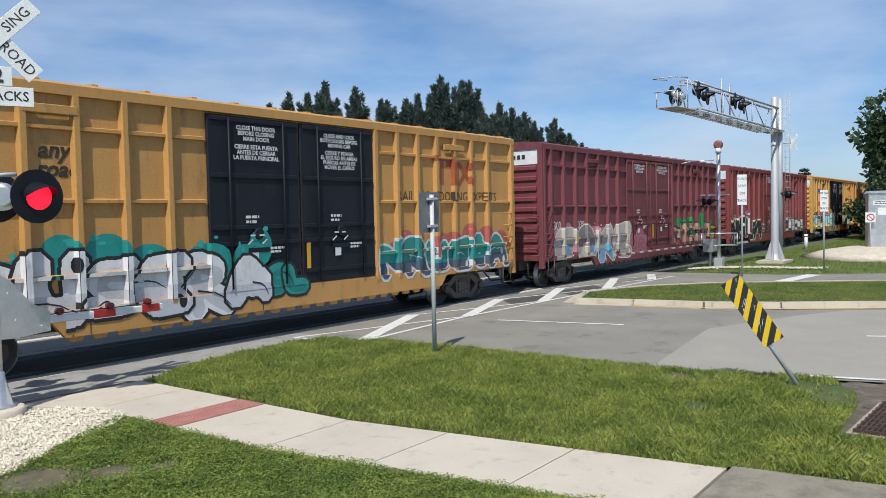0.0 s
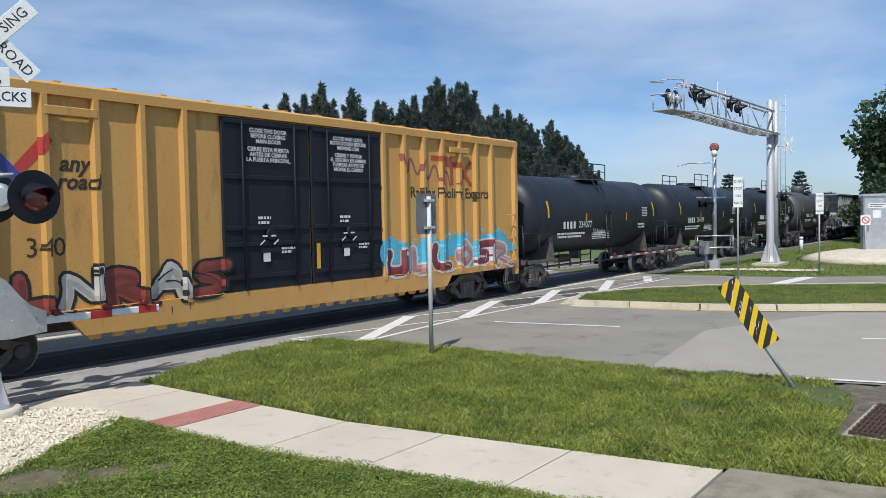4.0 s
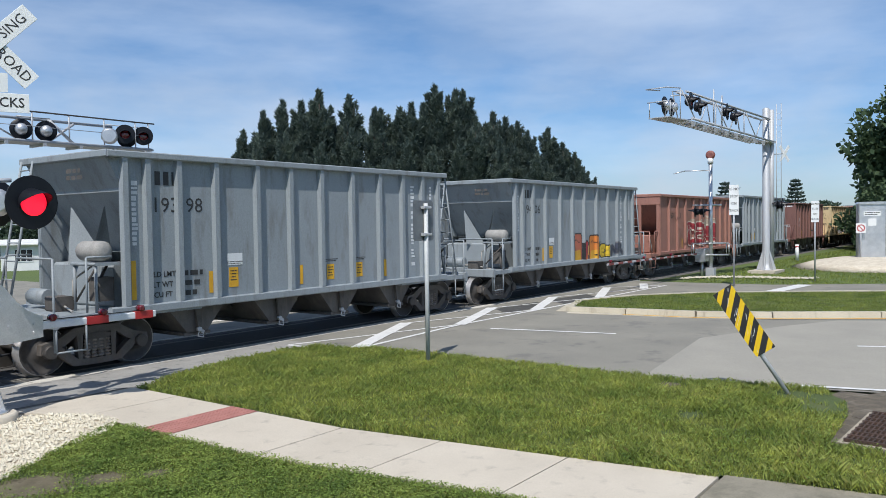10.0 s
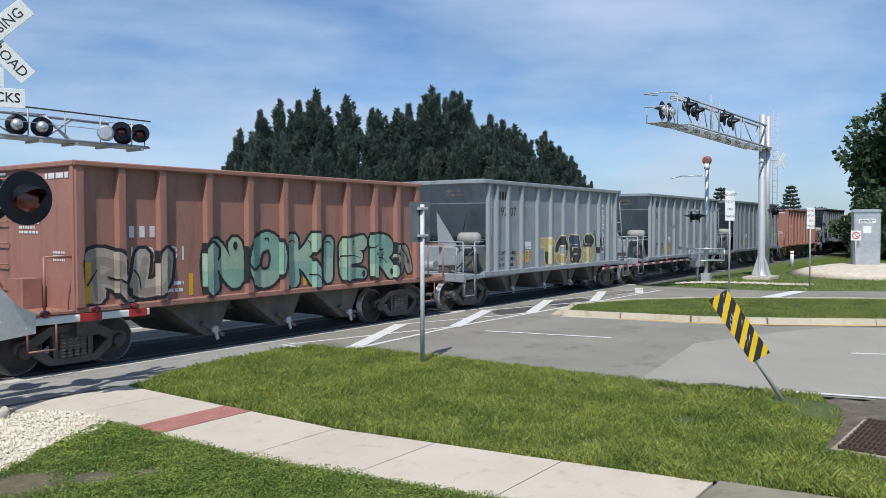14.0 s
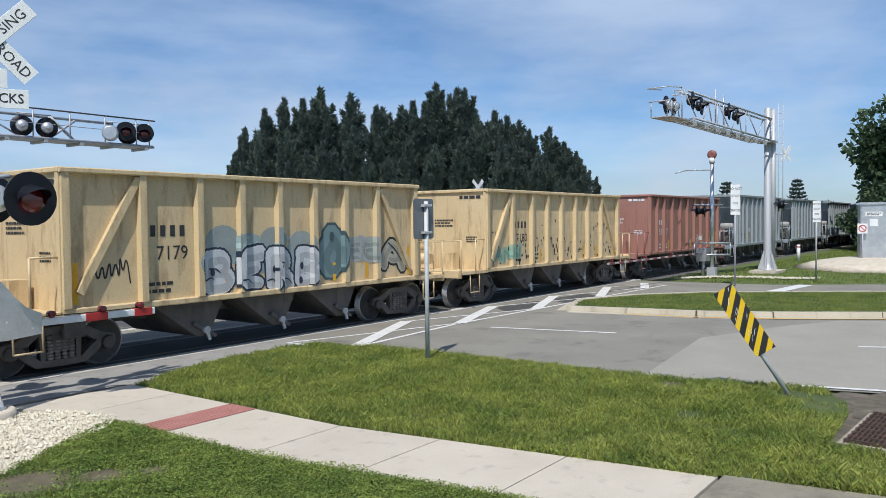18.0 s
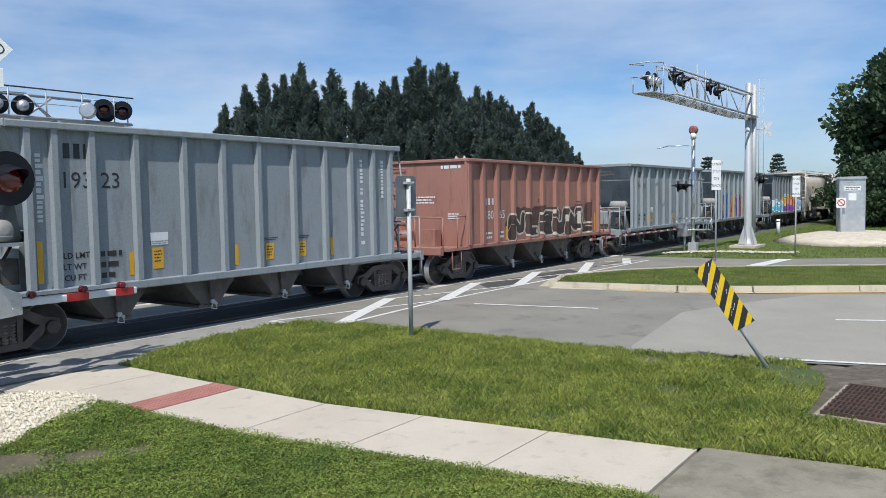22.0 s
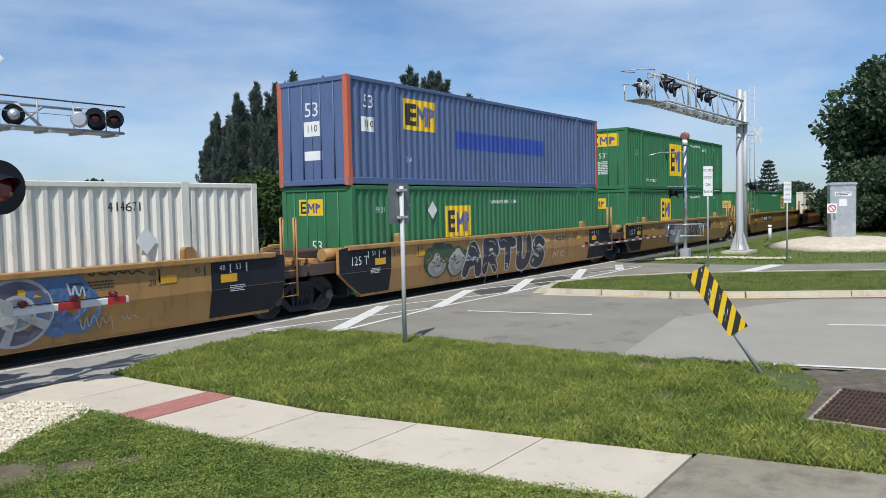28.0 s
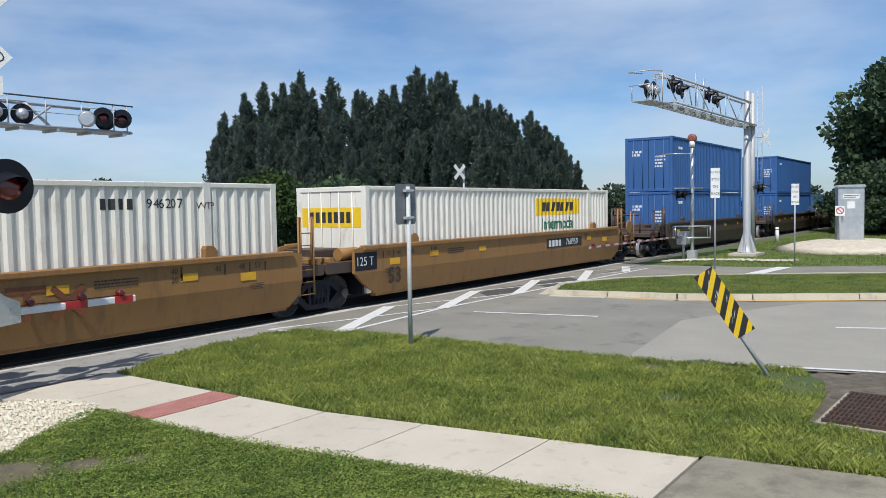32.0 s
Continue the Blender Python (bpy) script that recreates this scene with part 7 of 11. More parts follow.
        if not cut_end:
            m = Mesh()
            m.lathe([(-1.42, 0.05), (-1.40, 0.15), (-1.34, 0.19), (-0.72, 0.19), (-0.66, 0.15), (-0.64, 0.05)], 16, "y", (x + sg * 0.02, 0, 2.25))
            part("air_reservoir", m, dusty_grey, c, "pale dusty air reservoir")
            block("reservoir_shelf", (min(x - sg * 0.35, x + sg * 0.25), max(x - sg * 0.35, x + sg * 0.25), -1.45, -0.6, 1.98, 2.04), col, c)
            for y in (-1.4, -0.66):
                pipe("shelf_leg", [(x + sg * 0.2, y, 1.12), (x + sg * 0.2, y, 2.0)], 0.03, col, c)
            pipe("shelf_brace", [(x + sg * 0.2, -1.4, 1.95), (x + sg * 0.2, -0.7, 1.3)], 0.022, steel_dark, c)
            block("control_valve", (min(x + sg * 0.05, x - sg * 0.3), max(x + sg * 0.05, x - sg * 0.3), -1.2, -0.85, 1.3, 1.75), steel_dark, c, "dark brake control valve", 0.04)
            pipe("air_pipe", [(x + sg * 0.15, -0.5, 1.2), (x + sg * 0.15, -0.5, 1.7), (x - sg * 0.1, -0.75, 1.95)], 0.02, dusty_grey, c)
            pipe("air_pipe", [(x + sg * 0.5, -1.1, 1.15), (x + sg * 0.3, -0.3, 1.25), (x + sg * 0.3, 0.6, 1.25)], 0.022, dusty_grey, c)
        m = Mesh()
        m.cbox(min(x + sg * 1.05, x - sg * 2), max(x + sg * 1.05, x - sg * 2), -1.55, 1.55, 1.0, 1.12, 0.02)
        m.cbox(min(x + sg * 1.0, x + sg * 1.12), max(x + sg * 1.0, x + sg * 1.12), -1.58, 1.58, 0.92, 1.18, 0.02)
        part("end_platform", m, col, c, "end platform with end sill")
        for y in (-1, 1):
            pipe("handrail", [(x + sg * 1.05, y * 1.5, 0.5), (x + sg * 1.05, y * 1.5, 2.15), (x + sg * 1.05, y * 0.2, 2.15)], 0.022, col, c, "bent pipe handrail")
            pipe("handrail", [(x + sg * 0.45, y * 1.52, 1.15), (x + sg * 0.45, y * 1.52, 2.15), (x - sg * 0.05, y * 1.52, 2.15)], 0.02, col, c, "bent pipe handrail")
            pipe("stirrup", [(x + sg * 0.5, y * 1.56, 1.0), (x + sg * 0.5, y * 1.56, 0.5), (x + sg * 1.05, y * 1.56, 0.5), (x + sg * 1.05, y * 1.56, 1.0)], 0.018, col, c)
        pipe("brake_pipe", [(x - sg * 0.28, -0.95, 1.95), (x + sg * 0.1, -1.2, 1.55), (x + sg * 0.1, -1.25, 1.15)], 0.028, steel_dark, c)
        coupler(c, x + sg * 0.65, sg)
        yl = 1.3 if sg < 0 else -1.3
        for y in (yl - 0.23, yl + 0.23):
            pipe("ladder_rail", [(x + sg * 0.62, y, 1.12), (x + sg * 0.06, y, H - 0.06)], 0.026, col, c, "leaning end ladder rail")
        for i in range(8):
            f = (i + 0.5) / 8
            pipe("rung", [(x + sg * (0.62 - 0.56 * f), yl - 0.23, 1.12 + (H - 1.18) * f), (x + sg * (0.62 - 0.56 * f), yl + 0.23, 1.12 + (H - 1.18) * f)], 0.015, col, c)
    m = Mesh()
    m.cyl((-0.3, 0.1, 1.35), (-0.3, 0.75, 1.35), 0.16, 12)
    part("brake_cylinder", m, col, c, "brake cylinder")
    block("brake_valve", (-0.55, -0.2, -0.6, -0.2, 1.12, 1.4), steel_dark, c, "", 0.03)
    m = Mesh()
    m.lathe([(-1.18, 0.22), (-1.15, 0.24), (-1.12, 0.22)], 14, "x", (0.05, 0.9, 2.3))
    part("brake_wheel", m, steel_dark, c)
    for x in (2.05, 4.25, 6.3, 8.5):
        pocket(c, x, 0.75, 0.48, 1.1, col)
    m = Mesh()
    m.box(-0.6, L + 0.6, -0.3, 0.3, 0.75, 1.1)
    part("centre_sill", m, steel_dark, c)
    lead = not dark
    ink = letter_black
    yp = -1.506
    if number:
        letters(number[:3], 0.42, ink, c, (posts[1] + 0.42, yp, H - 1.02))
        letters(number[3:], 0.42, ink, c, (posts[2] + 0.4, yp, H - 1.02))
    if brand:
        m = Mesh()
        rr = random.Random(seed)
        z = H - 0.55
        while z > H - 1.75:
            h = rr.uniform(0.07, 0.15)
            m.box(posts[0] + 0.17, posts[0] + 0.17 + rr.choice((0.09, 0.1, 0.13)), yp - 0.001, yp, z - h * 0.6, z)
            z -= h * 0.6 + 0.03
        part("side_lettering", m, letter_white, c, "vertical white name bars")
        m = Mesh()
        z, xx = H - 0.4, posts[-3] + 0.42
        while z > H - 2.6:
            h = rr.uniform(0.07, 0.15)
            m.box(xx, xx + rr.choice((0.1, 0.11, 0.15)), yp - 0.001, yp, z - h * 0.65, z)
            z -= h * 0.65 + 0.035 + (0.1 if rr.random() < 0.15 else 0)
        part("side_lettering", m, letter_white, c, "vertical white name bars")
        m = Mesh()
        z, xx = H - 0.4, posts[-2] + 0.4
        while z > H - 1.4:
            h = rr.uniform(0.04, 0.09)
            m.box(xx, xx + 0.1, yp - 0.001, yp, z - h, z)
            z -= h + 0.03
        part("side_lettering", m, letter_white, c, "vertical white name bars")
        m = Mesh()
        for k in range(3):
            m.box(posts[1] + 0.2 + 0.19 * k, posts[1] + 0.32 + 0.19 * k, yp - 0.001, yp, H - 0.62, H - 0.35)
        part("name_bar", m, ink, c, "black reporting mark bars")
        m = Mesh()
        m.box(posts[3] + 0.3, posts[3] + 0.7, yp - 0.001, yp, 1.85, 2.1)
        part("notice", m, white_tape, c, "small white notice")
        for x, z0, z1 in ((posts[3] + 0.33, 1.38, 1.8), (posts[6] + 0.2, 1.35, 1.72), (posts[7] + 0.15, 1.35, 1.72)):
            m = Mesh()
            m.box(x, x + 0.25, yp - 0.0012, yp, z0, z1)
            lab_ = part("warning_label", m, yellow_tape, c, "yellow warning label")
            bars((0.15, 0.17, 0.13, 0.15), ink, lab_, (x + 0.04, yp - 0.003, z1 - 0.06), seed=seed + 3, h=0.025, gap=0.04)
            bars((0.42, 0.36), ink, c, (x - 0.05, yp - 0.001, z1 + 0.13), seed=seed + 4, h=0.02, gap=0.02)
        for k, w in enumerate(("LD LMT", "LT WT", "CU FT")):
            letters(w, 0.15, ink, c, (posts[1] + (0.37, 0.33, 0.33)[k], yp - 0.001, 1.75 - 0.2 * k), bold=0.003)
        bars((0.42, 0.34, 0.26), ink, c, (posts[2] + 0.14, yp - 0.001, 1.8), seed=seed + 1, h=0.1, gap=0.1)
        m = Mesh()
        m.box(posts[0] + 0.12, posts[0] + 0.36, yp - 0.012, yp, 1.2, 1.27)
        part("defect_card_holder", m, col, c)
        bars((0.5, 0.6), steel_dark, c, (-0.062, -0.2, H - 0.3), seed=seed, h=0.08, gap=0.05, facing="-x")
    for x in (posts[0] + 0.13, posts[2] + 0.72, posts[5] + 0.3, posts[8] + 0.2, posts[-2] + 0.72):
        m = Mesh()
        m.box(x, x + 0.1, yp - 0.0014, yp, 1.3, 1.3 + (0.75 if x < 0.5 or x > L - 1 else 0.45))
        part("reflector", m, yellow_tape, c, "yellow reflective strip")
    truck(c, -0.02)
    truck(c, L - 0.12)
    return c, side_bands(posts, 0.12, -1.5, -1.61, L)


def hopper_flat(s, color, label, number, seed, H=3.83, L=9.92, posts=None, ink=None, diagonal=False):
    """An open hopper with upright flat ends and railed end platforms."""
    c = car("open_hopper", s, label)
    ink = ink or letter_white
    posts = posts or [0.06, 0.88, 1.75, 2.85, 3.93, 4.95, 5.99, 7.04, 8.09, 9.02, L - 0.06]
    for sgn in (-1, 1):
        m = Mesh()
        m.box(0, L, min(sgn * 1.5, sgn * 1.47), max(sgn * 1.5, sgn * 1.47), 1.14, H - 0.05)
        part("side_sheet", m, color, c, "steel side sheet")
        m = Mesh()
        m.cbox(-0.05, L + 0.05, min(sgn * 1.46, sgn * 1.66), max(sgn * 1.46, sgn * 1.66), H - 0.1, H, 0.02)
        part("top_chord", m, color, c)
        m = Mesh()
        m.cbox(-0.02, L + 0.02, min(sgn * 1.47, sgn * 1.6), max(sgn * 1.47, sgn * 1.6), 1.08, 1.2, 0.02)
        part("side_sill", m, color, c)
        pm = CACHE.setdefault(("fpost", color.name, H, sgn), Mesh().prism([(-0.09, sgn * 1.5), (-0.07, sgn * 1.63), (0.07, sgn * 1.63), (0.09, sgn * 1.5)], "z", 1.2, H - 0.1).data("side_post", color))
        for p in posts if sgn < 0 else ():
            part("side_post", pm, None, c, at=(p, 0, 0))
        if sgn > 0:
            m = Mesh()
            for p in posts:
                m.prism([(p - 0.09, 1.5), (p - 0.07, 1.63), (p + 0.07, 1.63), (p + 0.09, 1.5)], "z", 1.2, H - 0.1)
            part("far_side_posts", m, color, c)["kind"] = "stuff"
        if diagonal:
            for a, b in (((0.3, 1.45), (1.5, H - 0.15)), ((L - 0.3, 1.45), (L - 1.5, H - 0.15))):
                m = Mesh()
                q = stroke(*a, *b, 0.07, 0.07)
                m.prism(q, "y", min(sgn * 1.5, sgn * 1.6), max(sgn * 1.5, sgn * 1.6))
                part("diagonal_brace", m, color, c)
    for x, sg in ((0.0, -1), (L, 1)):
        m = Mesh()
        m.box(min(x, x - sg * 0.04), max(x, x - sg * 0.04), -1.47, 1.47, 1.15, H - 0.05)
        part("end_sheet", m, color, c, "flat steel end sheet")
        m = Mesh()
        m.cbox(x - 0.07, x + 0.07, -1.62, 1.62, H - 0.1, H + 0.004, 0.02)
        for y in (-1.53, 1.53):
            m.cbox(x - 0.06, x + 0.06, y - 0.05, y + 0.05, 1.15, H - 0.1, 0.015)
        part("end_frame", m, color, c)
        m = Mesh()
        m.cbox(min(x + sg * 1.3, x - sg * 0.1), max(x + sg * 1.3, x - sg * 0.1), -1.55, 1.55, 1.06, 1.15, 0.02)
        m.cbox(min(x + sg * 1.28, x + sg * 1.4), max(x + sg * 1.28, x + sg * 1.4), -1.5, 1.5, 0.95, 1.2, 0.02)
        part("end_platform", m, color, c, "railed end platform")
        for y in (-1, 1):
            pipe("handrail", [(x + sg * 1.3, y * 1.5, 0.95), (x + sg * 1.3, y * 1.5, 2.1), (x + sg * 1.3, y * 0.45, 2.1), (x + sg * 1.3, y * 0.45, 1.15)], 0.024, color, c, "bent pipe handrail")
            pipe("handrail", [(x + sg * 0.55, y * 1.52, 1.15), (x + sg * 0.55, y * 1.52, 2.12), (x + sg * 0.03, y * 1.52, 2.12)], 0.022, color, c, "bent pipe handrail")
        if sg > 0:
            for y in (-0.8, 0.8):
                block("end_frame_post", (x + 0.95, x + 1.1, y - 0.07, y + 0.07, 1.15, 2.12), color, c, "upright platform frame")
            block("end_frame_beam", (x + 0.95, x + 1.08, -0.95, 0.95, 2.12, 2.22), color, c)
        m = Mesh()
        for y in (-1.52,):
            m.tube([(x + sg * 0.35, y, 1.06), (x + sg * 0.35, y, 0.5), (x + sg * 0.85, y, 0.5), (x + sg * 0.85, y, 1.06)], 0.018, 6)
        part("stirrup", m, color, c)
        ladder(c, x + sg * 0.08, 0.85, 1.35, 1.5, H - 0.25, 6, color)
        coupler(c, x + sg * 0.8, sg)
    m = Mesh()
    for k in range(12):
        x0, x1 = 0.3 + (L - 0.6) * k / 12, 0.3 + (L - 0.6) * (k + 1) / 12
        m.face([(x0, -1.46, 2.1), (x1, -1.46, 2.1), (x1, 1.46, 2.1), (x0, 1.46, 2.1)])
    part("floor_sheet", m, color, c)
    for x in (2.95, 5.05, 7.15):
        m = Mesh()
        m.prism([(x - 1.05, 1.14), (x + 0.85, 1.14), (x + 0.42, 0.32), (x + 0.1, 0.32)], "y", -1.15, 1.15)
        part("hopper_pocket", m, pocket_steel, c, "dusty steel discharge pocket in a shaded dark tone")
        m = Mesh()
        m.prism([(x - 0.05, 0.58), (x + 0.52, 0.26), (x + 0.55, 0.32), (x + 0.0, 0.64)], "y", -1.25, 1.25)
        gate_ = part("discharge_gate", m, pocket_steel, c, "worn steel discharge gate")
        m = Mesh()
        m.cyl((x + 0.26, -1.32, 0.45), (x + 0.26, -1.22, 0.45), 0.08, 8)
        m.prism([(x + 0.2, 0.5), (x + 0.27, 0.5), (x + 0.36, 0.24), (x + 0.3, 0.22)], "y", -1.31, -1.27)
        part("gate_lock", m, galv, gate_, "bright worn gate lock")
    m = Mesh()
    m.box(-0.7, L + 0.7, -0.3, 0.3, 0.72, 1.08)
    m.cbox(0.2, 0.6, -1.2, -0.9, 0.62, 1.0, 0.02)
    part("centre_sill", m, steel_dark, c)
    m = Mesh()
    m.cyl((-0.6, 0.2, 1.5), (-0.6, 0.9, 1.5), 0.17, 10)
    m.cbox(-0.5, -0.1, -0.6, -0.1, 1.15, 1.7, 0.03)
    part("brake_gear", m, color, c, "brake cylinder and valves")
    yp = -1.506
    if number:
        if len(number) == 4:
            letters(number, 0.4, ink, c, ((posts[1] + posts[2]) / 2 + 0.04, yp, 2.1), wide=0.92)
        else:
            letters(number[:3], 0.4, ink, c, (posts[1] + 0.46, yp, 2.1))
            letters(number[3:], 0.4, ink, c, (posts[2] + 0.42, yp, 2.1))
        m = Mesh()
        n_bars = 4 if len(number) == 4 else 3
        for k in range(n_bars):
            m.box(posts[1] + 0.2 + k * 0.22, posts[1] + 0.31 + k * 0.22, yp - 0.001, yp, 2.44, 2.66)
        part("name_bar", m, ink, c, "reporting mark bars")
    bars((0.55, 0.5), ink, c, (posts[1] + 0.12, yp - 0.001, 1.55), seed=seed, h=0.07, gap=0.07)
    bars((0.4, 0.38), ink, c, (posts[2] + 0.12, yp - 0.001, 1.55), seed=seed + 1, h=0.07, gap=0.07)
    bars((0.5, 0.3), ink, c, (posts[5] + 0.2, yp - 0.001, 1.6), seed=seed + 2, h=0.04, gap=0.03)
    bars((0.75, 0.6, 0.7), ink, c, (-0.012, 0.45, 2.75), seed=seed, h=0.05, gap=0.04, facing="-x")
    bars((0.4, 0.4, 0.4), ink, c, (-0.012, -0.8, 2.2), seed=seed, h=0.04, gap=0.03, facing="-x")
    bars((0.8,), ink, c, (-0.012, -0.55, H - 0.2), seed=seed, h=0.10, facing="-x")
    for x in (posts[0] + 0.14, posts[3] - 0.45, posts[6] - 0.4, posts[-2] - 0.4, posts[-1] - 0.28):
        m = Mesh()
        m.box(x, x + 0.11, yp - 0.0014, yp, 1.25, 1.25 + (0.75 if x < 0.5 or x > L - 0.8 else 0.45))
        part("reflector", m, yellow_tape, c, "yellow reflective strip")
    truck(c, 0.2)
    truck(c, L - 0.2)
    return c, side_bands(posts, 0.14, -1.5, -1.63, L)


# ---------------------------------------------------------------- covered hoppers
def covered_hopper(s, seed, number):
    L = 12.25
    c = car("covered_hopper", s, "dusty white two-bay covered hopper car")
    prof = [(-0.9, 1.12), (-1.26, 1.3), (-1.49, 2.2), (-1.6, 2.24), (-1.6, 2.33), (-1.56, 2.38), (-1.55, 2.9), (-1.48, 3.5), (-1.28, 3.95), (-0.85, 4.2), (-0.3, 4.28)]
    prof = prof + [(-y, z) for y, z in reversed(prof)]

    def slope(z):
        return 0.62 + (4.2 - z) * 0.55
    m = Mesh()
    n = len(prof)
    xs = [0, 0.33, 0.66, 1]
    for (a) in xs:
        for y, z in prof:
            x0, x1 = slope(z), L - slope(z)
            m.v.append((x0 + (x1 - x0) * a, y, z))
    for k in range(3):
        for i in range(n):
            j = (i + 1) % n
            m.f.append((k * n + i, k * n + j, (k + 1) * n + j, (k + 1) * n + i))
            m.s.append(4 < i < n - 6 or i == n - 1)
    m.f += [tuple(range(n - 1, -1, -1)), tuple(range(3 * n, 4 * n))]
    m.s += [False, False]
    part("body", m, P_CEMENT, c, "rounded steel body")
    for x in (3.4, 6.1, 8.8):
        m = Mesh()
        m.v = [(x + d, y * 1.006, 2.72 + (z - 2.72) * 1.006) for d in (-0.02, 0.02) for y, z in prof]
        m.f = [(i, (i + 1) % n, n + (i + 1) % n, n + i) for i in range(n)]
        m.s = [False] * n
        part("seam", m, P_CEMENT, c)
    m = Mesh()
    m.box(0.3, L - 0.3, -0.45, 0.45, 4.36, 4.4)
    for y in (-0.85, 0.85):
        m.box(-0.3, L + 0.3, y - 0.18, y + 0.18, 4.42, 4.45)
    part("roof_walk", m, P_CEMENT, c, "roof walkway grating")
    m = Mesh()
    for y in (-1.1, 1.1):
        m.tube([(0.4, y, 4.62), (L - 0.4, y, 4.62)], 0.02, 6)
        for i in range(9):
            m.cyl((0.5 + i * (L - 1) / 8, y, 4.1), (0.5 + i * (L - 1) / 8, y, 4.62), 0.018, 5)
    part("roof_rail", m, P_CEMENT, c, "roof railing")
    for i in range(5):
        m = Mesh()
        m.lathe([(4.27, 0.38), (4.42, 0.38), (4.46, 0.25)], 14, "z", (1.6 + i * 2.26, 0, 0))
        part("roof_hatch", m, P_CEMENT, c, "round roof hatch")
    for x, sg in ((0.0, -1), (L, 1)):
        m = Mesh()
        for y in (-1.52, -1.05, 1.05, 1.52):
            m.cyl((x - sg * 0.02, y, 1.15), (x - sg * 0.02, y, 4.5), 0.035, 6)
        for y in (-1.52, 1.52):
            m.cyl((x - sg * 0.55, y, 1.15), (x - sg * 0.55, y, 4.2), 0.03, 6)
            m.tube([(x - sg * 0.02, y, 4.5), (x - sg * 0.55, y, 4.5), (x - sg * 0.8, y * 0.9, 4.2)], 0.03, 6)
        for k in range(11):
            z = 1.35 + k * 0.3
            m.cyl((x - sg * 0.02, -1.52, z), (x - sg * 0.02, -1.05, z), 0.016, 5)
            if k % 2 == 0:
                m.cyl((x - sg * 0.02, -1.52, z), (x - sg * 0.55, -1.52, z), 0.016, 5)
        m.tube([(x, -1.52, 2.2), (x, 1.52, 2.2)], 0.03, 6)
        m.tube([(x, -1.52, 4.45), (x, 1.52, 4.45)], 0.03, 6)
        part("end_cage", m, P_CEMENT, c, "tubular end cage with ladders")
        m = Mesh()
        m.cbox(min(x + sg * 0.6, x - sg * 2.4), max(x + sg * 0.6, x - sg * 2.4), -1.5, 1.5, 1.02, 1.16, 0.02)
        part("end_platform", m, P_CEMENT, c)
        m = Mesh()
        m.prism([(x - sg * 0.6, 1.2), (x - sg * 0.68, 1.2), (x - sg * 0.9, 3.6), (x - sg * 0.82, 3.6)], "y", -0.5, -0.4)
        m.prism([(x - sg * 0.6, 1.2), (x - sg * 0.68, 1.2), (x - sg * 0.9, 3.6), (x - sg * 0.82, 3.6)], "y", 0.4, 0.5)
        part("end_bracket", m, P_CEMENT, c)
        for y in (-1.5, 1.5):
            m = Mesh()
            m.prism([(x - sg * 1.0, 1.16), (x - sg * 2.45, 1.16), (x - sg * 2.35, 1.95), (x - sg * 1.75, 2.3), (x - sg * 1.05, 3.3), (x - sg * 0.75, 3.3)], "y", y - 0.012, y + 0.012)
            part("corner_plate", m, P_CEMENT, c, "tapered corner plate at the car's end")
            block("corner_box", (min(x - sg * 2.0, x - sg * 2.5), max(x - sg * 2.0, x - sg * 2.5), y - 0.07, y + 0.07, 1.1, 1.85), P_CEMENT, c, "", 0.03)
        m = Mesh()
        m.cyl((x - sg * 0.3, -1.2, 1.55), (x - sg * 0.3, -0.4, 1.55), 0.19, 10)
        m.cbox(x - 0.2, x + 0.2, 0.2, 0.8, 1.2, 1.7, 0.03)
        part("brake_gear", m, P_CEMENT, c)
        m = Mesh()
        m.tube([(x + sg * 0.1, -1.5, 1.05), (x + sg * 0.1, -1.5, 0.45), (x - sg * 0.4, -1.5, 0.45), (x - sg * 0.4, -1.5, 1.05)], 0.02, 6)
        part("stirrup", m, P_CEMENT, c)
        m = Mesh()
        m.box(*sorted((x + sg * 0.4, x - sg * 1.1)), -1.5, 1.5, 4.36, 4.40)
        part("roof_platform", m, P_CEMENT, c, "perforated end roof platform")
        for y in (-1.52, 1.52):
            pipe("cage_post", [(x - sg * 0.02, y, 1.1), (x - sg * 0.02, y, 4.4)], 0.055, P_CEMENT, c, "heavy corner post")
        pipe("cage_rail", [(x + sg * 0.4, -1.3, 1.1), (x + sg * 0.4, -1.3, 2.3), (x + sg * 0.4, 1.3, 2.3), (x + sg * 0.4, 1.3, 1.1)], 0.025, P_CEMENT, c, "end platform railing")
        for y in (-0.9, 0.9):
            pipe("cage_brace", [(x - sg * 0.1, y, 4.35), (x - sg * 1.3, y * 0.6, 1.3)], 0.045, P_CEMENT, c, "slanted brace")
        pipe("cage_brace", [(x - sg * 0.02, 1.5, 1.2), (x - sg * 0.02, 0.6, 4.35)], 0.03, P_CEMENT, c)
        for k in range(9):
            pipe("rung", [(x + sg * 0.03, 1.05, 1.4 + k * 0.34), (x + sg * 0.03, 1.5, 1.4 + k * 0.34)], 0.018, P_CEMENT, c)
        coupler(c, x + sg * 0.15, sg)
    for x in (4.1, 8.15):
        m = Mesh()
        m.prism([(x - 1.7, 1.2), (x + 1.7, 1.2), (x + 0.4, 0.45), (x - 0.4, 0.45)], "y", -1.2, 1.2)
        part("hopper_pocket", m, P_CEMENT, c)
        m = Mesh()
        m.cbox(x - 0.5, x + 0.5, -1.3, 1.3, 0.36, 0.47, 0.02)
        part("discharge_gate", m, galv, c)
    m = Mesh()
    m.cbox(1.2, L - 1.2, -1.5, -1.4, 1.1, 1.3, 0.02)
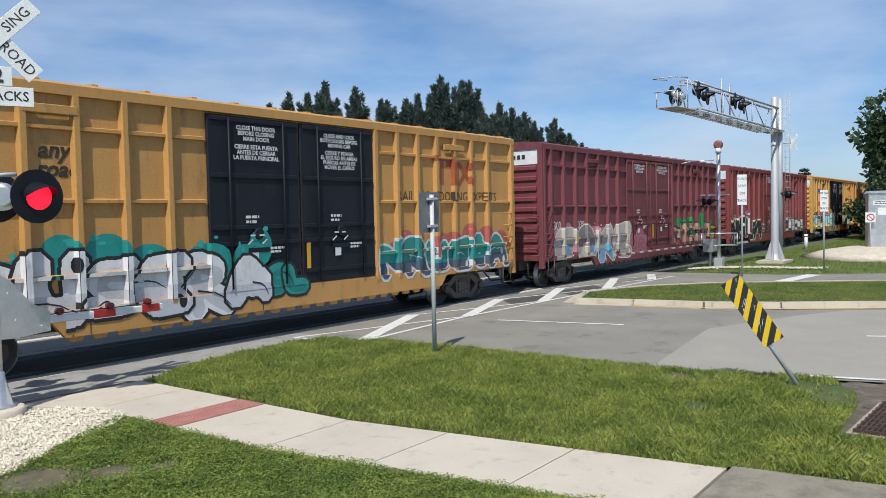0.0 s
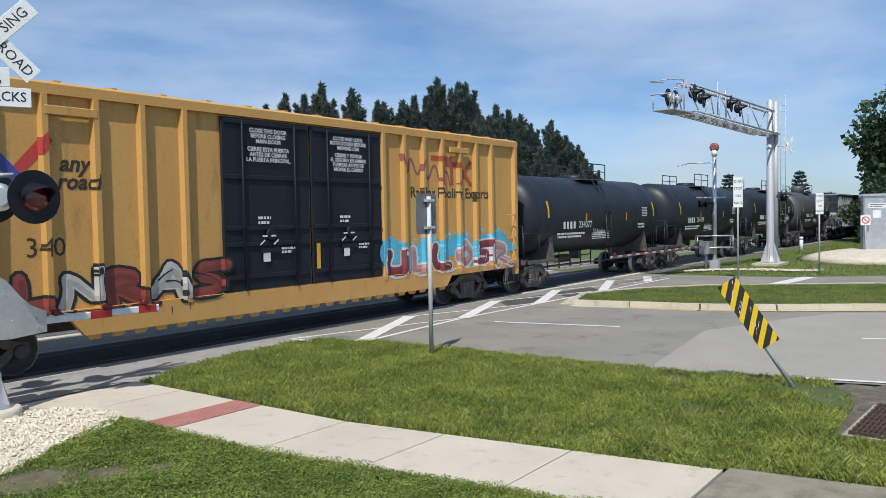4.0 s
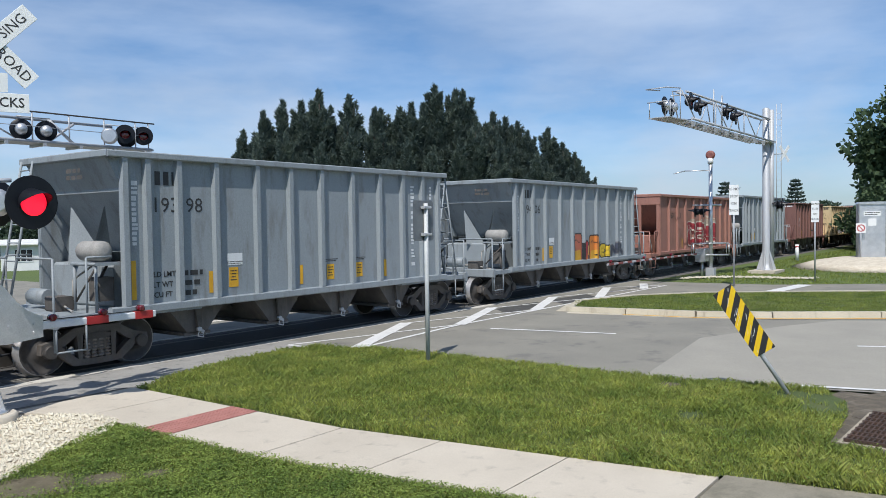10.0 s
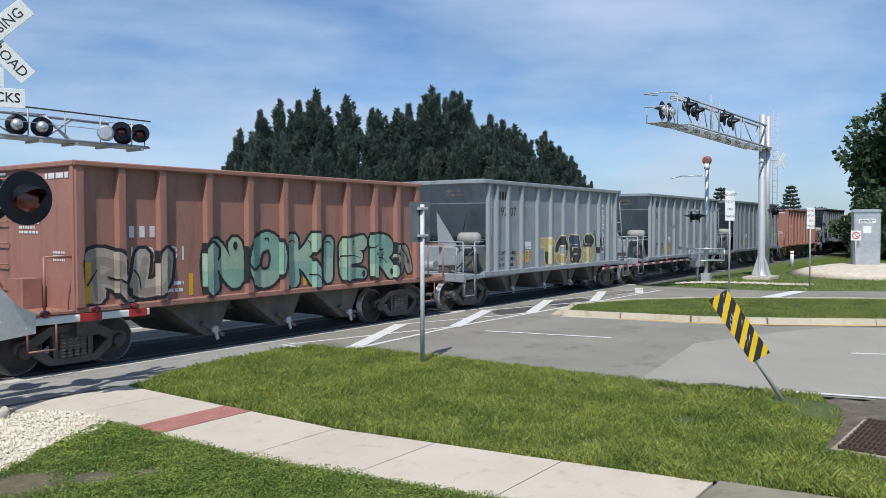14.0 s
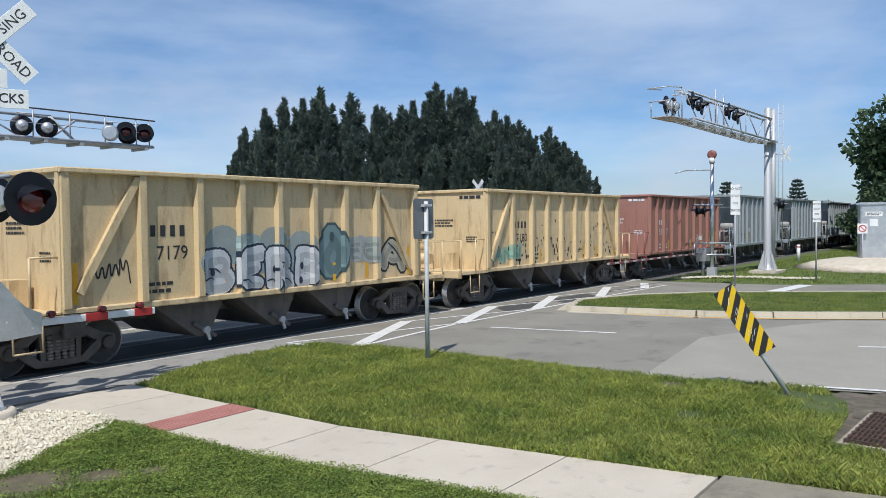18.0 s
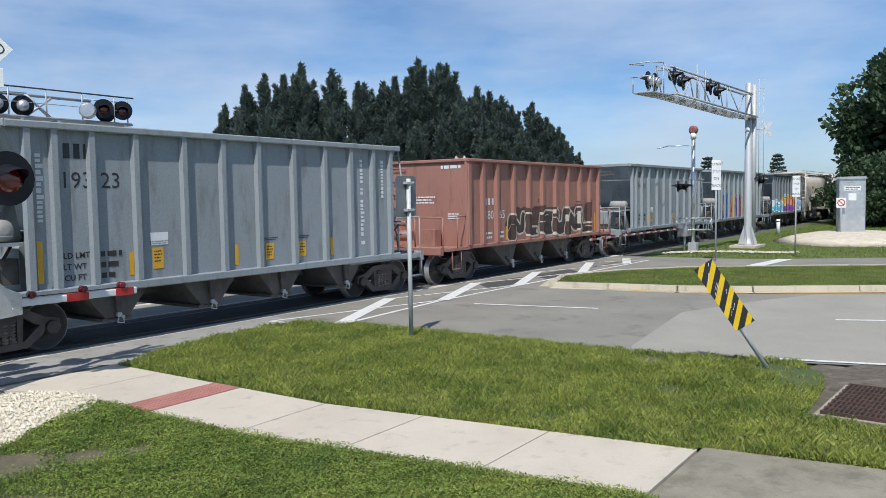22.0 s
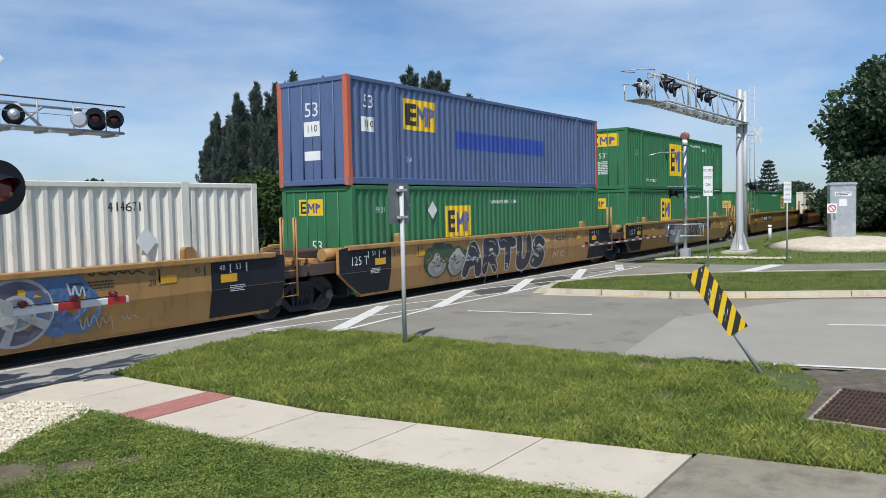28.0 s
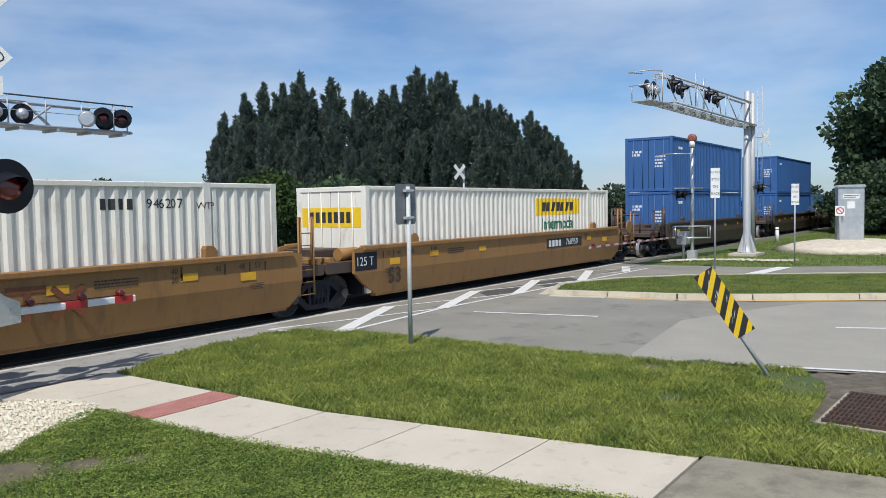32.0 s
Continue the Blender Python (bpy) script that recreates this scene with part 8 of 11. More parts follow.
    m.cbox(1.2, L - 1.2, 1.4, 1.5, 1.1, 1.3, 0.02)
    part("side_sill", m, P_CEMENT, c)
    if number:
        grey_ink = surface("grey_lettering", (0.22, 0.22, 0.22), 0.6)
        letters(number, 0.34, grey_ink, c, (3.1, -1.58, 2.72))
        m = Mesh()
        for k in range(4):
            m.box(2.72 + k * 0.2, 2.85 + k * 0.2, -1.555, -1.554, 3.02, 3.24)
        part("name_bar", m, grey_ink, c)
    bars((0.7, 0.6), letter_black, c, (3.0, -1.47, 2.0), seed=seed, h=0.05)
    truck(c, 1.75, True)
    truck(c, L - 1.75, True)
    return c


# ---------------------------------------------------------------- well cars and containers
def container(s, z, length, color, label, trim=None, seed=0, signs=()):
    """A corrugated shipping container; signs draws its markings."""
    c = car("shipping_container", s, label, "container")
    W, H = 1.295, 2.896
    trim = trim or color
    pitch = 0.29
    for sgn in (-1, 1):
        m = Mesh()
        y_out, y_in = sgn * (W - 0.02), sgn * (W - 0.062)
        x = 0.22
        line = [(0.1, y_out)]
        while x + pitch < length - 0.2:
            line += [(x, y_out), (x + 0.06, y_in), (x + 0.145, y_in), (x + 0.205, y_out)]
            x += pitch
        line += [(length - 0.1, y_out)]
        for (xa, ya), (xb, yb) in zip(line, line[1:]):
            m.face([(xa, ya, z + 0.2), (xb, yb, z + 0.2), (xb, yb, z + H - 0.1), (xa, ya, z + H - 0.1)])
        part("side_wall", m, color, c, "corrugated steel side")
        m = Mesh()
        m.cbox(0, length, min(sgn * W, sgn * (W - 0.08)), max(sgn * W, sgn * (W - 0.08)), z + H - 0.11, z + H, 0.015)
        part("top_rail", m, color, c)
        m = Mesh()
        m.cbox(0, length, min(sgn * W, sgn * (W - 0.1)), max(sgn * W, sgn * (W - 0.1)), z + 0.03, z + 0.21, 0.015)
        part("bottom_rail", m, color, c)
        for x in (0.09, length - 0.09):
            m = Mesh()
            m.cbox(x - 0.093, x + 0.093, min(sgn * (W + 0.003), sgn * (W - 0.16)), max(sgn * (W + 0.003), sgn * (W - 0.16)), z, z + H + 0.003, 0.02)
            part("corner_post", m, trim, c)
        if length > 14:
            for x in (1.98, length - 1.98):
                m = Mesh()
                m.cbox(x - 0.11, x + 0.11, min(sgn * (W + 0.004), sgn * (W - 0.1)), max(sgn * (W + 0.004), sgn * (W - 0.1)), z, z + H + 0.006, 0.02)
                part("lift_post", m, color, c)
    m = Mesh()
    m.box(0.02, length - 0.02, -W + 0.06, W - 0.06, z + H - 0.07, z + H - 0.03)
    part("roof", m, color, c)
    m = Mesh()
    m.box(0.02, length - 0.02, -W + 0.06, W - 0.06, z + 0.06, z + 0.18)
    part("floor", m, steel_dark, c)
    m = Mesh()
    m.box(length - 0.06, length - 0.02, -W + 0.1, W - 0.1, z + 0.15, z + H - 0.08)
    part("end_wall", m, color, c)
    for a, b in ((-W + 0.16, -0.01), (0.01, W - 0.16)):
        m = Mesh()
        m.cbox(0.03, 0.07, a, b, z + 0.16, z + H - 0.12, 0.006)
        d = part("door", m, color, c, "hinged steel door leaf")
        for y in (a + 0.32, b - 0.32):
            m = Mesh()
            m.cyl((0.005, y, z + 0.18), (0.005, y, z + H - 0.15), 0.02, 6)
            part("lock_rod", m, color, d)
        m = Mesh()
        for zz in (0.55, 1.2, 1.85, 2.4):
            m.box(0.0278, 0.032, a + 0.08, b - 0.08, z + zz, z + zz + 0.03)
        part("door_rib", m, color, d)
    m = Mesh()
    m.cbox(0.0, 0.1, -W + 0.02, W - 0.02, z + H - 0.14, z + H - 0.002, 0.015)
    m.cbox(0.0, 0.1, -W + 0.02, W - 0.02, z + 0.02, z + 0.18, 0.015)
    part("door_frame", m, color, c)
    CONTAINERS.append((c, length))
    return c


def wall_folds(length):
    """The corrugation of a container's near side: (x, y) from end to end."""
    line, x = [(0.1, -1.275)], 0.22
    while x + 0.29 < length - 0.2:
        line += [(x, -1.275), (x + 0.06, -1.233), (x + 0.145, -1.233), (x + 0.205, -1.275)]
        x += 0.29
    line.append((length - 0.1, -1.275))
    out = [(xa, xb, ya, yb, xa, xb) for (xa, ya), (xb, yb) in zip(line, line[1:])]
    if length > 14:
        for p in (1.98, length - 1.98):
            out = [(lo, hi, *r) for a, b, *r in out for lo, hi in ((a, min(b, p - 0.11)), (max(a, p + 0.11), b)) if hi > lo + 1e-4]
            out.append((p - 0.11, p + 0.11, -1.3, -1.3, p - 0.11, p + 0.11))
    return out


def drape(c, length):
    """Lays the painted markings of a container's side into its corrugation."""
    folds = wall_folds(length)
    for ob in c.children:
        if ob.name.split(".")[0] not in ("lettering", "logo", "logo_panel", "logo_ring", "marking", "painted_out_name", "name_bar"):
            continue
        pts = [ob.matrix_basis @ v.co for v in ob.data.vertices]
        if not pts or max(p.y for p in pts) > -1.29 or min(p.y for p in pts) < -1.32:
            continue
        m, near = Mesh(), min(p.y for p in pts)
        for f in ob.data.polygons:
            q = [pts[k] for k in f.vertices]
            if max(p.y for p in q) - min(p.y for p in q) > 0.0015 or ob.name.startswith(("logo_panel", "marking", "painted")) and q[0].y > near + 0.001:
                continue
            depth = q[0].y + 1.297
            for lo, hi, ya, yb, xa, xb in folds:
                r = clip_x([(p.x, p.z) for p in q], lo, hi)
                if len(r) > 2:
                    m.face([(x, ya + (yb - ya) * (x - xa) / (xb - xa) + depth, z) for x, z in r])
        if m.f:
            mat = ob.data.materials[0]
            ob.data = m.data(ob.name, mat)
            ob.matrix_basis = Matrix.Identity(4)


CONTAINERS = []


def patch(c, x0, x1, z0, z1, material, name="marking", y=-1.299, label=""):
    m = Mesh()
    m.box(x0, x1, y - 0.003, y, z0, z1)
    return part(name, m, material, c, label)


def end_patch(c, y0, y1, z0, z1, material, name="marking", x=0.0292):
    m = Mesh()
    m.box(x - 0.003, x, y0, y1, z0, z1)
    return part(name, m, material, c)


def well_lean(z):
    return max(0.0, 0.96 - z) * 0.2


def lean_tags(c):
    """Lays the painted tags on the sloping lower half of a well side."""
    for ob in c.children:
        if ob.name.startswith("tag"):
            for v in ob.data.vertices:
                v.co.y += well_lean(v.co.z)


def well_unit(s, a, b, color, label, first, last, dark_ends=True, number="", nx=0.0):
    """One well of an articulated car between the truck centres a and b (from s)."""
    c = car("well_car", s, label)
    for sgn in (-1, 1):
        y0, y1 = sorted((sgn * 1.36, sgn * 1.45))
        m = Mesh()
        m.prism([(a + 0.95, 0.96), (b - 0.95, 0.96), (b - 0.95, 1.6), (b - 1.4, 1.66), (a + 1.4, 1.66), (a + 0.95, 1.6)], "y", y0, y1)
        part("side_wall", m, color, c, "deep steel well side")
        m = Mesh()
        m.prism([(a + 1.9, 0.34), (b - 1.3, 0.34), (b - 0.98, 0.62), (b - 0.95, 0.96), (a + 0.95, 0.96), (a + 1.3, 0.7)], "y", y0, y1)
        m.v = [(x, y - sgn * well_lean(z), z) for x, y, z in m.v]
        part("lower_side", m, color, c, "inward sloping lower well side")
        m = Mesh()
        y0, y1 = sorted((sgn * 1.34, sgn * 1.53))
        m.cbox(a + 1.3, b - 1.3, y0, y1, 1.56, 1.68, 0.02)
        part("top_chord", m, color, c)
        m = Mesh()
        y0, y1 = sorted((sgn * 1.1, sgn * 1.3))
        m.cbox(a + 1.95, b - 1.35, y0, y1, 0.27, 0.36, 0.02)
        part("bottom_chord", m, color, c)
        for x in (a + 3.6, b - 3.6):
            m = Mesh()
            m.prism([(x - 0.16, 1.66), (x + 0.16, 1.66), (x + 0.16, 1.8), (x + 0.05, 1.92), (x - 0.12, 1.92), (x - 0.16, 1.86)], "y", *sorted((sgn * 1.3, sgn * 1.45)))
            part("guide", m, color, c, "container guide")
        if dark_ends and sgn < 0:
            for p, q in ([] if first else [(a + 0.36, a + 3.1)]) + ([] if last else [(b - 3.1, b - 0.36)]):
                m = Mesh()
                top, low = (1.54, 0.97)
                pts = [(p, 1.0 if p < 10 else 0.94), (q, 0.34 if q < 10 else 1.0), (q, 1.64 if q < 10 else 1.43), (p, 1.43 if p < 10 else 1.64)]
                if p < 10:
                    pts = [(a + 0.96, 0.97), (q, 0.97), (q, 1.65), (a + 1.4, 1.65), (a + 0.96, 1.59)]
                    low_pts = [(a + 0.98, 0.955), (a + 1.32, 0.70), (a + 1.91, 0.345), (q, 0.345), (q, 0.955)]
                else:
                    pts = [(p, 0.97), (b - 0.96, 0.97), (b - 0.96, 1.59), (b - 1.4, 1.65), (p, 1.65)]
                    low_pts = [(p, 0.345), (b - 1.31, 0.345), (b - 0.99, 0.62), (b - 0.96, 0.955), (p, 0.955)]
                m.prism(pts, "y", -1.457, -1.451)
                m.face([(u, -1.4565 + well_lean(v), v) for u, v in low_pts])
                part("dark_panel", m, P_BLACK, c, "black painted end panel")
    for i in range(5):
        x = a + 3.2 + i * (b - a - 6.4) / 4
        block("cross_member", (x - 0.15, x + 0.15, -1.2, 1.2, 0.28, 0.36), steel_dark, c)
    for x, sg in ((a, 1), (b, -1)):
        m = Mesh()
        m.cbox(min(x + sg * 0.05, x + sg * 2.6), max(x + sg * 0.05, x + sg * 2.6), -1.3, 1.3, 1.0, 1.28, 0.03)
        m.cbox(min(x + sg * 0.3, x + sg * 1.4), max(x + sg * 0.3, x + sg * 1.4), -0.5, 0.5, 1.28, 1.6, 0.04)
        part("end_deck", m, P_WELLDARK, c, "end deck over the truck")
        block("end_bulkhead", (min(x + sg * 1.42, x + sg * 1.5), max(x + sg * 1.42, x + sg * 1.5), -1.28, 1.28, 0.34, 1.0), P_BLACK, c, "dark steel bulkhead of the well")
        lad = color
        for y in (-1.35, 1.35) if sg < 0 or first else ():
            m = Mesh()
            m.tube([(x + sg * 0.45, y, 0.55), (x + sg * 0.45, y, 2.45), (x + sg * 0.52, y, 2.45), (x + sg * 0.52, y, 1.3)], 0.03, 6)
            m.tube([(x + sg * 0.95, y, 0.55), (x + sg * 0.95, y, 2.45), (x + sg * 0.88, y, 2.45), (x + sg * 0.88, y, 1.3)], 0.03, 6)
            for k in range(4 if dark_ends else 6):
                m.cyl((x + sg * 0.45, y, 0.58 + k * 0.3), (x + sg * 0.95, y, 0.58 + k * 0.3), 0.016, 5)
            part("ladder", m, lad, c, "end ladder with tall looped uprights")
        block("cross_beam", (x + sg * 0.25 - 0.08, x + sg * 0.25 + 0.08, -1.3, 1.3, 1.28, 1.42), color, c)
        m = Mesh()
        m.cyl((x + sg * 0.9, -0.9, 1.45), (x + sg * 1.7, -0.9, 1.45), 0.17, 10)
        part("air_tank", m, color, c)
    if first:
        coupler(c, a - 0.9, -1)
        m = Mesh()
        m.cbox(a - 1.1, a + 0.3, -1.3, 1.3, 1.0, 1.2, 0.02)
        m.tube([(a - 1.0, -1.35, 0.5), (a - 1.0, -1.35, 2.3), (a - 0.6, -1.35, 2.3), (a - 0.6, -1.35, 0.5), (a - 1.0, -1.35, 0.5)], 0.03, 6)
        m.tube([(a - 1.0, 1.35, 0.5), (a - 1.0, 1.35, 2.3), (a - 0.6, 1.35, 2.3), (a - 0.6, 1.35, 0.5)], 0.03, 6)
        m.tube([(a - 0.9, -0.7, 1.2), (a - 0.9, -0.7, 2.1), (a - 0.9, 0.7, 2.1), (a - 0.9, 0.7, 1.2)], 0.04, 6)
        part("end_platform", m, color, c, "end platform with tall railings")
    if last:
        coupler(c, b + 0.9, 1)
        m = Mesh()
        m.cbox(b - 0.3, b + 1.1, -1.3, 1.3, 1.0, 1.2, 0.02)
        m.tube([(b + 1.0, -1.35, 0.5), (b + 1.0, -1.35, 2.3), (b + 0.6, -1.35, 2.3), (b + 0.6, -1.35, 0.5), (b + 1.0, -1.35, 0.5)], 0.03, 6)
        m.tube([(b + 1.0, 1.35, 0.5), (b + 1.0, 1.35, 2.3), (b + 0.6, 1.35, 2.3), (b + 0.6, 1.35, 0.5)], 0.03, 6)
        m.lathe([(-1.42, 0.28), (-1.38, 0.32), (-1.34, 0.28)], 14, "y", (b + 0.3, 0, 1.6))
        part("end_platform", m, color, c, "end platform with tall railings")
    truck(c, a, dark=True)
    if last:
        truck(c, b, dark=True)
    y = -1.46
    for x in (a + 4.3, a + 7.0, b - 7.2, b - 4.4):
        m = Mesh()
        m.box(x, x + 0.42, y - 0.001, y, 1.22, 1.38)
        part("reflector", m, yellow_tape, c, "yellow reflective strip")
    bars((0.9, 0.9, 0.9), letter_black, c, (a + 5.2, y - 0.001, 1.4), seed=int(s), h=0.03, gap=0.03)
    bars((0.9, 0.9, 0.9), letter_black, c, (b - 6.3, y - 0.001, 1.4), seed=int(s) + 1, h=0.03, gap=0.03)
    if not dark_ends and not first:
        m = Mesh()
        m.box(a + 0.97, a + 1.85, -1.4575, -1.452, 1.02, 1.5)
        part("load_panel", m, P_BLACK, c, "small black panel")
    letters("125 T", 0.34, letter_white if not first else letter_black, c, (a + (1.75 if dark_ends else 1.35), -1.463, 1.25), wide=0.9)
    for k, w in enumerate(("53", "48")):
        letters(w, 0.17, letter_white if dark_ends else letter_black, c, (a + 2.35 + 0.45 * k, -1.46, 1.42))
        letters(w, 0.17, letter_white if dark_ends else letter_black, c, (b - 2.35 - 0.45 * k, -1.46, 1.42))
    pale_ = letter_white if dark_ends else letter_black
    for x in (a + 2.12, a + 2.58, b - 2.12, b - 2.58):
        m = Mesh()
        m.box(x - 0.018, x + 0.018, -1.461, -1.459, 1.3, 1.5)
        part("load_tick", m, pale_, c)
    for sg_, e_ in ((1, a), (-1, b)):
        for w_, u_, v_ in (("45", 3.45, 1.42), ("40", 4.55, 1.44), ("20", 4.55, 1.26)):
            letters(w_, 0.17, letter_black, c, (e_ + sg_ * u_, -1.459, v_))
        m = Mesh()
        m.box(e_ + sg_ * 3.27 - 0.018, e_ + sg_ * 3.27 + 0.018, -1.461, -1.459, 1.28, 1.5)
        m.box(e_ + sg_ * 4.38 - 0.018, e_ + sg_ * 4.38 + 0.018, -1.461, -1.459, 1.24, 1.52)
        part("load_tick", m, letter_black, c)
        bars((0.4, 0.42, 0.36, 0.4), pale_, c, (e_ + sg_ * 2.4 - 0.2, -1.461, 1.02), seed=int(s) + 7, h=0.018, gap=0.02)
    for x in (a + 2.4, b - 2.85):
        m = Mesh()
        m.box(x, x + 0.45, -1.463, -1.459, 1.1, 1.28)
        part("yellow_plate", m, yellow_tape, c)
    if number:
        xm = nx
        m = Mesh()
        m.box(xm - 1.5, xm + 1.5, y - 0.002, y, 1.05, 1.4)
        part("number_panel", m, black_paint, c)
        letters(number, 0.34, letter_white, c, (xm + 0.6, y - 0.006, 1.225), wide=1.05)
        m = Mesh()
        for k in range(4):
            m.box(xm - 1.35 + k * 0.27, xm - 1.16 + k * 0.27, y - 0.006, y - 0.004, 1.1, 1.34)
        part("name_bar", m, letter_white, c)
    return c

# ---------------------------------------------------------------- the train, from its leading car backwards
def train():
    W_, K_ = (0.62, 0.63, 0.64), (0.02, 0.02, 0.022)
    TEAL, PINK, ORG, YEL, BLU, CYAN, PUR, RED, GRN = ((0.02, 0.30, 0.27), (0.62, 0.2, 0.24), (0.65, 0.22, 0.03), (0.75, 0.52, 0.04), (0.03, 0.13, 0.42),
                                                      (0.10, 0.45, 0.62), (0.16, 0.06, 0.30), (0.36, 0.02, 0.03), (0.06, 0.30, 0.09))
    brown_ink = surface("brown_lettering", (0.05, 0.035, 0.02), 0.6)

    INK = (0.05, 0.035, 0.02)

    def logo_x(c, x, z, b):
        for k, (sgn, col) in enumerate(((1, (0.55, 0.06, 0.05)), (-1, (0.05, 0.09, 0.38)))):
            lay(c, "logo", [stroke(x - 0.62 * sgn, z - 0.68, x + 0.62 * sgn, z + 0.68, 0.1, 0.1)], col, 0.006 + 0.002 * k, b, "crossed red and blue arrows")
            for e in (-1, 1):
                lay(c, "logo", [stroke(x - 0.42 * sgn + e * 0.26, z - 0.68, x + e * 0.2, z - 0.2, 0.07, 0.07)], col, 0.0065 + 0.002 * k, b, "crossed red and blue arrows")

    def logo_bars(c, x, z, b):
        for k, q in enumerate(((0.0, 0.4, 1.0, 0.4), (0.5, 0.4, 0.5, -0.35), (0.7, 0.25, 1.4, 0.25), (1.0, 0.25, 1.0, -0.35), (1.3, 0.3, 2.0, -0.35), (2.0, 0.4, 1.3, -0.35))):
            lay(c, "logo", [stroke(x + q[0], z + q[1], x + q[2], z + q[3], 0.075, 0.075)], (0.40, 0.09, 0.035), 0.005 + 0.0008 * k, b, "plain dark red bars")

    c, b = boxcar(-344.83, P_YELLOW, P_BLACK, "ochre yellow boxcar with black doors and graffiti", (4.33, 3.05, 1.72), 1)
    letters("any", 0.4, brown_ink, c, (3.95, -1.508, 3.93), bold=0.012, slant=0.25)
    letters("road", 0.4, brown_ink, c, (4.02, -1.508, 3.6), bold=0.012, slant=0.25)
    logo_x(c, 2.4, 3.75, b)
    laid_words(c, "RAILCAR POOLING EXPERTS", 0.4, INK, 15.6, 3.2, b, wide=0.95)
    logo_bars(c, 14.7, 3.9, b)
    tag(c, 0.3, 8.6, 0.62, 2.1, [(0.78, 0.78, 0.8), ((0.8, 0.8, 0.8), (0.6, 0.6, 0.64))], K_, 8, b, 3, cloud=TEAL, thick=0.29, shine=(0.8, 0.8, 0.8), order=(1, 4, 0, 8, 4, 1, 0, 2))
    tag(c, 8.5, 9.7, 0.85, 1.65, [TEAL], K_, 2, b, 5, thick=0.2)
    tag(c, 12.4, 18.5, 0.9, 2.05, [(TEAL, (0.05, 0.09, 0.14)), ((0.03, 0.24, 0.22), (0.07, 0.1, 0.15))], W_, 6, b, 4, cloud=(0.45, 0.12, 0.09), thick=0.24)

    c, b = boxcar(-323.96, P_MAROON, P_MAROON, "dark maroon boxcar with graffiti along its base", (4.35, 2.9, 1.72), 2, number="x")
    letters("300", 0.42, letter_white, c, (1.15, -1.508, 2.2), wide=0.9)
    letters("039", 0.42, letter_white, c, (3.0, -1.508, 2.2), wide=0.9)
    tag(c, 7.2, 9.0, 0.85, 1.7, [(0.42, 0.16, 0.19)], (0.34, 0.1, 0.13), 2, b, 7, thick=0.2, cloud=(0.42, 0.14, 0.18))
    painted_word(c, "FOKE", 0.9, 7.4, 0.66, 2.1, [((0.50, 0.46, 0.40), (0.36, 0.33, 0.3)), ((0.22, 0.2, 0.19), (0.48, 0.44, 0.36)), ((0.42, 0.40, 0.38), (0.2, 0.36, 0.48))], (0.70, 0.67, 0.56), b, rim=0.14,
                 cloud=(0.50, 0.20, 0.24), fat=0.2)
    for u, v, col in ((1.9, 1.3, CYAN), (2.6, 1.7, (0.55, 0.4, 0.1)), (3.9, 1.25, (0.12, 0.32, 0.5)), (5.3, 1.2, CYAN), (6.4, 1.75, (0.15, 0.38, 0.55)), (4.6, 1.6, (0.3, 0.07, 0.07)), (3.2, 1.1, (0.6, 0.57, 0.45)), (5.9, 1.5, (0.62, 0.6, 0.5))):
        lay(c, "tag_fill", [blob(u, v, 0.17, 0.2, 9, random.Random(int(u * 10)))], col, 0.019, b, "sprayed blotch of colour")
    tag(c, 12.6, 18.0, 0.95, 2.1, [(0.50, 0.30, 0.22), ((0.52, 0.33, 0.22), (0.35, 0.18, 0.13))], K_, 5, b, 8, cloud=(0.03, 0.2, 0.07), thick=0.17)
    tag(c, 17.6, 18.6, 1.0, 1.9, [(0.55, 0.38, 0.05)], K_, 1, b, 208, thick=0.15)

    c, b = boxcar(-302.97, P_OXIDE, P_OXIDE, "oxide red boxcar with white graffiti", (), 3, number="x", fin=1.1)
    letters("761", 0.42, letter_white, c, (1.15, -1.508, 2.2), wide=0.9)
    letters("324", 0.42, letter_white, c, (2.9, -1.508, 2.2), wide=0.9)
    m = Mesh()
    m.lathe([(-1.512, 0.3), (-1.506, 0.3)], 20, "y", (17.6, 0, 3.85))
    part("logo", m, spray((0.33, 0.22, 0.2)), c)
    painted_word(c, "NSLM", 0.4, 6.4, 0.72, 2.15, [(0.016, 0.017, 0.017)], (0.66, 0.63, 0.54), b, rim=0.36, fat=0.155)
    tag(c, 6.2, 8.2, 1.2, 1.8, [K_], (0.4, 0.38, 0.36), 2, b, 12, thick=0.08)
    tag(c, 12.4, 18.2, 0.88, 2.0, [((0.5, 0.5, 0.46), (0.22, 0.22, 0.2)), (0.4, 0.4, 0.38)], (0.035, 0.03, 0.03), 9, b, 13, thick=0.13, shine=(0.7, 0.7, 0.68))
    scribble(c, 3.3, 4.5, 2.2, 2.7, W_, b, 14)

    for k, s in enumerate((-282.02, -261.06)):
        c, b = boxcar(s, P_YELLOW2, P_BLACK, "golden yellow boxcar with black doors and graffiti", (), 20 + k, number="x")
        for w, x, z in (("next", 1.95, 3.72), ("load", 1.95, 3.4), ("any", 3.95, 3.72), ("road", 4.0, 3.4)):
            laid_words(c, w, 0.4, INK, x, z, b, bold=0.012, slant=0.25)
        logo_x(c, 2.9, 3.5, b)
        laid_words(c, "663" if k == 0 else "665", 0.48, INK, 1.8, 2.25, b)
        laid_words(c, "327" if k == 0 else "340", 0.48, INK, 3.4, 2.25, b)
        laid_words(c, "Railcar Pooling Experts", 0.42, INK, 15.4, 3.35, b, bold=0.008)
        logo_bars(c, 14.4, 3.95, b)
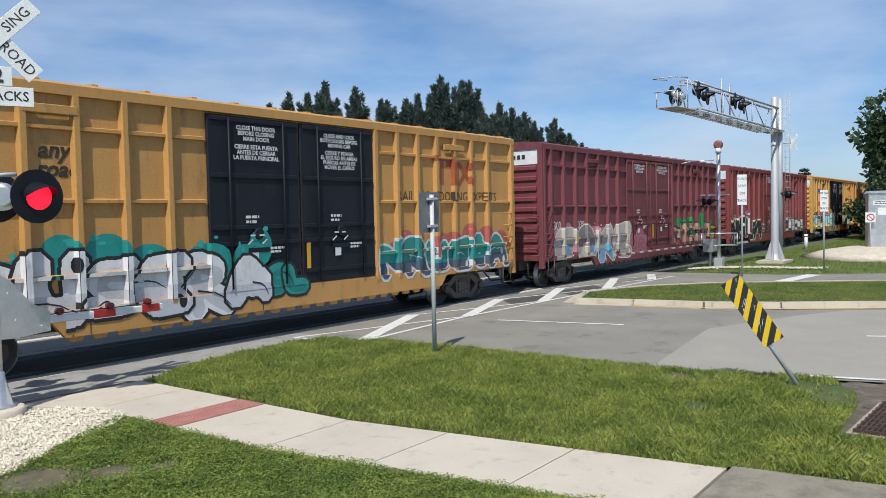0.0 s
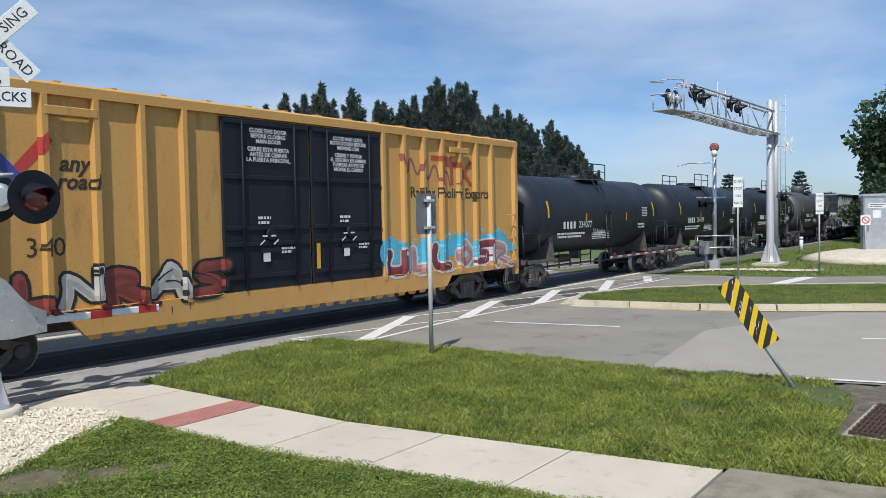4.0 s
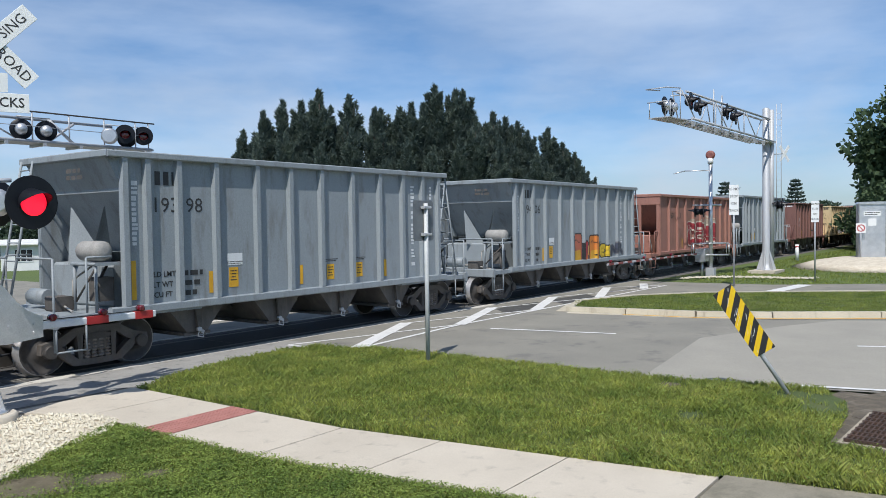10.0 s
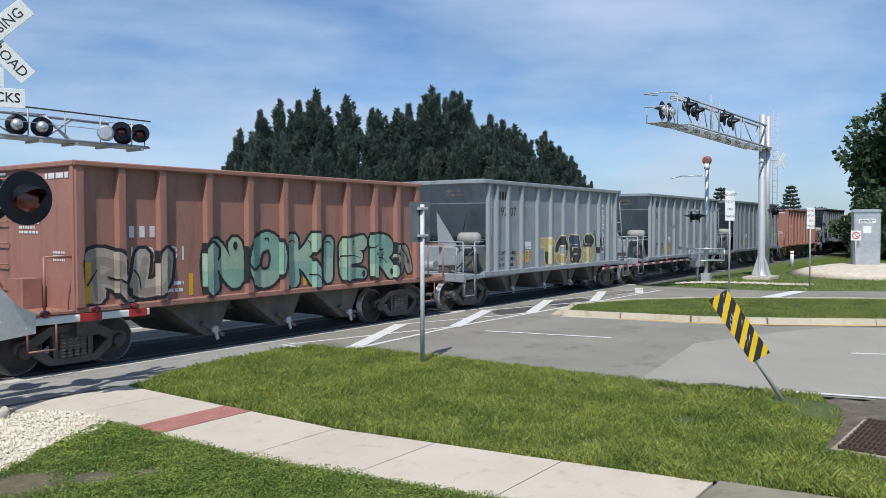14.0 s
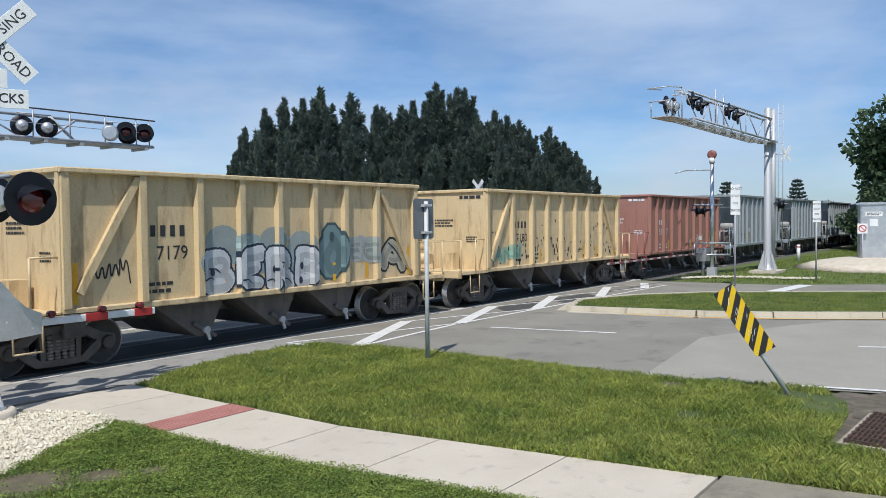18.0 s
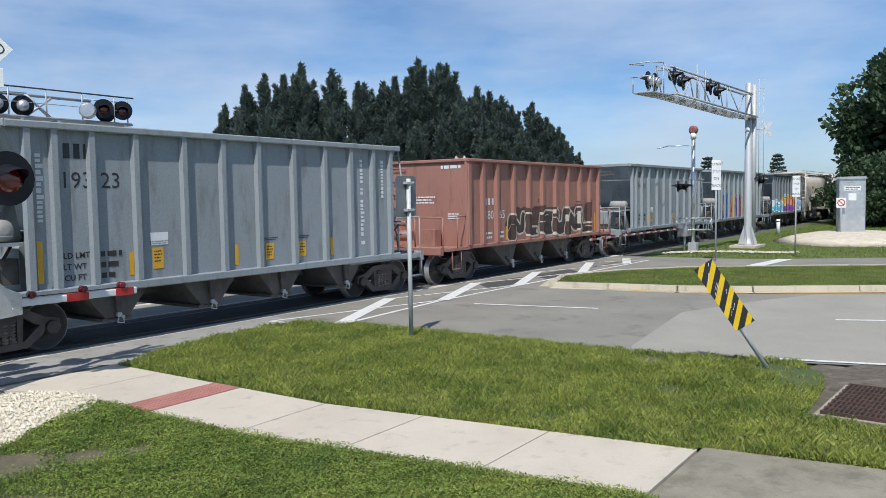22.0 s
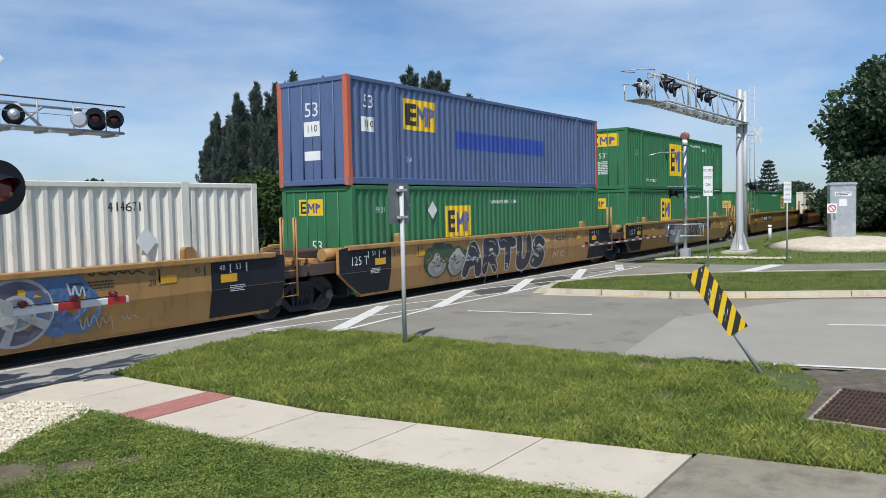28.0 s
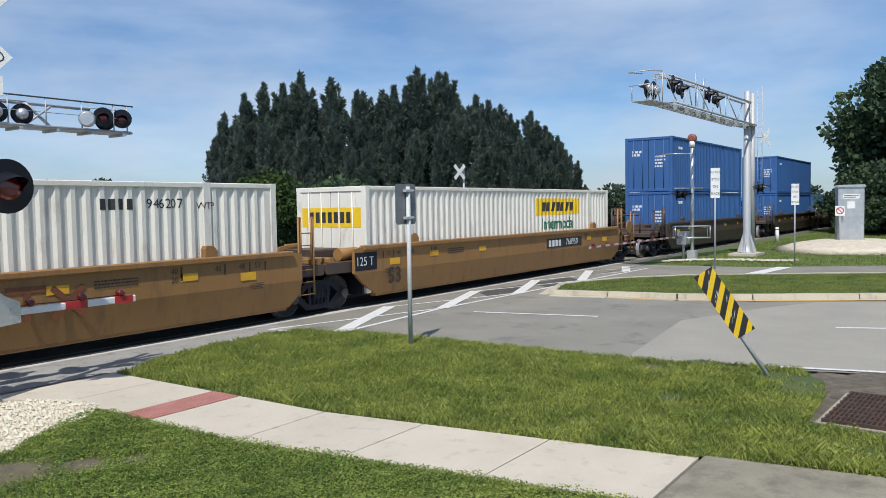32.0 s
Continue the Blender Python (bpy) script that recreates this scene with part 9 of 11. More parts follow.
        if k == 0:
            painted_word(c, "KIMR", 0.3, 8.5, 0.62, 2.2, [((0.26, 0.55, 0.63), (0.55, 0.55, 0.30)), ((0.30, 0.58, 0.64), (0.42, 0.58, 0.52))], (0.04, 0.02, 0.035), b, rim=0.13, fat=0.185, shine=(0.6, 0.66, 0.62), key=(0.42, 0.5, 0.48), cloud=(0.46, 0.17, 0.10), shade=(0.16, 0.05, 0.07))
            lay(c, "tag_fill", [blob(3.9, 1.66, 0.3, 0.36, 18, None)], (0.03, 0.035, 0.05), 0.0185, b, "black ringed oval")
            lay(c, "tag_fill", [blob(3.9, 1.66, 0.26, 0.32, 18, None)], (0.48, 0.5, 0.36), 0.0195, b, "pale sprayed oval")
            tag(c, 12.4, 16.5, 1.0, 1.95, [(0.5, 0.52, 0.48), (0.35, 0.45, 0.33)], (0.3, 0.33, 0.3), 4, b, 32, thick=0.2)
        else:
            tag(c, 1.8, 7.2, 1.0, 1.95, [(0.55, 0.54, 0.5), (0.28, 0.06, 0.05)], K_, 6, b, 33, thick=0.14)
            tag(c, 12.3, 18.6, 1.0, 1.95, [(0.24, 0.05, 0.06), (0.5, 0.3, 0.28)], W_, 6, b, 34, cloud=CYAN, thick=0.14)
            scribble(c, 13.0, 15.5, 3.6, 4.3, (0.3, 0.1, 0.09), b, 35, 5, 0.04)

    tank_car(-240.95, P_TANK, "glossy black tank car with white numbers", "234077", 41)
    tank_car(-227.6, P_TANK, "black tank car with white numbers", "231683", 42)
    tank_car(-214.25, P_TANK, "black tank car with white numbers and a scribbled tag", "235575", 43)
    tank_car(-200.9, P_TANK2, "dusty grey tank car with faded tags", "226666", 44, True)

    hopper_grey(-186.16, "19524", 50)
    hopper_grey(-172.67, "19598", 51)
    c, b = hopper_flat(-159.0, P_SALMON, "salmon red open hopper car with worn tags", "18036", 52, H=3.92)
    scribble(c, 2.0, 7.5, 1.6, 2.4, (0.55, 0.45, 0.4), b, 53, 7, 0.035)
    tag(c, 6.2, 9.5, 1.3, 2.2, [(0.45, 0.4, 0.35), (0.07, 0.05, 0.05)], (0.2, 0.12, 0.1), 3, b, 54, thick=0.12)
    hopper_flat(-145.4, P_SALMON, "salmon red open hopper car", "15675", 55)
    hopper_grey(-131.85, "19398", 56)
    c, b = hopper_grey(-117.68, "19406", 57)
    for u, v, wd, hg, col in ((4.55, 1.2, 0.75, 0.98, (0.50, 0.15, 0.09)), (5.45, 1.2, 0.42, 0.7, (0.42, 0.05, 0.06)), (6.0, 1.18, 0.62, 0.92, (0.60, 0.20, 0.04))):
        lay(c, "tag_outline", [[(u - 0.04, v - 0.04), (u + wd + 0.04, v - 0.04), (u + wd + 0.05, v + hg - 0.05), (u + wd - 0.05, v + hg + 0.05), (u + 0.06, v + hg + 0.04), (u - 0.05, v + hg - 0.06)]], K_, 0.006, b)
        lay(c, "tag_fill", [[(u, v), (u + wd, v), (u + wd, v + hg - 0.08), (u + wd - 0.08, v + hg), (u + 0.08, v + hg), (u, v + hg - 0.08)]], col, 0.008, b)
        lay(c, "tag_fill", [[(u + 0.05, v), (u + wd - 0.05, v), (u + wd - 0.1, v + hg * 0.4), (u + 0.1, v + hg * 0.35)]], (0.66, 0.36, 0.04), 0.0095, b)
        lay(c, "tag_line", ribbon(curved([(u + 0.12, v + hg * 0.7), (u + wd * 0.4, v + hg * 0.82), (u + wd * 0.7, v + hg * 0.66), (u + wd - 0.1, v + hg * 0.75)]), 0.016, 0.012), K_, 0.0105, b)
    tag(c, 6.5, 7.9, 1.15, 1.75, [YEL], K_, 3, b, 58, thick=0.1)
    tag(c, 8.0, 9.2, 1.2, 1.8, [(0.06, 0.07, 0.1)], (0.15, 0.15, 0.16), 2, b, 158, thick=0.08)
    c, b = hopper_grey(-104.4, "16023", 59, label="rusty red open hopper car with open ends and maroon graffiti", color=P_SALMON, H=3.9, L=11.1,
                       posts=[0.07, 1.3, 2.45, 3.6, 4.75, 5.9, 7.05, 8.2, 9.3, 10.3, 11.03], brand=False, cut_end=True)
    painted_word(c, "DEXR", 4.0, 8.5, 1.3, 2.5, [(0.30, 0.03, 0.04)], (0.60, 0.52, 0.44), b, rim=0.18, fat=0.14, shade=(0.1, 0.02, 0.02), cloud=(0.36, 0.30, 0.24))
    hopper_grey(-90.74, "19399", 61)
    c, b = hopper_flat(-76.8, P_BROWN, "dark brown open hopper car", "15345", 62)
    scribble(c, 5.5, 6.3, 1.4, 2.2, K_, b, 63, 5)
    c, b = hopper_flat(-63.0, P_CREAM, "cream yellow open hopper car covered in tags", "7229", 64, H=3.72, L=9.75, ink=letter_black)
    tag(c, 3.1, 8.2, 1.15, 2.35, [((0.08, 0.08, 0.085), (0.2, 0.2, 0.2)), (0.26, 0.26, 0.26)], (0.05, 0.05, 0.05), 5, b, 65, thick=0.17, shine=(0.5, 0.48, 0.42), cloud=(0.36, 0.33, 0.26))
    tag(c, 8.1, 9.6, 1.2, 2.4, [(0.30, 0.28, 0.24)], (0.36, 0.33, 0.26), 2, b, 265, thick=0.12)
    tag(c, 0.2, 1.3, 1.15, 1.9, [(0.08, 0.07, 0.06)], (0.4, 0.33, 0.2), 2, b, 266, thick=0.07)
    scribble(c, 0.3, 1.4, 1.35, 2.3, K_, b, 66)
    m = Mesh()
    rnd = random.Random(8)
    for i in range(26):
        a = (rnd.uniform(-1.1, 1.0), rnd.uniform(2.3, 3.3))
        p = stroke(*a, a[0] + rnd.uniform(-0.3, 0.3), a[1] + rnd.uniform(-0.5, 0.5), 0.014, 0.012)
        m.face([(-0.012 - 0.0001 * i, y, z) for y, z in p])
    part("tag_line", m, spray(K_), c, "thin sprayed scribble on the end")
    c, b = hopper_flat(-49.62, P_SALMON, "salmon red open hopper car with pale green graffiti", "15231", 67)
    painted_word(c, 'NOKIER', 2.7, 9.0, 1.2, 2.42, [((0.34, 0.46, 0.34), (0.24, 0.40, 0.32)), ((0.22, 0.38, 0.30), (0.32, 0.45, 0.34))], K_, b, rim=0.24)
    tag(c, 8.6, 9.7, 1.25, 2.25, [(0.30, 0.30, 0.24)], K_, 2, b, 168, thick=0.12)
    tag(c, 0.3, 2.0, 1.2, 2.3, [(0.42, 0.36, 0.3)], K_, 2, b, 69, thick=0.18)
    c, b = hopper_grey(-36.3, "19207", 70)
    painted_word(c, 'TOBS', 3.7, 8.2, 1.2, 2.25, [((0.5, 0.4, 0.16), (0.03, 0.03, 0.035)), ((0.03, 0.03, 0.04), (0.4, 0.33, 0.16)), ((0.05, 0.06, 0.12), (0.03, 0.03, 0.035)), ((0.03, 0.03, 0.035), (0.4, 0.36, 0.2))], (0.55, 0.52, 0.32), b, rim=0.2)
    scribble(c, 8.3, 9.3, 1.4, 2.4, K_, b, 72, 4, 0.04)
    hopper_grey(-22.54, "19210", 73)
    hopper_grey(-8.9, "19315", 74, True)
    hopper_flat(4.95, P_SALMON, "faded brick red open hopper car", "15524", 75)
    hopper_grey(18.5, "19512", 76, True, label="dark grey ribbed open-top hopper car")
    for s, n, sd in ((32.58, "7179", 77), (46.14, "7180", 80)):
        c, b = hopper_flat(s, P_CREAM, "cream yellow open hopper car with diagonal braces and tags", n, sd, H=3.7, L=10.0, ink=letter_black,
                           posts=[0.06, 1.58, 2.87, 3.95, 5.02, 6.11, 7.17, 8.36, 9.94], diagonal=True)
        if sd == 77:
            m = Mesh()
            for k, (cx, cz, rx, rz) in enumerate(((3.5, 2.3, 0.45, 0.35), (4.9, 2.3, 0.4, 0.3), (5.75, 2.2, 0.4, 0.3))):
                for lo, hi, y in b:
                    q = clip_x(blob(cx, cz, rx, rz, 16), lo, hi)
                    if len(q) > 2:
                        m.face([(u, y - 0.005, v) for u, v in q])
            part("tag_cloud", m, spray((0.30, 0.34, 0.33)), c, "grey-green sprayed cloud")
            painted_word(c, 'BERB', 2.95, 6.3, 1.15, 2.1, [(0.58, 0.60, 0.62)], (0.02, 0.03, 0.06), b, rim=0.15, fat=0.19, cloud=(0.30, 0.38, 0.37))
            tag(c, 6.3, 7.15, 1.2, 2.6, [(0.18, 0.27, 0.28)], (0.05, 0.09, 0.1), 1, b, 78, thick=0.3, order=(5,))
            tag(c, 7.35, 8.35, 1.6, 2.3, [(0.36, 0.40, 0.36)], (0.4, 0.4, 0.4), 2, b, 178, thick=0.12)
            tag(c, 8.6, 9.6, 1.3, 2.3, [(0.4, 0.38, 0.3)], K_, 1, b, 179, thick=0.14, order=(2,))
            scribble(c, 0.64, 1.4, 1.65, 2.06, K_, b, 79, 6, 0.018)
        else:
            m = Mesh()
            rnd = random.Random(9)
            for i in range(150):
                x, z = rnd.uniform(0.4, 9.6), 1.25 + abs(rnd.gauss(0, 0.55))
                if z > 3.2 or any(abs(x - p) < 0.16 for p in (1.58, 2.87, 3.95, 5.02, 6.11, 7.17, 8.36)):
                    continue
                q = blob(x, z, rnd.uniform(0.01, 0.06), rnd.uniform(0.015, 0.1), 7, rnd)
                m.face([(a, -1.507, bz) for a, bz in q])
            part("paint_spatter", m, spray(K_), c, "black paint spatter")
            tag(c, 0.5, 2.2, 1.3, 1.9, [(0.25, 0.42, 0.33)], (0.3, 0.4, 0.3), 3, b, 82, thick=0.08)
    c, b = hopper_flat(59.63, P_SALMON, "faded salmon red open hopper car", "15337", 83)
    scribble(c, 6.4, 7.3, 1.3, 2.0, (0.6, 0.55, 0.5), b, 84)
    hopper_grey(73.0, "19386", 85)
    hopper_grey(86.84, "19511", 86)
    hopper_grey(100.63, "19289", 87)
    hopper_grey(114.4, "19323", 88, label="grey ribbed open-top hopper car with a chalk mark")
    c, b = hopper_flat(128.4, P_SALMON, "salmon red open hopper car with black and cream graffiti", "18065", 89, H=3.92)
    tag(c, 2.6, 9.2, 1.15, 2.2, [(0.07, 0.045, 0.04)], (0.55, 0.5, 0.42), 6, b, 90, thick=0.2, cloud=(0.09, 0.05, 0.04))
    hopper_grey(141.74, "19480", 91)
    c, b = hopper_grey(155.5, "19286", 92)
    MAR = (0.26, 0.05, 0.10)
    stops_x = (0.62, 1.45, 2.4, 3.5, 4.48, 5.47, 6.55, 7.6, 8.55, 9.42)
    def gx(u):
        k = min(int(u), 8)
        return stops_x[k] + (u - k) * (stops_x[k + 1] - stops_x[k])
    def gl(*pts):
        return [(gx(u), 1.06 + v) for u, v in pts]
    DKB, DPU = (0.03, 0.06, 0.24), (0.13, 0.06, 0.30)
    block_word(c, [
        ([gl((0.65, 1.55), (2.08, 1.72), (2.08, 1.2), (0.75, 1.0)), gl((1.4, 1.6), (1.88, 1.66), (1.84, 0), (1.3, 0)), gl((0.1, 0.65), (0.92, 0.68), (0.95, 0), (0.1, 0)),
          gl((0.9, 0.32), (1.4, 0.5), (1.4, 0), (0.9, 0))], [(gx(1.05), DPU), (gx(1.5), DKB), (gx(1.8), (0.03, 0.16, 0.46)), (99, (0.04, 0.30, 0.56))]),
        ([gl((2.2, 1.5), (2.54, 1.55), (2.54, 0), (2.24, 0)), gl((2.2, 1.5), (2.72, 1.55), (2.66, 1.08), (2.2, 1.0)), gl((2.3, 0.82), (2.66, 0.92), (2.62, 0.55), (2.3, 0.5)),
          gl((2.24, 0.34), (2.92, 0.5), (2.92, 0), (2.24, 0))], [(gx(2.4), (0.42, 0.10, 0.17)), (gx(2.62), PINK), (99, (0.62, 0.28, 0.2))]),
        ([gl((2.74, 1.58), (3.23, 1.62), (3.34, 0.4), (2.88, 0), (2.8, 0.8)), gl((2.88, 0.25), (3.88, 0.55), (3.92, 0), (2.88, 0))],
         [(gx(2.92), (0.65, 0.36, 0.05)), (gx(3.35), YEL), (gx(3.6), (0.48, 0.42, 0.05)), (99, DPU)]),
        ([[(gx(4.1) + 0.6 * math.cos(k * 0.3927) * (1 if abs(math.cos(k * 0.3927)) < 0.9 else 0.97), 1.82 + 0.76 * math.sin(k * 0.3927)) for k in range(16)]],
         [(gx(3.95), DPU), (gx(4.2), (0.3, 0.07, 0.2)), (99, (0.5, 0.13, 0.18))]),
        ([gl((4.78, 1.5), (5.22, 1.52), (5.22, 0), (4.8, 0)), gl((5.4, 1.5), (5.8, 1.52), (5.86, 0), (5.4, 0)), gl((5.15, 0.35), (5.5, 0.35), (5.5, 0), (5.15, 0))],
         [(gx(5.0), (0.58, 0.08, 0.06)), (gx(5.2), (0.62, 0.2, 0.12)), (gx(5.62), YEL), (99, (0.62, 0.5, 0.12))]),
        ([gl((5.95, 1.5), (6.74, 1.36), (6.74, 1.1), (6.42, 0.95), (5.95, 1.0)), gl((5.95, 1.02), (6.42, 1.08), (7.2, 0.78), (7.4, 0.05), (6.7, 0.0), (6.42, 0.5)),
          gl((6.02, 0.32), (7.4, 0.42), (7.4, 0.02), (6.04, 0))], [(gx(6.35), DPU), (gx(6.65), (0.32, 0.06, 0.22)), (gx(7.05), PINK), (99, ORG)]),
        ([gl((7.5, 0.3), (7.7, 0.55), (8.0, 0.62), (8.3, 0.5), (8.34, 0), (7.5, 0))], [(gx(8.1), (0.66, 0.3, 0.05)), (99, (0.6, 0.12, 0.08))]),
    ], b, (0.7, 0.7, 0.7), K_)
    counter = [[(gx(4.2) + 0.12 * math.cos(k * 0.5236), 1.8 + 0.33 * math.sin(k * 0.5236)) for k in range(12)]]
    block_word(c, [(counter, [(99, K_)])], [(lo, hi, y - 0.004) for lo, hi, y in b], K_, K_, (0, 0))
    c, b = hopper_grey(169.35, "19433", 94, True, label="dark grey ribbed open-top hopper car with bright graffiti")
    LIME = (0.45, 0.52, 0.05)
    tag(c, 0.3, 3.6, 1.2, 2.2, [CYAN, (0.3, 0.5, 0.62)], (0.62, 0.68, 0.7), 4, b, 95, thick=0.2)
    painted_word(c, 'RUNER', 3.4, 9.1, 1.12, 2.4, [((0.60, 0.25, 0.08), PUR), ((0.52, 0.2, 0.12), (0.26, 0.09, 0.32)), ((0.58, 0.3, 0.1), PUR), ((0.5, 0.14, 0.12), (0.24, 0.08, 0.3)), ((0.62, 0.36, 0.06), (0.3, 0.1, 0.3))], LIME, b, rim=0.2, fat=0.2, cloud=(0.24, 0.42, 0.62), key=(0.012, 0.012, 0.015), shine=(0.6, 0.55, 0.3))
    tag(c, 8.9, 10.25, 1.1, 2.05, [(0.25, 0.45, 0.62)], (0.5, 0.62, 0.7), 2, b, 96, thick=0.22)

    for s, n in ((181.95, "4623"), (195.7, "4631"), (209.5, "4608")):
        covered_hopper(s, int(s), n)

    def emp(c, x, z, w, h, end=False):
        """A yellow panel with dark block shapes."""
        if end:
            end_patch(c, x, x + w, z, z + h, yellow_sign)
            m = Mesh()
            for k, (a, bb, cc, d) in enumerate(((0.9, 0.15, 0.9, 0.85), (0.9, 0.8, 0.68, 0.8), (0.9, 0.5, 0.72, 0.5), (0.9, 0.2, 0.68, 0.2))):
                m.face([(0.0252 - 0.0004 * k, q[0], q[1]) for q in stroke(x + w * a, z + h * bb, x + w * cc, z + h * d, 0.035 * w, 0.035 * w)])
            part("logo", m, black_paint, c)
            m = Mesh()
            for k, (a, bb, cc, d) in enumerate(((0.6, 0.15, 0.6, 0.75), (0.6, 0.75, 0.49, 0.4), (0.49, 0.4, 0.38, 0.75), (0.38, 0.75, 0.38, 0.15), (0.28, 0.15, 0.28, 0.75), (0.28, 0.7, 0.12, 0.58), (0.12, 0.58, 0.28, 0.45))):
                m.face([(0.0252 - 0.0004 * k, q[0], q[1]) for q in stroke(x + w * a, z + h * bb, x + w * cc, z + h * d, 0.028 * w, 0.028 * w)])
            part("logo", m, spray((0.10, 0.09, 0.26)), c)
        else:
            patch(c, x, x + w, z, z + h, yellow_sign, "logo_panel", label="yellow logo panel")
            m = Mesh()
            m.box(x + w * 0.08, x + w * 0.2, -1.306, -1.303, z + h * 0.15, z + h * 0.85)
            for k in range(3):
                m.box(x + w * 0.2, x + w * 0.38, -1.3062, -1.3032, z + h * (0.15 + 0.275 * k), z + h * (0.3 + 0.275 * k))
            part("logo", m, black_paint, c)
            m = Mesh()
            for k, (a, bb, cc, d) in enumerate(((0.45, 0.15, 0.45, 0.8), (0.45, 0.8, 0.58, 0.4), (0.58, 0.4, 0.7, 0.8), (0.7, 0.8, 0.7, 0.15), (0.8, 0.15, 0.8, 0.8), (0.8, 0.75, 0.93, 0.62), (0.93, 0.62, 0.8, 0.48))):
                p = stroke(x + w * a, z + h * bb, x + w * cc, z + h * d, 0.035 * w, 0.035 * w)
                m.face([(q[0], -1.307 - 0.0007 * k, q[1]) for q in p])
            part("logo", m, spray((0.10, 0.13, 0.34)), c)

    # articulated well car of three units
    lab = "ochre three-unit well car with graffiti carrying containers"
    w1 = well_unit(223.5, 1.9, 21.43, P_WELL_BRIGHT, lab, True, False, number="795032", nx=7.9)
    painted_word(w1, 'CHOK', 8.6, 13.4, 0.42, 1.55, [(0.10, 0.10, 0.13), ((0.42, 0.43, 0.46), (0.16, 0.17, 0.22))], (0.46, 0.46, 0.47), [(0, 30, -1.464)], rim=0.2, tilt=0.25, fat=0.17)
    flat = [(0, 30, -1.462)]
    lay(w1, "tag_cloud", [blob(14.75 + 0.2 * k, 1.02 + 0.12 * (-1) ** k, 0.42, 0.46, 14, None) for k in range(4)], (0.09, 0.17, 0.34), 0.002, flat, "faded blue sprayed area")
    for k, (r, col) in enumerate(((0.66, (0.44, 0.45, 0.48)), (0.60, (0.13, 0.125, 0.18)), (0.34, (0.5, 0.51, 0.53)), (0.28, (0.27, 0.28, 0.33)))):
        lay(w1, "tag_fill", [blob(14.2, 0.97, r, r * 0.93, 28, None)], col, 0.004 + 0.001 * k, flat, "sprayed grey ring")
    lay(w1, "tag_fill", [stroke(14.2, 0.97, 14.2 + 0.62 * math.cos(a), 0.97 + 0.58 * math.sin(a), 0.05, 0.09) for a in (-1.9, -0.5, 2.6)], (0.44, 0.45, 0.48), 0.009, flat, "pale spokes of the sprayed ring")
    scribble(w1, 15.1, 15.55, 1.12, 1.4, (0.5, 0.55, 0.58), flat, 61, 3)
    scribble(w1, 15.3, 16.15, 0.48, 0.78, (0.42, 0.38, 0.3), flat, 62, 5, 0.014)
    scribble(w1, 16.2, 16.6, 0.58, 0.7, (0.42, 0.38, 0.3), flat, 63, 3, 0.012)
    scribble(w1, 15.5, 16.8, 1.47, 1.57, (0.04, 0.035, 0.03), flat, 64, 6, 0.02)
    tag(w1, 8.3, 9.5, 0.5, 1.0, [(0.16, 0.24, 0.32)], (0.3, 0.36, 0.4), 3, [(0, 30, -1.464)], 201, thick=0.04)
    w2 = well_unit(244.93, 0.0, 19.57, P_WELL_BRIGHT, lab, False, False)
    tag(w2, 4.8, 7.0, 0.35, 1.3, [(0.42, 0.41, 0.38)], (0.06, 0.09, 0.05), 2, [(0, 30, -1.462)], 102, thick=0.3, order=(5, 5), cloud=(0.05, 0.08, 0.045))
    painted_word(w2, 'ARTUS', 6.8, 12.4, 0.3, 1.5, [(0.045, 0.042, 0.06)], (0.5, 0.5, 0.48), [(0, 30, -1.466)], rim=0.18)
    chalk = spray((0.6, 0.55, 0.45))
    for zz in (1.28, 0.75):
        ob = letters("AME", 0.5, chalk, w2, (13.6, -1.466 + well_lean(zz), zz), wide=1.1, bold=-0.012, slant=0.1)
    m = Mesh()
    for cx, a0 in ((12.1, -70), (15.0, 110)):
        for i in range(12):
            t0, t1 = radians(a0 + i * 11), radians(a0 + i * 11 + 11)
            q = stroke(cx + 0.5 * math.cos(t0), 1.0 + 0.5 * math.sin(t0), cx + 0.5 * math.cos(t1), 1.0 + 0.5 * math.sin(t1), 0.012, 0.012)
            m.face([(u, -1.462 + well_lean(v), v) for u, v in q])
    part("chalk_arc", m, chalk, w2, "thin chalk-coloured sprayed arcs")
    w3 = well_unit(264.5, 0.0, 19.5, P_WELL_BRIGHT, lab, False, True, number="795032", nx=13.1)
    tag(w3, 7.0, 12.4, 0.4, 1.5, [(0.05, 0.045, 0.05)], (0.34, 0.28, 0.34), 5, [(0, 30, -1.462)], 104, thick=0.15, cloud=(0.36, 0.2, 0.22))

    for w in (w1, w2, w3):
        lean_tags(w)
    z1, z2 = 0.37, 3.275
    c = container(227.19, z1, 16.154, C_WHITE, "white corrugated shipping container in a well car")
    m = Mesh()
    x = 3.07
    for k in range(12):
        w, top = (0.34, 0.62) if k < 4 else (0.27, 0.45)
        for q in GLYPHS[(1, 6, 5, 6, 5, 5, 3, 4, 6, 1, 5, 4)[k]]:
            m.face([(u, -1.303 - 0.0004 * q[0], v) for u, v in stroke(x + q[0] * w * 0.8, z1 + 1.62 + q[1] * top, x + q[2] * w * 0.8, z1 + 1.62 + q[3] * top, 0.045, 0.045)])
        x += w
    part("logo", m, spray((0.05, 0.045, 0.22)), c, "dark blue name bars")
    m = Mesh()
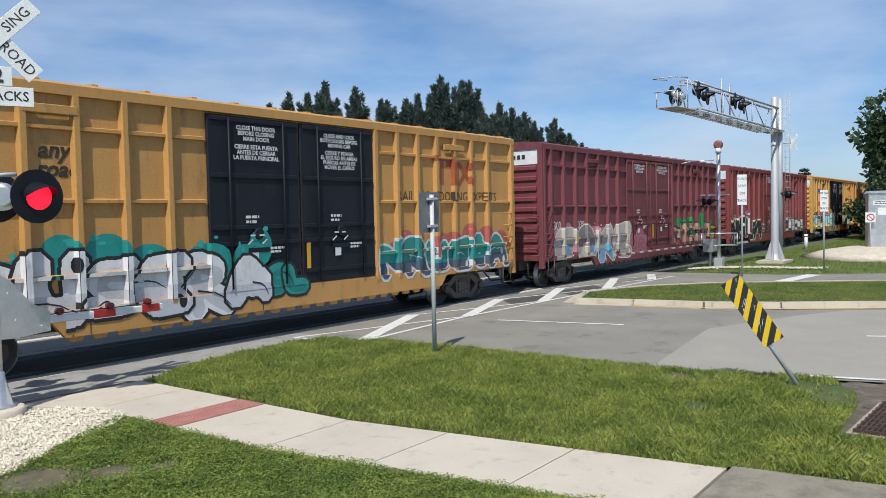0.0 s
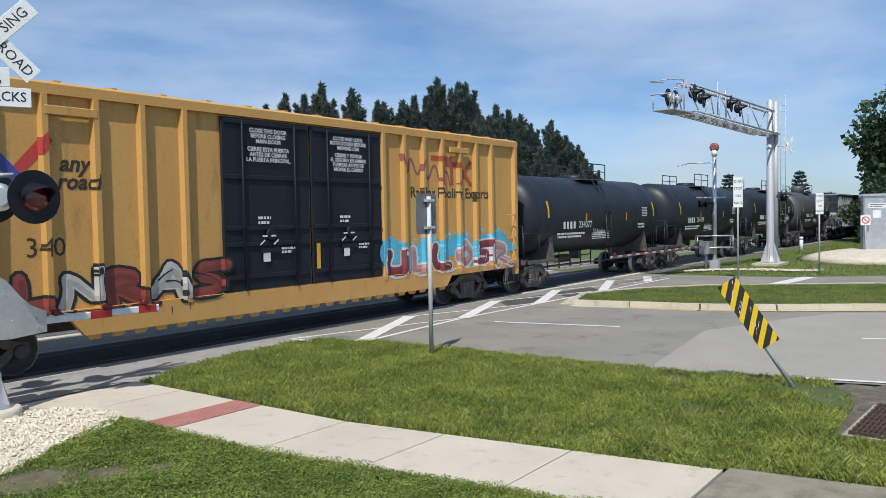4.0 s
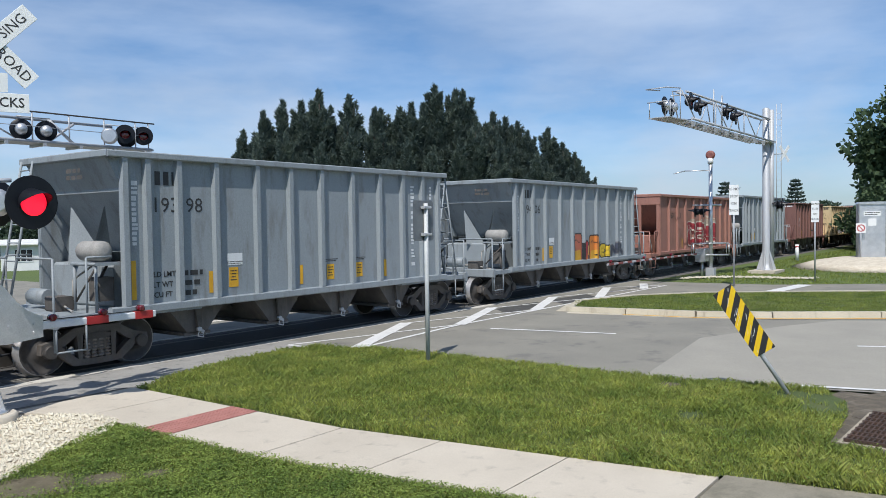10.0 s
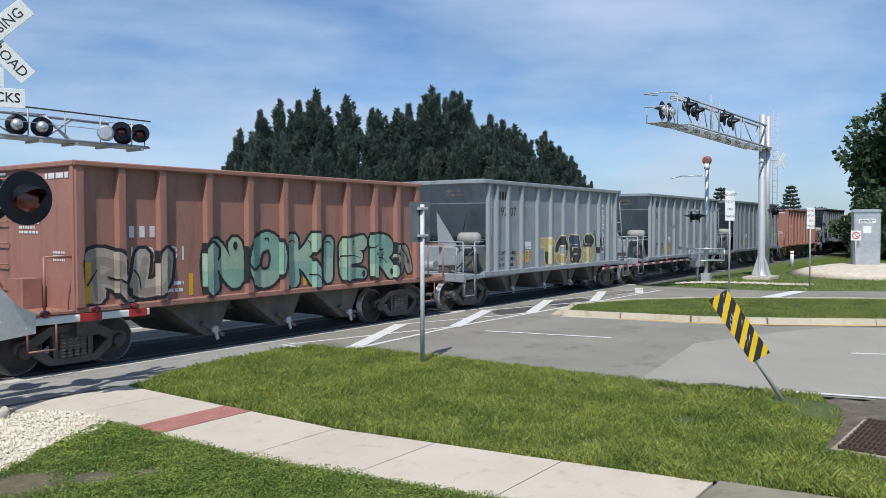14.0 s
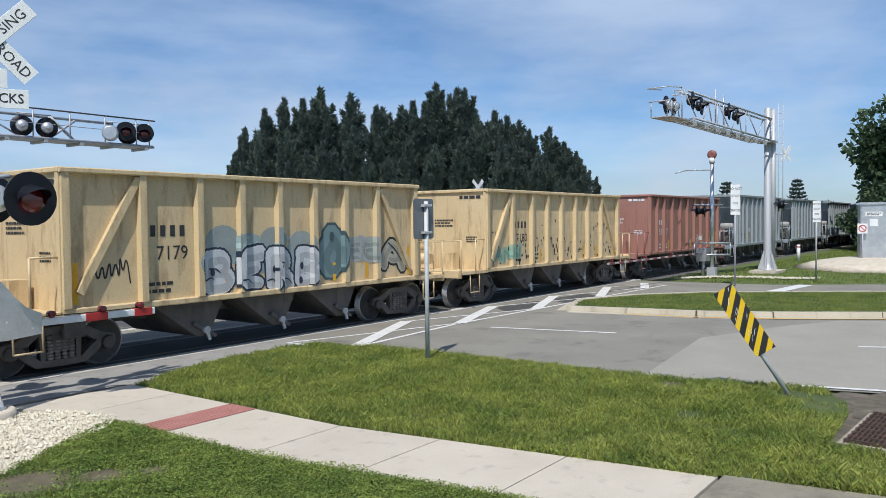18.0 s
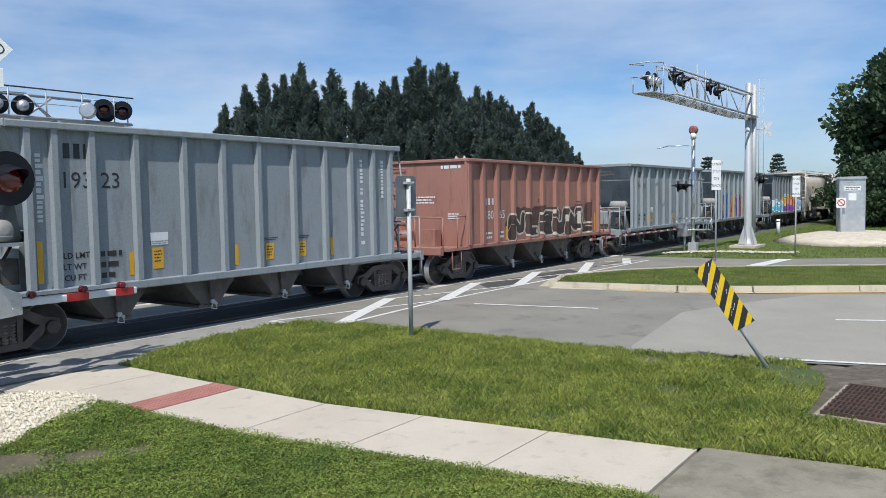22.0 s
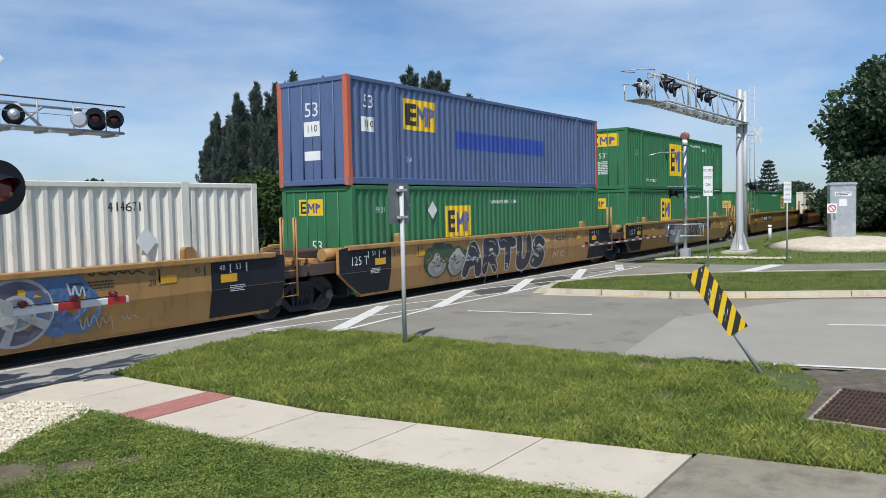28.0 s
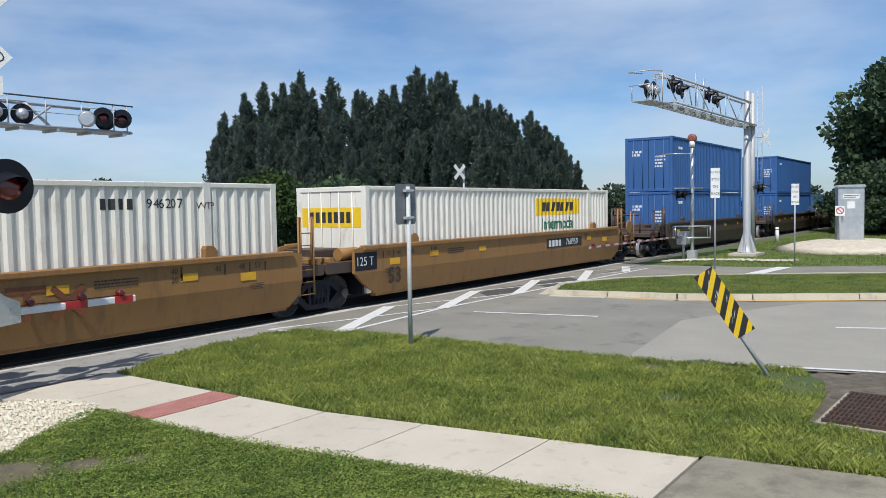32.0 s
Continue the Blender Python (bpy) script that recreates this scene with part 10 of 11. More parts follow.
    for i in range(18):
        a0, a1 = radians(70 + 250 * i / 18), radians(70 + 250 * (i + 1) / 18)
        m.face([(3.75 + 0.85 * math.cos(a0), -1.302, z1 + 1.95 + 0.75 * math.sin(a0)), (3.75 + 0.85 * math.cos(a1), -1.302, z1 + 1.95 + 0.75 * math.sin(a1)),
                (3.75 + 0.79 * math.cos(a1), -1.302, z1 + 1.95 + 0.69 * math.sin(a1)), (3.75 + 0.79 * math.cos(a0), -1.302, z1 + 1.95 + 0.69 * math.sin(a0))])
    part("logo_ring", m, spray((0.6, 0.05, 0.06)), c, "red ring")
    letters("414671", 0.26, letter_black, c, (12.8, -1.303, z1 + 2.4))
    letters("WTP", 0.2, letter_black, c, (1.25, -1.303, z1 + 2.45))
    bars((1.6,), letter_black, c, (6.6, -1.303, z1 + 2.62), h=0.1, seed=6)
    m = Mesh()
    m.face([(13.2, -1.303, z1 + 1.45), (13.45, -1.303, z1 + 1.72), (13.2, -1.303, z1 + 2.0), (12.95, -1.303, z1 + 1.72)])
    part("placard", m, white_sign, c, "white diamond placard")

    c = container(246.52, z2, 16.154, C_BLUE, "faded blue shipping container with orange corner posts", C_ORANGE)
    emp(c, 2.45, z2 + 1.62, 1.65, 0.9)
    letters("DA", 0.22, letter_white, c, (2.7, -1.303, z2 + 0.75))
    letters("53", 0.5, letter_white, c, (0.9, -1.303, z2 + 2.25), wide=0.9)
    patch(c, 0.62, 1.18, z2 + 1.45, z2 + 1.85, white_sign)
    letters("110", 0.26, letter_black, c, (0.9, -1.304, z2 + 1.65))
    patch(c, 5.2, 11.2, z2 + 1.2, z2 + 1.75, spray((0.03, 0.07, 0.36)), "painted_out_name")
    letters("53", 0.55, letter_white, c, (0.0272, 0.0, z2 + 2.05), "-x")
    end_patch(c, -0.3, 0.3, z2 + 1.35, z2 + 1.75, white_sign)
    letters("110", 0.28, letter_black, c, (0.0235, 0.0, z2 + 1.55), "-x")
    end_patch(c, -0.35, 0.3, z2 + 0.7, z2 + 0.95, white_sign)
    c = container(246.6, z1, 16.154, C_GREEN, "dark green shipping container in a well car")
    emp(c, 4.45, z1 + 1.32, 1.45, 0.98)
    emp(c, -0.25, z1 + 2.1, 0.9, 0.45, True)
    letters("WTP", 0.22, letter_white, c, (2.42, -1.303, z1 + 2.3))
    letters("5930", 0.24, letter_white, c, (1.25, -1.303, z1 + 2.22))
    letters("53", 0.42, letter_white, c, (0.0272, 0.0, z1 + 1.25), "-x")
    letters("WARNING HIGH CUBE", 0.17, letter_white, c, (8.05, -1.303, z1 + 2.4), bold=0.004, wide=1.05)
    m = Mesh()
    m.face([(3.7, -1.303, z1 + 1.9), (3.95, -1.303, z1 + 2.18), (3.7, -1.303, z1 + 2.46), (3.45, -1.303, z1 + 2.18)])
    part("placard", m, white_sign, c, "white diamond placard")

    for zz, top in ((z2, True), (z1, False)):
        c = container(266.15, zz, 16.154, C_GREEN, "dark green shipping container with yellow panels")
        emp(c, 6.1 if top else 4.7, zz + (0.75 if top else 1.3), 1.9 if top else 1.5, 1.7 if top else 1.15)
        emp(c, -0.85 if top else -0.2, zz + (2.05 if top else 2.0), 1.5 if top else 0.85, 0.6 if top else 0.5, True)
        letters("53", 0.4, letter_white, c, (1.25, -1.303, zz + (1.75 if top else 1.4)))
        letters("53", 0.4, letter_white, c, (15.2, -1.303, zz + (1.75 if top else 1.4)))
        if top:
            letters("TOP LIFT ONLY", 0.2, letter_white, c, (3.3, -1.303, zz + 0.45), bold=0.008)
            letters("TOP LIFT ONLY", 0.2, letter_white, c, (13.35, -1.303, zz + 0.45), bold=0.008)
            letters("633735", 0.26, letter_white, c, (12.3, -1.303, zz + 2.35))
            letters("53'", 0.36, letter_white, c, (0.0272, -0.05, zz + 1.6), "-x")
            bars((0.5,) * 8, letter_white, c, (0.0272, 0.2, zz + 1.35), seed=4, h=0.05, gap=0.03, facing="-x")
            m = Mesh()
            m.face([(5.6, -1.303, zz + 1.65), (5.9, -1.303, zz + 1.95), (5.6, -1.303, zz + 2.25), (5.3, -1.303, zz + 1.95)])
            part("placard", m, C_GREEN, c)
        letters("WTP", 0.22, letter_white, c, (14.3, -1.303, zz + 2.45))
        letters("WARNING HIGH CUBE", 0.17, letter_white, c, (10.5, -1.303, zz + 2.5), bold=0.004, wide=1.05)

    # second articulated well car
    lab = "ochre brown three-unit well car carrying containers"
    w = well_unit(287.85, 0.0, 19.9, P_WELL, lab, True, False, False, number="768950", nx=6.5)
    letters("53", 0.62, letter_black, w, (2.6, -1.466, 0.78), bold=0.01)
    w = well_unit(307.75, 0.0, 19.3, P_WELL, lab, False, False, False)
    letters("53", 0.62, letter_black, w, (2.6, -1.466, 0.78), bold=0.01)
    m = Mesh()
    for k, p in enumerate((stroke(10.6, 1.35, 11.3, 1.35, 0.06, 0.06), stroke(10.95, 1.35, 10.95, 0.8, 0.06, 0.06), stroke(11.4, 1.35, 12.1, 1.35, 0.06, 0.06), stroke(11.75, 1.35, 11.75, 0.8, 0.06, 0.06),
              stroke(12.2, 1.35, 12.8, 0.8, 0.06, 0.06), stroke(12.8, 1.35, 12.2, 0.8, 0.06, 0.06))):
        m.face([(x, -1.462 - 0.0006 * k, z) for x, z in p])
    part("logo", m, spray((0.2, 0.07, 0.03)), w)
    w = well_unit(327.05, 0.0, 19.6, P_WELL, lab, False, True, False, number="768950", nx=13.2)
    letters("53", 0.62, letter_black, w, (2.6, -1.466, 0.78), bold=0.01)
    c = container(290.05, z1, 16.154, C_GREEN, "dark green shipping container with a yellow panel")
    emp(c, 9.9, z1 + 1.5, 1.45, 1.0)
    letters("53", 0.4, letter_white, c, (0.8, -1.303, z1 + 1.5))
    letters("53", 0.34, letter_white, c, (14.9, -1.303, z1 + 0.75))
    letters("643359", 0.3, letter_white, c, (14.9, -1.303, z1 + 2.25))
    emp(c, 0.2, z1 + 1.7, 0.75, 0.55, True)
    letters("643", 0.3, letter_white, c, (0.0272, -0.4, z1 + 1.85), "-x")
    m = Mesh()
    m.face([(11.8 - 0.22, -1.303, z1 + 2.08), (11.8, -1.303, z1 + 2.36), (12.02, -1.303, z1 + 2.08), (11.8, -1.303, z1 + 1.8)])
    part("placard", m, white_sign, c, "white diamond placard")
    letters("WARNING HIGH CUBE", 0.17, letter_white, c, (7.55, -1.303, z1 + 2.57), bold=0.004, wide=1.05)
    c = container(309.32, z1, 16.154, C_WHITE, "white shipping container with a blue name")
    m = Mesh()
    for k in range(5):
        x = 5.55 + k * 0.88
        for q in ((0.0, 0, 0.22, 1), (0.22, 1, 0.72, 1), (0.1, 0.5, 0.55, 0.5)) if k != 2 else ((0.2, 0, 0.42, 1),):
            m.face([(u, -1.303 - 0.0005 * (q[1] > 0), w) for u, w in stroke(x + q[0], z1 + 1.0 + 1.1 * q[1], x + q[2], z1 + 1.0 + 1.1 * q[3], 0.1, 0.1)])
    part("logo", m, spray((0.03, 0.07, 0.25)), c, "slanted dark blue name bars")
    name_bars(c, (11.72, -1.303, z1 + 2.45), 4, 0.12, 0.21, 0.07, letter_black)
    letters("946207", 0.28, letter_black, c, (13.15, -1.303, z1 + 2.45))
    letters("WTP", 0.2, letter_black, c, (14.15, -1.303, z1 + 2.4))
    letters("INTERMODAL", 0.2, letter_black, c, (0.0272, -0.05, z1 + 1.55), "-x")
    letters("946207", 0.26, letter_black, c, (0.0272, -0.3, z1 + 1.15), "-x")
    c = container(328.66, z1, 16.154, C_WHITE, "white shipping container with yellow name panels")
    patch(c, 9.65, 13.3, z1 + 1.92, z1 + 2.55, yellow_sign, "logo_panel")
    name_bars(c, (10.05, -1.306, z1 + 2.235), 7, 0.26, 0.34, 0.13, letter_black, slant=0.08)
    letters("Intermodal", 0.62, surface("green_lettering", (0.02, 0.16, 0.08), 0.6), c, (11.45, -1.305, z1 + 1.58), wide=1.0, bold=0.012)
    end_patch(c, -1.1, 1.1, z1 + 1.78, z1 + 2.32, yellow_sign)
    name_bars(c, (0.0235, 0.8, z1 + 2.05), 7, 0.15, 0.3, 0.08, letter_black, "-x")

    # dark well cars with blue stacks behind
    for s0, s in ((350.6, 353.2), (374.5, 377.3), (395.5, 398.3), (416.5, 419.3), (437.5, 440.3)):
        well_unit(s0, 0.4, 18.9, P_WELLDARK, "dark brown well car stacked with blue containers", True, True, False)
        for zz in (z1, z2):
            if s < 390 or zz == z1:
                c = container(s, zz, 13.72, C_BLUE2, "bright blue shipping container stacked on a well car")
                bars((0.8,), letter_white, c, (1.0, -1.303, zz + 2.4), h=0.14, seed=int(s))
                bars((0.5, 0.4), letter_white, c, (0.0272, 0.9, zz + 2.2), h=0.12, facing="-x", seed=int(s))
                bars((0.6, 0.6, 0.5, 0.5), letter_white, c, (0.0272, -0.3, zz + 1.9), h=0.09, gap=0.08, facing="-x", seed=int(s))
    for c, length in CONTAINERS:
        drape(c, length)


train()

# ---------------------------------------------------------------- trees and the distance
def leaf_material(name, dark, light, through=0.25):
    m = bpy.data.materials.new(name)
    m.use_nodes = True
    nt, ln = m.node_tree.nodes, m.node_tree.links
    b = nt["Principled BSDF"]
    geo, ramp = nt.new("ShaderNodeNewGeometry"), nt.new("ShaderNodeValToRGB")
    ramp.color_ramp.elements[0].color, ramp.color_ramp.elements[1].color = (*dark, 1), (*light, 1)
    ln.new(geo.outputs["Random Per Island"], ramp.inputs["Fac"])
    co, nz, mx = nt.new("ShaderNodeTexCoord"), nt.new("ShaderNodeTexNoise"), nt.new("ShaderNodeMix")
    nz.inputs["Scale"].default_value = 0.5
    r2 = nt.new("ShaderNodeValToRGB")
    r2.color_ramp.elements[0].position, r2.color_ramp.elements[1].position = 0.35, 0.7
    r2.color_ramp.elements[0].color, r2.color_ramp.elements[1].color = (0.65, 0.7, 0.72, 1), (1.15, 1.12, 1.0, 1)
    ln.new(co.outputs["Object"], nz.inputs["Vector"])
    ln.new(nz.outputs["Fac"], r2.inputs["Fac"])
    mx.data_type, mx.blend_type = "RGBA", "MULTIPLY"
    mx.inputs["Factor"].default_value = 1
    ln.new(ramp.outputs["Color"], mx.inputs[6])
    ln.new(r2.outputs["Color"], mx.inputs[7])
    ln.new(mx.outputs[2], b.inputs["Base Color"])
    b.inputs["Roughness"].default_value, b.inputs["Specular IOR Level"].default_value = 0.65, 0.2
    tl, ms = nt.new("ShaderNodeBsdfTranslucent"), nt.new("ShaderNodeMixShader")
    ln.new(mx.outputs[2], tl.inputs["Color"])
    ms.inputs["Fac"].default_value = through
    ln.new(b.outputs["BSDF"], ms.inputs[1])
    ln.new(tl.outputs["BSDF"], ms.inputs[2])
    ln.new(ms.outputs["Shader"], nt["Material Output"].inputs["Surface"])
    return m


# needle and broad-leaf greens lifted towards blue-grey, distance haze put into the colour
pine_leaf = leaf_material("casuarina_needles", (0.085, 0.118, 0.108), (0.15, 0.19, 0.166), 0.34)
broad_leaf = leaf_material("broad_leaves", (0.062, 0.104, 0.06), (0.125, 0.178, 0.095), 0.38)
hedge_leaf = leaf_material("hedge_leaves", (0.030, 0.058, 0.018), (0.085, 0.135, 0.038), 0.3)
far_leaf = leaf_material("far_leaves", (0.04, 0.065, 0.045), (0.085, 0.12, 0.075), 0.3)
bark = surface("bark", (0.12, 0.095, 0.075), 0.9, second=(0.07, 0.055, 0.045), scale=3, fine=20, bump=0.6, depth=0.02)


def cards(points, dirs, length, width, seed, jitter=0.6):
    """Small pointed leaves or needle tufts at points, along dirs."""
    rs = np.random.RandomState(seed)
    n = len(points)
    d = dirs + rs.normal(0, jitter, (n, 3))
    d /= np.linalg.norm(d, axis=1)[:, None] + 1e-9
    side = np.cross(d, rs.normal(0, 1, (n, 3)))
    side /= np.linalg.norm(side, axis=1)[:, None] + 1e-9
    ln_, wd = (length * rs.uniform(0.6, 1.3, n))[:, None], (width * rs.uniform(0.6, 1.3, n))[:, None]
    v = np.empty((n, 4, 3))
    v[:, 0], v[:, 2] = points, points + d * ln_
    v[:, 1], v[:, 3] = points + d * ln_ * 0.45 + side * wd, points + d * ln_ * 0.45 - side * wd
    return v


def leaf_mesh(name, v, material):
    n = len(v)
    me = bpy.data.meshes.new(name)
    me.vertices.add(n * 4)
    me.vertices.foreach_set("co", v.ravel())
    me.loops.add(n * 4)
    me.loops.foreach_set("vertex_index", np.arange(n * 4, dtype=np.int32))
    me.polygons.add(n)
    me.polygons.foreach_set("loop_start", np.arange(0, n * 4, 4, dtype=np.int32))
    me.update(calc_edges=True)
    me.materials.append(material)
    return me


def plume(rs, base, tip, width, count):
    """Needle tufts round a tapering branch from base to tip."""
    base, tip = np.array(base, float), np.array(tip, float)
    ax = tip - base
    f = rs.uniform(0, 1, count) ** 0.85
    side = rs.normal(0, 1, (count, 3))
    side -= np.outer(side @ ax / (ax @ ax), ax)
    side /= np.linalg.norm(side, axis=1)[:, None] + 1e-9
    r = width * np.minimum(1, f * 4 + 0.3) * (1 - f) ** 0.75 * rs.uniform(0.25, 1.0, count) ** 0.5
    return base + f[:, None] * ax + side * r[:, None], side * 0.55 + ax / np.linalg.norm(ax) * 0.85


def pine(seed, height=20.0):
    """A feathery casuarina: trunk, rising limbs and pointed plumes of needle tufts."""
    rnd, rs = random.Random(seed), np.random.RandomState(seed)
    t = thing("casuarina_tree", "tall dark green feathery casuarina tree", "tree", "casuarina grove")
    m = Mesh()
    lean = (rnd.uniform(-.5, .5), rnd.uniform(-.5, .5))
    m.tube([(0, 0, -0.3), (lean[0] * 0.3, 0.1, height * 0.4), (lean[0], lean[1], height * 0.93)], 0.14, 7)
    p, d = plume(rs, (lean[0] * 0.6, lean[1] * 0.6, height * 0.62), (lean[0] * 1.3, lean[1] * 1.3, height * 0.99), 1.05, 1100)
    pts, dirs = [p], [d]
    for i in range(58):
        f = rnd.uniform(0.05, 0.8) if i > 8 else rnd.uniform(0.6, 0.82)
        a = rnd.uniform(0, 6.283)
        out = (2.7 * (1 - f) ** 0.7 + 0.35) * rnd.uniform(0.55, 1.1)
        up = rnd.uniform(2.6, 4.6) * (0.7 if f > 0.6 else 1)
        b0 = (lean[0] * f + 0.25 * out * math.cos(a), lean[1] * f + 0.25 * out * math.sin(a), height * f)
        b1 = (lean[0] * f + out * math.cos(a), lean[1] * f + out * math.sin(a), min(height * f + up, height * 0.96))
        p, d = plume(rs, b0, b1, rnd.uniform(0.55, 0.95) * (0.7 if f > 0.6 else 1), rnd.randint(230, 330))
        pts.append(p)
        dirs.append(d)
        if i % 3 == 0:
            m.cyl((lean[0] * f, lean[1] * f, height * f), b1, 0.04, 5, 0.015)
    part("trunk", m, bark, t)
    me = leaf_mesh("crown", cards(np.concatenate(pts), np.concatenate(dirs), 0.62, 0.085, seed, 0.35), pine_leaf)
    part("crown", me, None, t, "feathery needle plumes")
    return t


def broad_tree(name, label, seed, height, spread, material, group, leaf=0.32, lobes=26, per=90, low=0.3):
    rnd, rs = random.Random(seed), np.random.RandomState(seed)
    t = thing(name, label, "tree", group)
    m = Mesh()
    top = (rnd.uniform(-.3, .3), rnd.uniform(-.3, .3), height * 0.5)
    m.cyl((0, 0, -0.3), top, 0.045 * height * 0.5, 8, 0.03 * height * 0.5)
    pts, dirs = [], []
    for i in range(lobes):
        a, f = rnd.uniform(0, 2 * math.pi), rnd.uniform(low, 1.0)
        rad = spread * rnd.uniform(0.25, 1.0) * math.sqrt(max(0.05, 1 - ((f - 0.5) / 0.55) ** 2))
        c = Vector((rad * math.cos(a), rad * math.sin(a), height * f * 0.95))
        m.cyl(top, c * 0.92, 0.05, 5, 0.02)
        r = spread * rnd.uniform(0.2, 0.36)
        q = rs.normal(0, 1, (per, 3))
        q /= np.linalg.norm(q, axis=1)[:, None]
        rr = r * rs.uniform(0.55, 1.08, per)[:, None]
        pts.append(np.array(c) + q * rr * np.array([1, 1, 0.72]))
        dirs.append(q + np.array([0, 0, 0.25]))
    part("trunk", m, bark, t)
    me = leaf_mesh("crown", cards(np.concatenate(pts), np.concatenate(dirs), leaf, leaf * 0.42, seed, 0.8), material)
    part("crown", me, None, t, "leafy crown with gaps")
    return t


LOW = -1.5   # level of the land beyond the tracks
pines = [pine(200 + i) for i in range(4)]
rnd = random.Random(77)
grove = []
outline = [(52.1, 69.5, 12.0), (53.1, 68.2, 15.4), (54.7, 66.3, 17.8), (55.4, 65.4, 16.5), (56.7, 63.8, 19.3), (58.2, 61.9, 19.1), (59.6, 60.2, 20.7),
           (61.0, 58.6, 17.1), (62.3, 56.9, 20.0), (63.9, 55.0, 18.2), (65.1, 53.6, 18.1), (66.2, 52.2, 18.4), (67.4, 50.7, 18.8), (68.3, 49.6, 18.9),
           (69.7, 48.0, 21.2), (70.7, 46.8, 20.6), (72.0, 45.1, 20.4), (72.9, 44.1, 17.2), (74.5, 42.1, 17.6), (75.7, 40.6, 16.9), (76.6, 39.5, 16.3),
           (77.4, 38.5, 14.9), (78.8, 36.9, 15.4), (79.6, 35.9, 14.1), (80.5, 34.8, 13.4), (81.2, 33.9, 12.1), (82.2, 32.8, 10.0), (82.9, 31.8, 8.6)]
for i, (x, y, top) in enumerate(outline):
    grove.append((x, y, top - LOW))
    grove.append((x - 3.4 + rnd.uniform(-1, 1), y - 2.6 + rnd.uniform(-1, 1), (top - LOW) * rnd.uniform(0.62, 0.8)))
    if i % 3 == 1:
        grove.append((x + 3 + rnd.uniform(-1, 1), y + 2.5 + rnd.uniform(-1, 1), (top - LOW) * rnd.uniform(0.75, 0.9)))
for i, (x, y, h) in enumerate(grove):
    src = pines[i % 4]
    k = h / 20.0
    m = pose(x, y, LOW, 0, 0, rnd.uniform(0, 360)) @ Matrix.Diagonal((k * 0.95, k * 0.95, k, 1))
    if i < 4:
        src.matrix_basis = m
    else:
        keep = src.scale.copy()
        src.scale = (1, 1, 1)
        copy_thing(src, m)
        src.scale = keep

bush = broad_tree("broadleaf_tree", "bushy green broadleaf tree behind the tracks", 301, 7.0, 3.6, hedge_leaf, "trees behind the tracks", 0.34, 34, 110, 0.08)
bush2 = broad_tree("broadleaf_tree", "bushy green broadleaf tree behind the tracks", 302, 6.6, 3.4, broad_leaf, "trees behind the tracks", 0.32, 34, 110, 0.08)
spots = [(12.6, 22.6, 0.60), (14.4, 21.4, 0.68), (16.4, 19.9, 0.82), (17.9, 19.0, 0.70), (20.4, 20.2, 0.72), (22.8, 20.0, 0.86), (24.6, 19.2, 0.72), (28.5, 20.5, 0.6),
         (19.0, 24.5, 0.78), (26.5, 25.0, 0.8), (33.0, 24.0, 0.7), (40, 26, 0.75)]
for i, (x, y, k) in enumerate(spots):
    src = (bush, bush2)[i % 2]
    m = pose(x, y, LOW * 0.75, 0, 0, i * 67) @ Matrix.Diagonal((k, k, k, 1))
    if i < 2:
        src.matrix_basis = m
    else:
        keep = src.scale.copy()
        src.scale = (1, 1, 1)
        copy_thing(src, m)
        src.scale = keep

big = broad_tree("broadleaf_tree", "large dark broadleaf tree beside the railway", 310, 13.6, 6.7, broad_leaf, "trees beside the railway", 0.5, 170, 420, 0.05)
big.matrix_basis = pose(58.0, -11.5, 0)
copy_thing(big, pose(68.5, -10.5, 0, 0, 0, 130))
copy_thing(big, pose(56.0, -20.0, 0, 0, 0, 220))
low_src = broad_tree("broadleaf_tree", "low shrubby tree beside the railway", 311, 5.5, 4.2, broad_leaf, "trees beside the railway", 0.30, 60, 260, 0.03)
low_src.matrix_basis = pose(53.0, -10.2, -0.2)
for x, y, k in ((56, -7.6, 0.9), (50, -14.5, 0.9), (64, -6.6, 1.0), (74, -6.4, 1.2), (90, -8.4, 1.5), (112, -9.5, 1.8), (140, -10, 2.0)):
    copy_thing(low_src, pose(x, y, -0.2, 0, 0, x * 7) @ Matrix.Diagonal((k, k, k, 1)))

# distant trees, all the way round
far_src = broad_tree("distant_tree", "distant dark green tree on the horizon", 320, 8.5, 5.5, far_leaf, "distant trees", 0.8, 26, 60, 0.1)
far_src.matrix_basis = pose(120, 62, LOW)
rnd = random.Random(91)
for i in range(46):
    x = 18 + i * 4.2 + rnd.uniform(-1.5, 1.5)
    y = 96 - i * 1.6 + rnd.uniform(-5, 5)
    k = rnd.uniform(0.62, 1.0) * (0.85 if i < 14 else 1.0)
    copy_thing(far_src, pose(x, y, LOW - 0.3, 0, 0, rnd.uniform(0, 360)) @ Matrix.Diagonal((k, k, k * rnd.uniform(0.8, 1.1), 1)))
for x, y, k in ((121.0, 46.2, 0.72), (123.0, 42.2, 0.95), (125.3, 36.4, 0.72), (128.0, 30.0, 0.6)):
    copy_thing(far_src, pose(x, y, LOW - 0.3, 0, 0, x * 31) @ Matrix.Diagonal((k, k, k, 1)))
for i in range(16):
    k = rnd.uniform(0.8, 1.2)
    copy_thing(far_src, pose(-70 + i * 9 + rnd.uniform(-3, 3), 105 + rnd.uniform(-6, 6), LOW - 0.3, 0, 0, rnd.uniform(0, 360)) @ Matrix.Diagonal((k, k, k, 1)))


